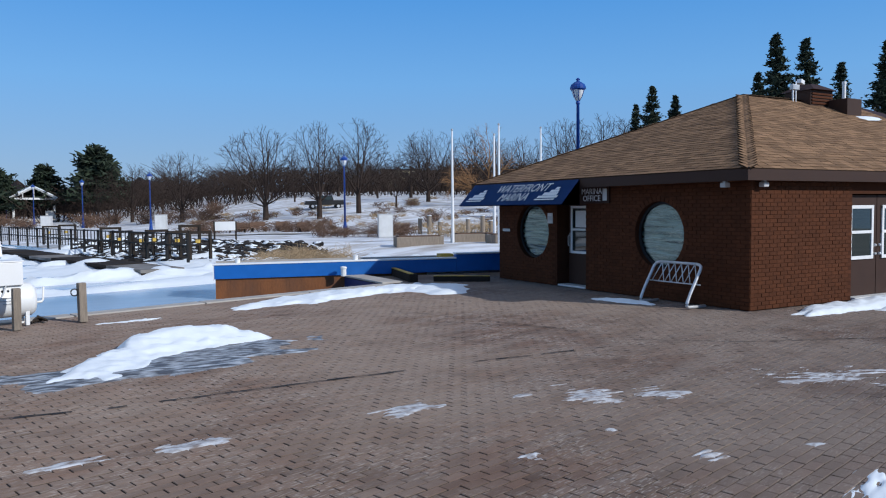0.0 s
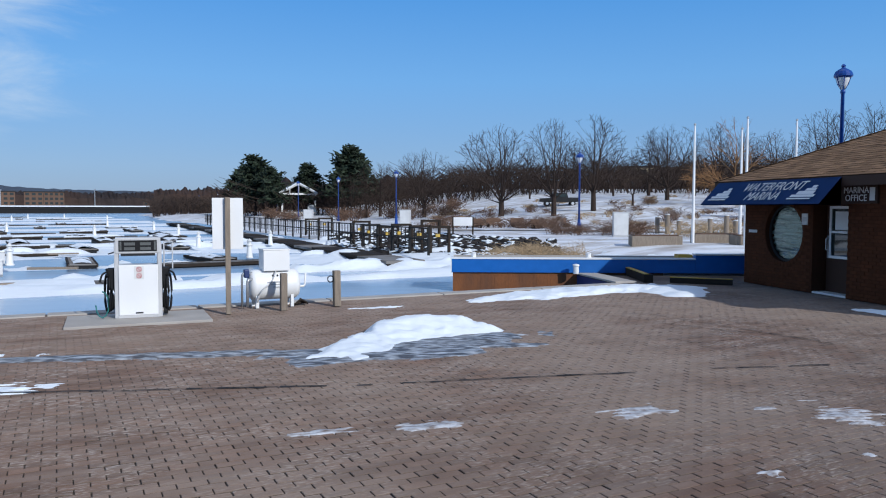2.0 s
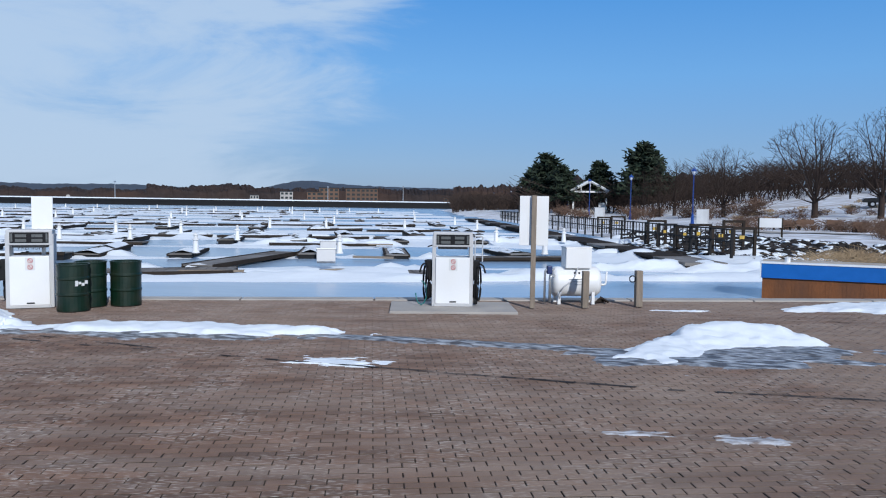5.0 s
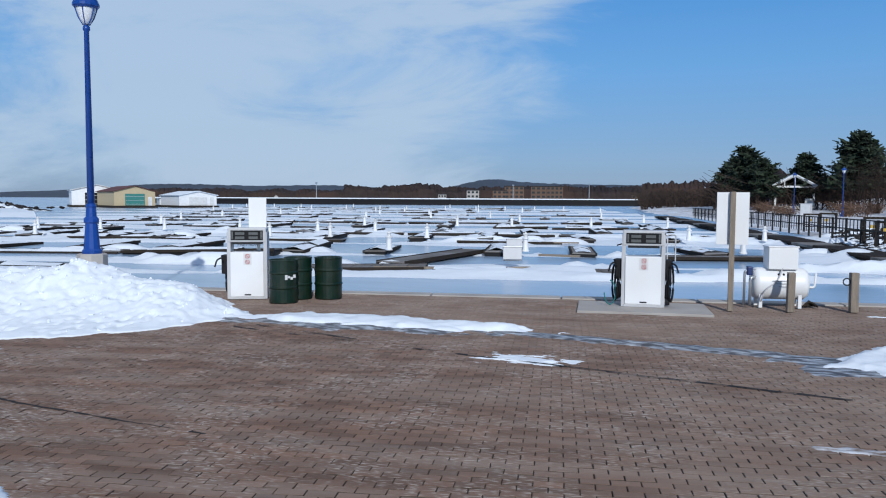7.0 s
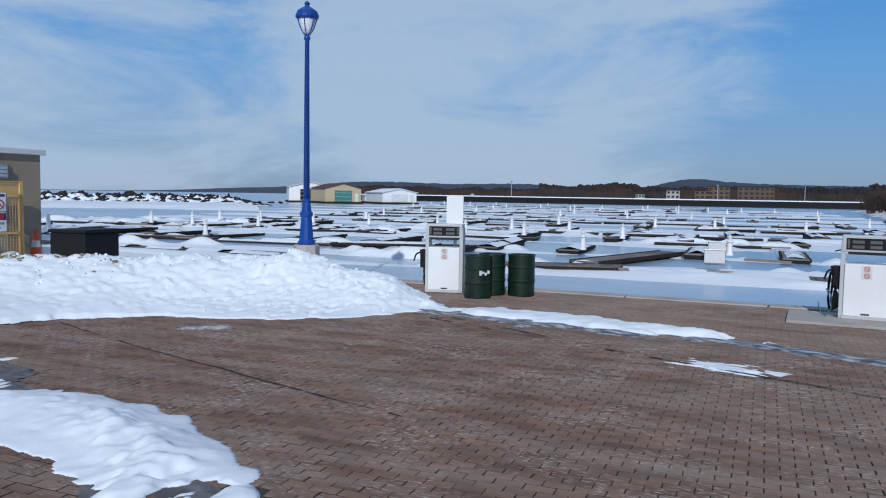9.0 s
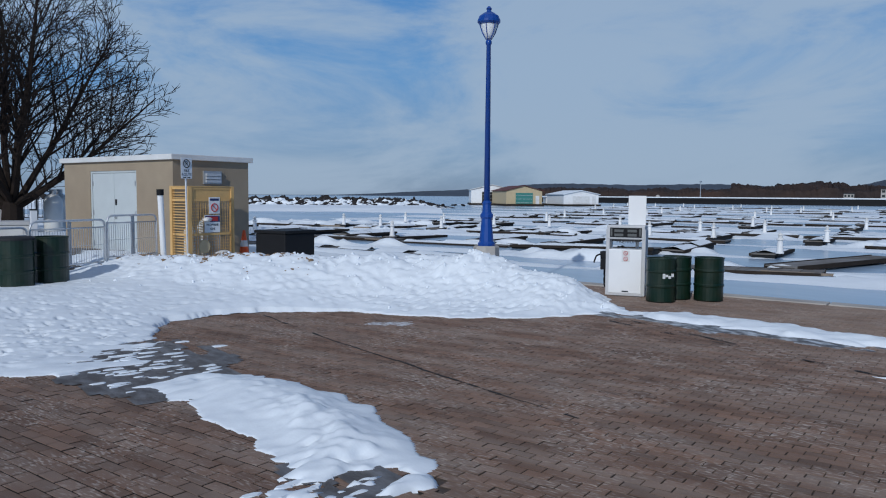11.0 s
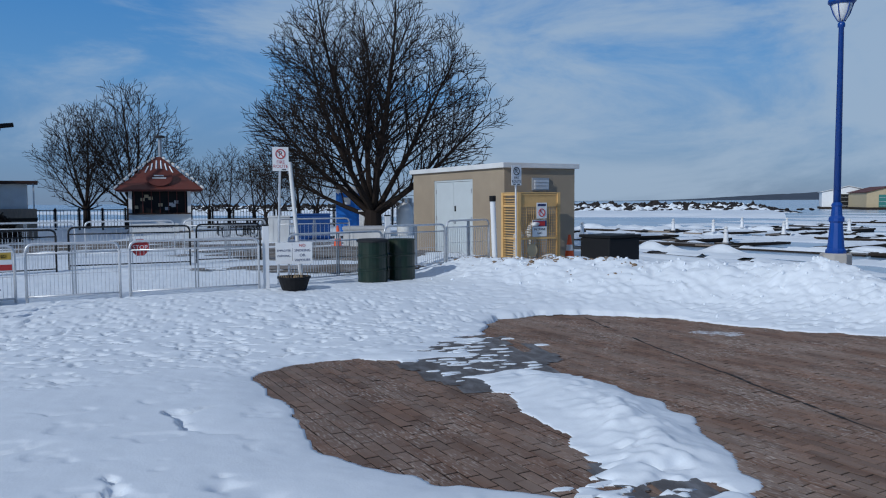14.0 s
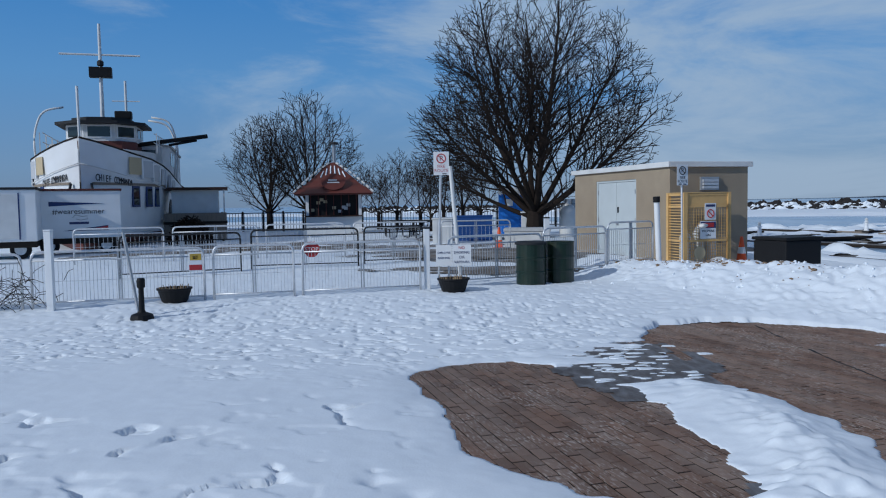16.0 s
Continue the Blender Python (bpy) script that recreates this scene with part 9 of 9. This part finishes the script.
# ---- far shore ----
def shore_band(name, az0, az1, d, depth, h, rough, mt, label, seed, step=0.12, foot=-0.5):
    """Wooded shore: a rolling belt of treetops with an uneven skyline."""
    V, F = [], []
    azs = np.arange(az0, az1, step)
    prof = ((0.0, 0.0), (0.06, 0.62), (0.25, 0.86), (0.6, 1.0), (1.0, 0.1))
    for i, az in enumerate(azs):
        u = az * d * 0.0175
        for j, (f, hh) in enumerate(prof):
            x, y = P(az, d + depth * f)
            n = 1 + rough * (1.3 * float(fbm(np.array([u * 0.05 + j * 31]), np.array([0.5 + j]), 5, seed)[0]) + 0.5 * random.Random(i * 7 + j * 13 + seed).uniform(-1, 1) * 0.5)
            V.append((x, y, foot + h * hh * n))
    m = len(prof)
    for i in range(len(azs) - 1):
        for j in range(m - 1):
            F.append((i * m + j, (i + 1) * m + j, (i + 1) * m + j + 1, i * m + j + 1))
    return tagged(raw(name, V, F, mt), label, "far woods", kind="stuff")


shore_band("far_shore_woods", 3, 31, 600, 90, 13.5, 0.30, FOREST, "bare brown woods along the far shore", 301)
shore_band("far_shore_woods", 27, 47, 1150, 200, 16.0, 0.35, FOREST, "bare woods along the distant shore", 303)
shore_band("park_woods", -47, 3, 168, 40, 7.2, 0.42, FOREST, "dense bare woodland behind the park", 307, 0.3, 0.8)
shore_band("far_shore_woods", 1, 9, 330, 60, 10.5, 0.30, FOREST, "bare woods where the shore curves round", 304)


def hill_range(az0, az1, d, tops, mt, label, seed):
    V, F = [], []
    azs = np.arange(az0, az1, 0.15)
    for az in azs:
        h = sum(a * math.exp(-((az - c) / w) ** 2) for a, c, w in tops)
        h *= 1 + 0.05 * float(fbm(np.array([az * 2.5]), np.array([1.0]), 4, seed)[0])
        for f, hh in ((0, -0.2), (0.1, 0.55), (0.25, 1.0), (0.5, 0.2)):
            x, y = P(az, d * (1 + f))
            V.append((x, y, max(-0.6, h * hh * (1 + f))))
    for i in range(len(azs) - 1):
        for j in range(3):
            F.append((i * 4 + j, (i + 1) * 4 + j, (i + 1) * 4 + j + 1, i * 4 + j + 1))
    return tagged(raw("hills", V, F, mt), label, "hills", kind="structure")


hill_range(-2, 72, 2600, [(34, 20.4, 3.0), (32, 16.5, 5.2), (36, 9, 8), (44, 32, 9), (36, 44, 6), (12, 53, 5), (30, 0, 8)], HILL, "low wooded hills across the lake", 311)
for k, az in enumerate(np.arange(25.5, 44, 5.1)):
    rg2 = random.Random(900 + k)
    x, y = P(az + rg2.uniform(-.2, .2), 1130)
    hs = base_at("lake_house", x, y, 0.5 + rg2.uniform(0, 3), az + rg2.uniform(-20, 20), "small pale house among the trees on the far shore", "house", "houses on the far shore")
    hs.scale = (0.6, 0.6, 0.6)
    part("wall", boxed(-4, 4, -4, 4, -3, 2.5), rg2.choice((CONCRETE, TAN_SIDING, BRUSH, BRUSH)), hs)
    bm = bmesh.new()
    bmesh.ops.create_cone(bm, cap_ends=True, segments=4, radius1=6.4, radius2=2.0, depth=2.2, matrix=pose(0, 0, 3.6, 0, 0, 45) @ Matrix.Diagonal((1.0, 0.72, 1, 1)))
    part("roof", bm, CONCRETE, hs, "grey roof")
# snowy shelf and rubble mole to the west
MOLE_M = pose(*P(60, 150), ICE_Z, 0, 0, 55)


def mole_z(u, v, seed, rough):
    return 1.8 * np.clip(1 - np.abs(v) / 7.5, 0, 1) ** 0.7 * smooth((27 - u) / 14) * (1 + rough * fbm(u * 1.5, v * 1.8, 3, seed)) - 0.2


mole = sheet("rock_mole", np.arange(-120, 28, 0.4), np.arange(-8, 8, 0.4), lambda u, v: mole_z(u, v, 321, 0.8), lambda u, v: np.abs(v) < 7.4, ROCK, shade=False)
mole.matrix_basis = MOLE_M
tagged(mole, "long rubble breakwater across the lake entrance", "breakwater", kind="structure")
dust = sheet("snow_cover", np.arange(-120, 28, 0.4), np.arange(-8, 8, 0.4), lambda u, v: mole_z(u, v, 421, 0.8) + 0.02 - 0.45 * smooth((v + 3.5) / 3), lambda u, v: np.abs(v) < 7.4, SNOW, shade=False)
dust.matrix_basis = MOLE_M
tagged(dust, "snow lodged between the rocks of the breakwater", "snow", kind="stuff")
shelf = sheet("snow_shelf", np.arange(-190, 20, 1.0), np.arange(-74, 0, 1.0), lambda u, v: 0.62 * smooth((v + 40 + 0.20 * (u + 20) + 10 * fbm(u * 0.05, v * 0.1, 3, 331)) / 9) + 0.16 * fbm(u * 0.3, v * 0.5, 3, 333) - 0.14, lambda u, v: v + 42 + 0.20 * (u + 20) + 10 * fbm(u * 0.05, v * 0.1, 3, 331) > -2, SNOW)
shelf.matrix_basis = MOLE_M
tagged(shelf, "deep snow lying on the ice below the breakwater", "snow", kind="stuff")
rg3 = random.Random(5)
for k in range(70):
    o = new("boulder", shapes[k % 6])
    u = rg3.uniform(-120, 26)
    a = radians(55)
    cx, cy = P(60, 150)
    s = rg3.uniform(0.35, 0.8)
    o.matrix_basis = Matrix.Translation((cx + u * math.cos(a) + rg3.uniform(3, 7) * math.sin(a), cy + u * math.sin(a) - 2, ICE_Z + 0.6)) @ Matrix.Rotation(k, 4, "Z") @ Matrix.Diagonal((s, s, s * 0.8, 1))
    tagged(o, "large dark breakwater rock", "boulder", "breakwater rocks")
for az, d, h in ((18.3, 300, 7.5), (12.7, 300, 8), (33.0, 300, 8)):
    x, y = P(az, d)
    lp = base_at("light_pole", x, y, ICE_Z, 0, "grey light pole on the far wharf", "light pole", "poles on the far wharf")
    part("pole", cyl(bmesh.new(), (0, 0, 0), (0, 0, h), 0.16, 0.1, n=8), GREY_METAL, lp)
    part("head", boxed(-0.3, 0.3, -0.3, 0.3, h, h + 0.5), GREY_METAL, lp)

# ---- pieces: pavers, wall bricks, shingles ----
def tile_mesh(name, w, h, t, bev, mt, side=None):
    """One piece, w by h in its own xy plane, t proud, with chamfered edges."""
    a, b = w / 2, h / 2
    V = [(-a, -b, -t), (a, -b, -t), (a, b, -t), (-a, b, -t), (-a, -b, -bev), (a, -b, -bev), (a, b, -bev), (-a, b, -bev),
         (-a + bev, -b + bev, 0), (a - bev, -b + bev, 0), (a - bev, b - bev, 0), (-a + bev, b - bev, 0)]
    F = [(0, 1, 5, 4), (1, 2, 6, 5), (2, 3, 7, 6), (3, 0, 4, 7), (4, 5, 9, 8), (5, 6, 10, 9), (6, 7, 11, 10), (7, 4, 8, 11), (8, 9, 10, 11)]
    me = bpy.data.meshes.new(name)
    me.from_pydata(V, [], F)
    me.materials.append(mt)
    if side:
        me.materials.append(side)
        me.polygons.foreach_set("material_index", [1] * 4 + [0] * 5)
    return me, np.array(V), F


def lay(name, me, V, F, frames, singles, parent, label, rest_material, kind_label, side=None):
    """Lays pieces at the given frames: those in singles as objects of their own, the rest joined."""
    for m in singles:
        ob = new(name, me)
        ob.parent = parent
        ob.matrix_basis = m
    if not frames:
        return
    A = np.array([np.array(m) for m in frames])
    P4 = np.concatenate([V, np.ones((len(V), 1))], 1)
    W = np.einsum("kij,nj->kni", A, P4)[:, :, :3].reshape(-1, 3)
    f = (np.array([list(q_) for q_ in F])[None] + (np.arange(len(frames)) * len(V))[:, None, None]).reshape(-1, 4)
    ob = raw(name + "s", W.tolist(), f.tolist(), rest_material, parent)
    if side:
        ob.data.materials.append(side)
        ob.data.polygons.foreach_set("material_index", ([1] * 4 + [0] * 5) * len(frames))
    tagged(ob, kind_label, kind="stuff")


prg = random.Random(7)
me, V, F = tile_mesh("paver", 0.2025, 0.0950, 0.018, 0.004, PAVER, JOINT)      # soil-stained sides
near, rest, washed = [], [], []
c15, s15 = math.cos(radians(QUAY)), math.sin(radians(QUAY))


def clearing(x, y):
    return x < -3.9 and y < 2.95


LATTICE = [(u, v, 1.0) for j in range(-90, 172) for v in [j * 0.1025] for i in range(-70, 106) for u in [i * 0.2105 + 0.105 * (j % 2)]]
LATTICE += [(u, v, 1.1) for j in range(0, 66) for v in [j * 0.113] for i in range(-54, 0) for u in [i * 0.231 + 0.1155 * (j % 2)]]
for u, v, big_one in LATTICE:
    x, y = u * c15 - v * s15, u * s15 + v * c15
    if clearing(x, y) != (big_one > 1):                                   # pavers with washed-out joints in the clearing
        continue
    if y > quay_y(x) - 0.40 or y < -7.5 or x < -11.9 or x > OX - 0.02 and y > OY0 - 0.02 or x > 17 or (x > 8.3 and y > 19.0 - 0.25 * (x - 8.3)):
        continue
    if x < -3.2 and y < 1.0 and not (-9.6 < x < -3.9 and y > -0.6):
        continue
    low = 0.010 * float(smooth((y - 4.5) / 4.0)) if big_one == 1 else 0.0      # sand fills the joints farther out
    m = Matrix.Translation((x, y, prg.uniform(-0.003, 0.002) - low)) @ Matrix.Rotation(radians(QUAY + prg.gauss(0, 0.9)), 4, "Z") @ Matrix.Rotation(prg.gauss(0, 0.012), 4, "X") @ Matrix.Rotation(prg.gauss(0, 0.008), 4, "Y")
    if big_one > 1:
        m = m @ Matrix.Diagonal((1.085, 1.10, 1, 1))
    elif prg.random() < 0.25:
        m = m @ Matrix.Diagonal((prg.uniform(0.965, 1), prg.uniform(0.94, 1), 1, 1))
    if big_one > 1:
        washed.append(m)
    elif 4.55 < y < 5.55 and -3.2 < x < 3.2 and len(near) < 290:
        near.append(m)
    else:
        rest.append(m)
lay("paver", me, V, F, rest, near, plaza, "", PAVER, "reddish-grey concrete pavers laid in running bond", JOINT)
lay("washed_paver", me, V, F, washed, [], plaza, "", PAVER, "brown concrete pavers with washed-out dark joints", WET_JOINT)

# office bricks
me, V, F = tile_mesh("brick", 0.198, 0.066, 0.012, 0.004, DARK_BRICK)
west = Matrix(((0, 0, -1, OX - 0.010), (-1, 0, 0, 0), (0, 1, 0, 0), (0, 0, 0, 1)))
south = Matrix(((1, 0, 0, 0), (0, 0, -1, OY0 - 0.010), (0, 1, 0, 0), (0, 0, 0, 1)))
front, side_b = [], []
for j in range(32):
    z = 0.04 + j * 0.076
    if z > OZ - 0.04:
        continue
    for i in range(15):
        x = OX + 0.105 + i * 0.208 - 0.104 * (j % 2)
        if x < OX + 0.08:
            front.append(south @ Matrix.Translation((OX + 0.052, z, 0)) @ Matrix.Diagonal((0.49, 1, 1, 1)))
            continue
        if x > 14.74:
            continue
        front.append(south @ Matrix.Translation((x, z, prg.uniform(-0.004, 0.003))))
    for i in range(42):
        y = OY0 + 0.105 + i * 0.208 - 0.104 * (j % 2)
        if y < OY0 + 0.08:                                                    # half bricks close the corner
            side_b.append(west @ Matrix.Translation((-OY0 - 0.052, z, 0)) @ Matrix.Diagonal((0.49, 1, 1, 1)))
            continue
        if y > OY1 - 0.08 or 13.93 < y < 15.18 or any(math.hypot(y - cy, z - cz) < ROUND_R + 0.10 for cy, cz in ROUND):
            continue
        side_b.append(west @ Matrix.Translation((-y, z, prg.uniform(-0.004, 0.003))))
sw = [o for o in office.children if o.name.startswith("south_wall")][0]
ww = [o for o in office.children if o.name.startswith("west_wall")][0]
lay("brick", me, V, F, front[290:], front[:290], sw, "", DARK_BRICK, "brown bricks of the sunny wall")
lay("brick", me, V, F, side_b, [], ww, "", DARK_BRICK, "dark brown bricks of the shaded wall")
for cy, cz in ROUND:                                                          # soldier bricks round the portholes
    for k in range(40):
        a = 6.28318 * k / 40
        ob = new("arch_brick", me)
        ob.parent = ww
        ob.matrix_basis = west @ Matrix.Translation((-cy, cz, 0.004)) @ Matrix.Rotation(a, 4, "Z") @ Matrix.Translation((ROUND_R + 0.055, 0, 0)) @ Matrix.Diagonal((0.55, 1.4, 1, 1))

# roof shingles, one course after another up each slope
# side faces carry the painted course shadow
me, V, F = tile_mesh("shingle", 0.297, 0.20, 0.024, 0.002, SHINGLE, SHINGLE_SHADOW)
SL_S, SL_W = [], []
for run_, along_x in ((RUN, True), (RUN_X, False)):
    slope, rise = math.atan2(RIDGE_Z - FASCIA1, run_), math.hypot(run_, RIDGE_Z - FASCIA1)
    for j in range(int(rise / 0.142) + 1):
        s = j * 0.142 + 0.06
        if s > rise - 0.03:
            continue
        lo, hi = (X0 + s / rise * RUN_X, min(X1 - s / rise * RUN_X, 21.5)) if along_x else (Y0 + s / rise * RUN, Y1 - s / rise * RUN)
        z = FASCIA1 + s * math.sin(slope) + 0.024
        t = lo - 0.15 + 0.15 * (j % 2) + prg.uniform(-0.04, 0.04)
        while t < hi + 0.1:
            c = min(max(t, lo + 0.02), hi - 0.02)
            if along_x:
                m = Matrix.Translation((c, Y0 + s * math.cos(slope), z)) @ Matrix.Rotation(slope - 0.05, 4, "X")
            else:
                m = Matrix.Translation((X0 + s * math.cos(slope), c, z)) @ Matrix.Rotation(-slope + 0.05, 4, "Y") @ Matrix.Rotation(radians(-90), 4, "Z")
            (SL_S if along_x else SL_W).append(m @ Matrix.Translation((0, 0, prg.uniform(0, 0.005))))
            t += 0.308
lay("shingle", me, V, F, SL_S[290:], SL_S[:290], roof, "", SHINGLE, "light brown asphalt shingles", SHINGLE_SHADOW)
lay("shingle", me, V, F, SL_W, [], roof, "", SHINGLE, "light brown asphalt shingles", SHINGLE_SHADOW)
for (ax, ay), (bx, by) in (((X0, Y0), (X0 + RUN_X, YM)), ((X0, Y1), (X0 + RUN_X, YM)), ((X0 + RUN_X, YM), (X1 - RUN_X, YM))):
    za, zb = (FASCIA1 if ax == X0 else RIDGE_Z), RIDGE_Z
    L = math.sqrt((bx - ax) ** 2 + (by - ay) ** 2 + (zb - za) ** 2)
    d = Vector((bx - ax, by - ay, zb - za)).normalized()
    k = int(L / 0.2)
    for i in range(k):
        p = Vector((ax, ay, za)) + d * (i + 0.5) * L / k
        w = d.cross(Vector((0, 0, 1))).normalized()
        nn = w.cross(d)
        ob = new("ridge_cap", me)
        ob.parent = roof
        ob.matrix_basis = Matrix(((w.x, d.x, nn.x, p.x), (w.y, d.y, nn.y, p.y), (w.z, d.z, nn.z, p.z + 0.03), (0, 0, 0, 1))) @ Matrix.Diagonal((0.75, 1.25, 1, 1))
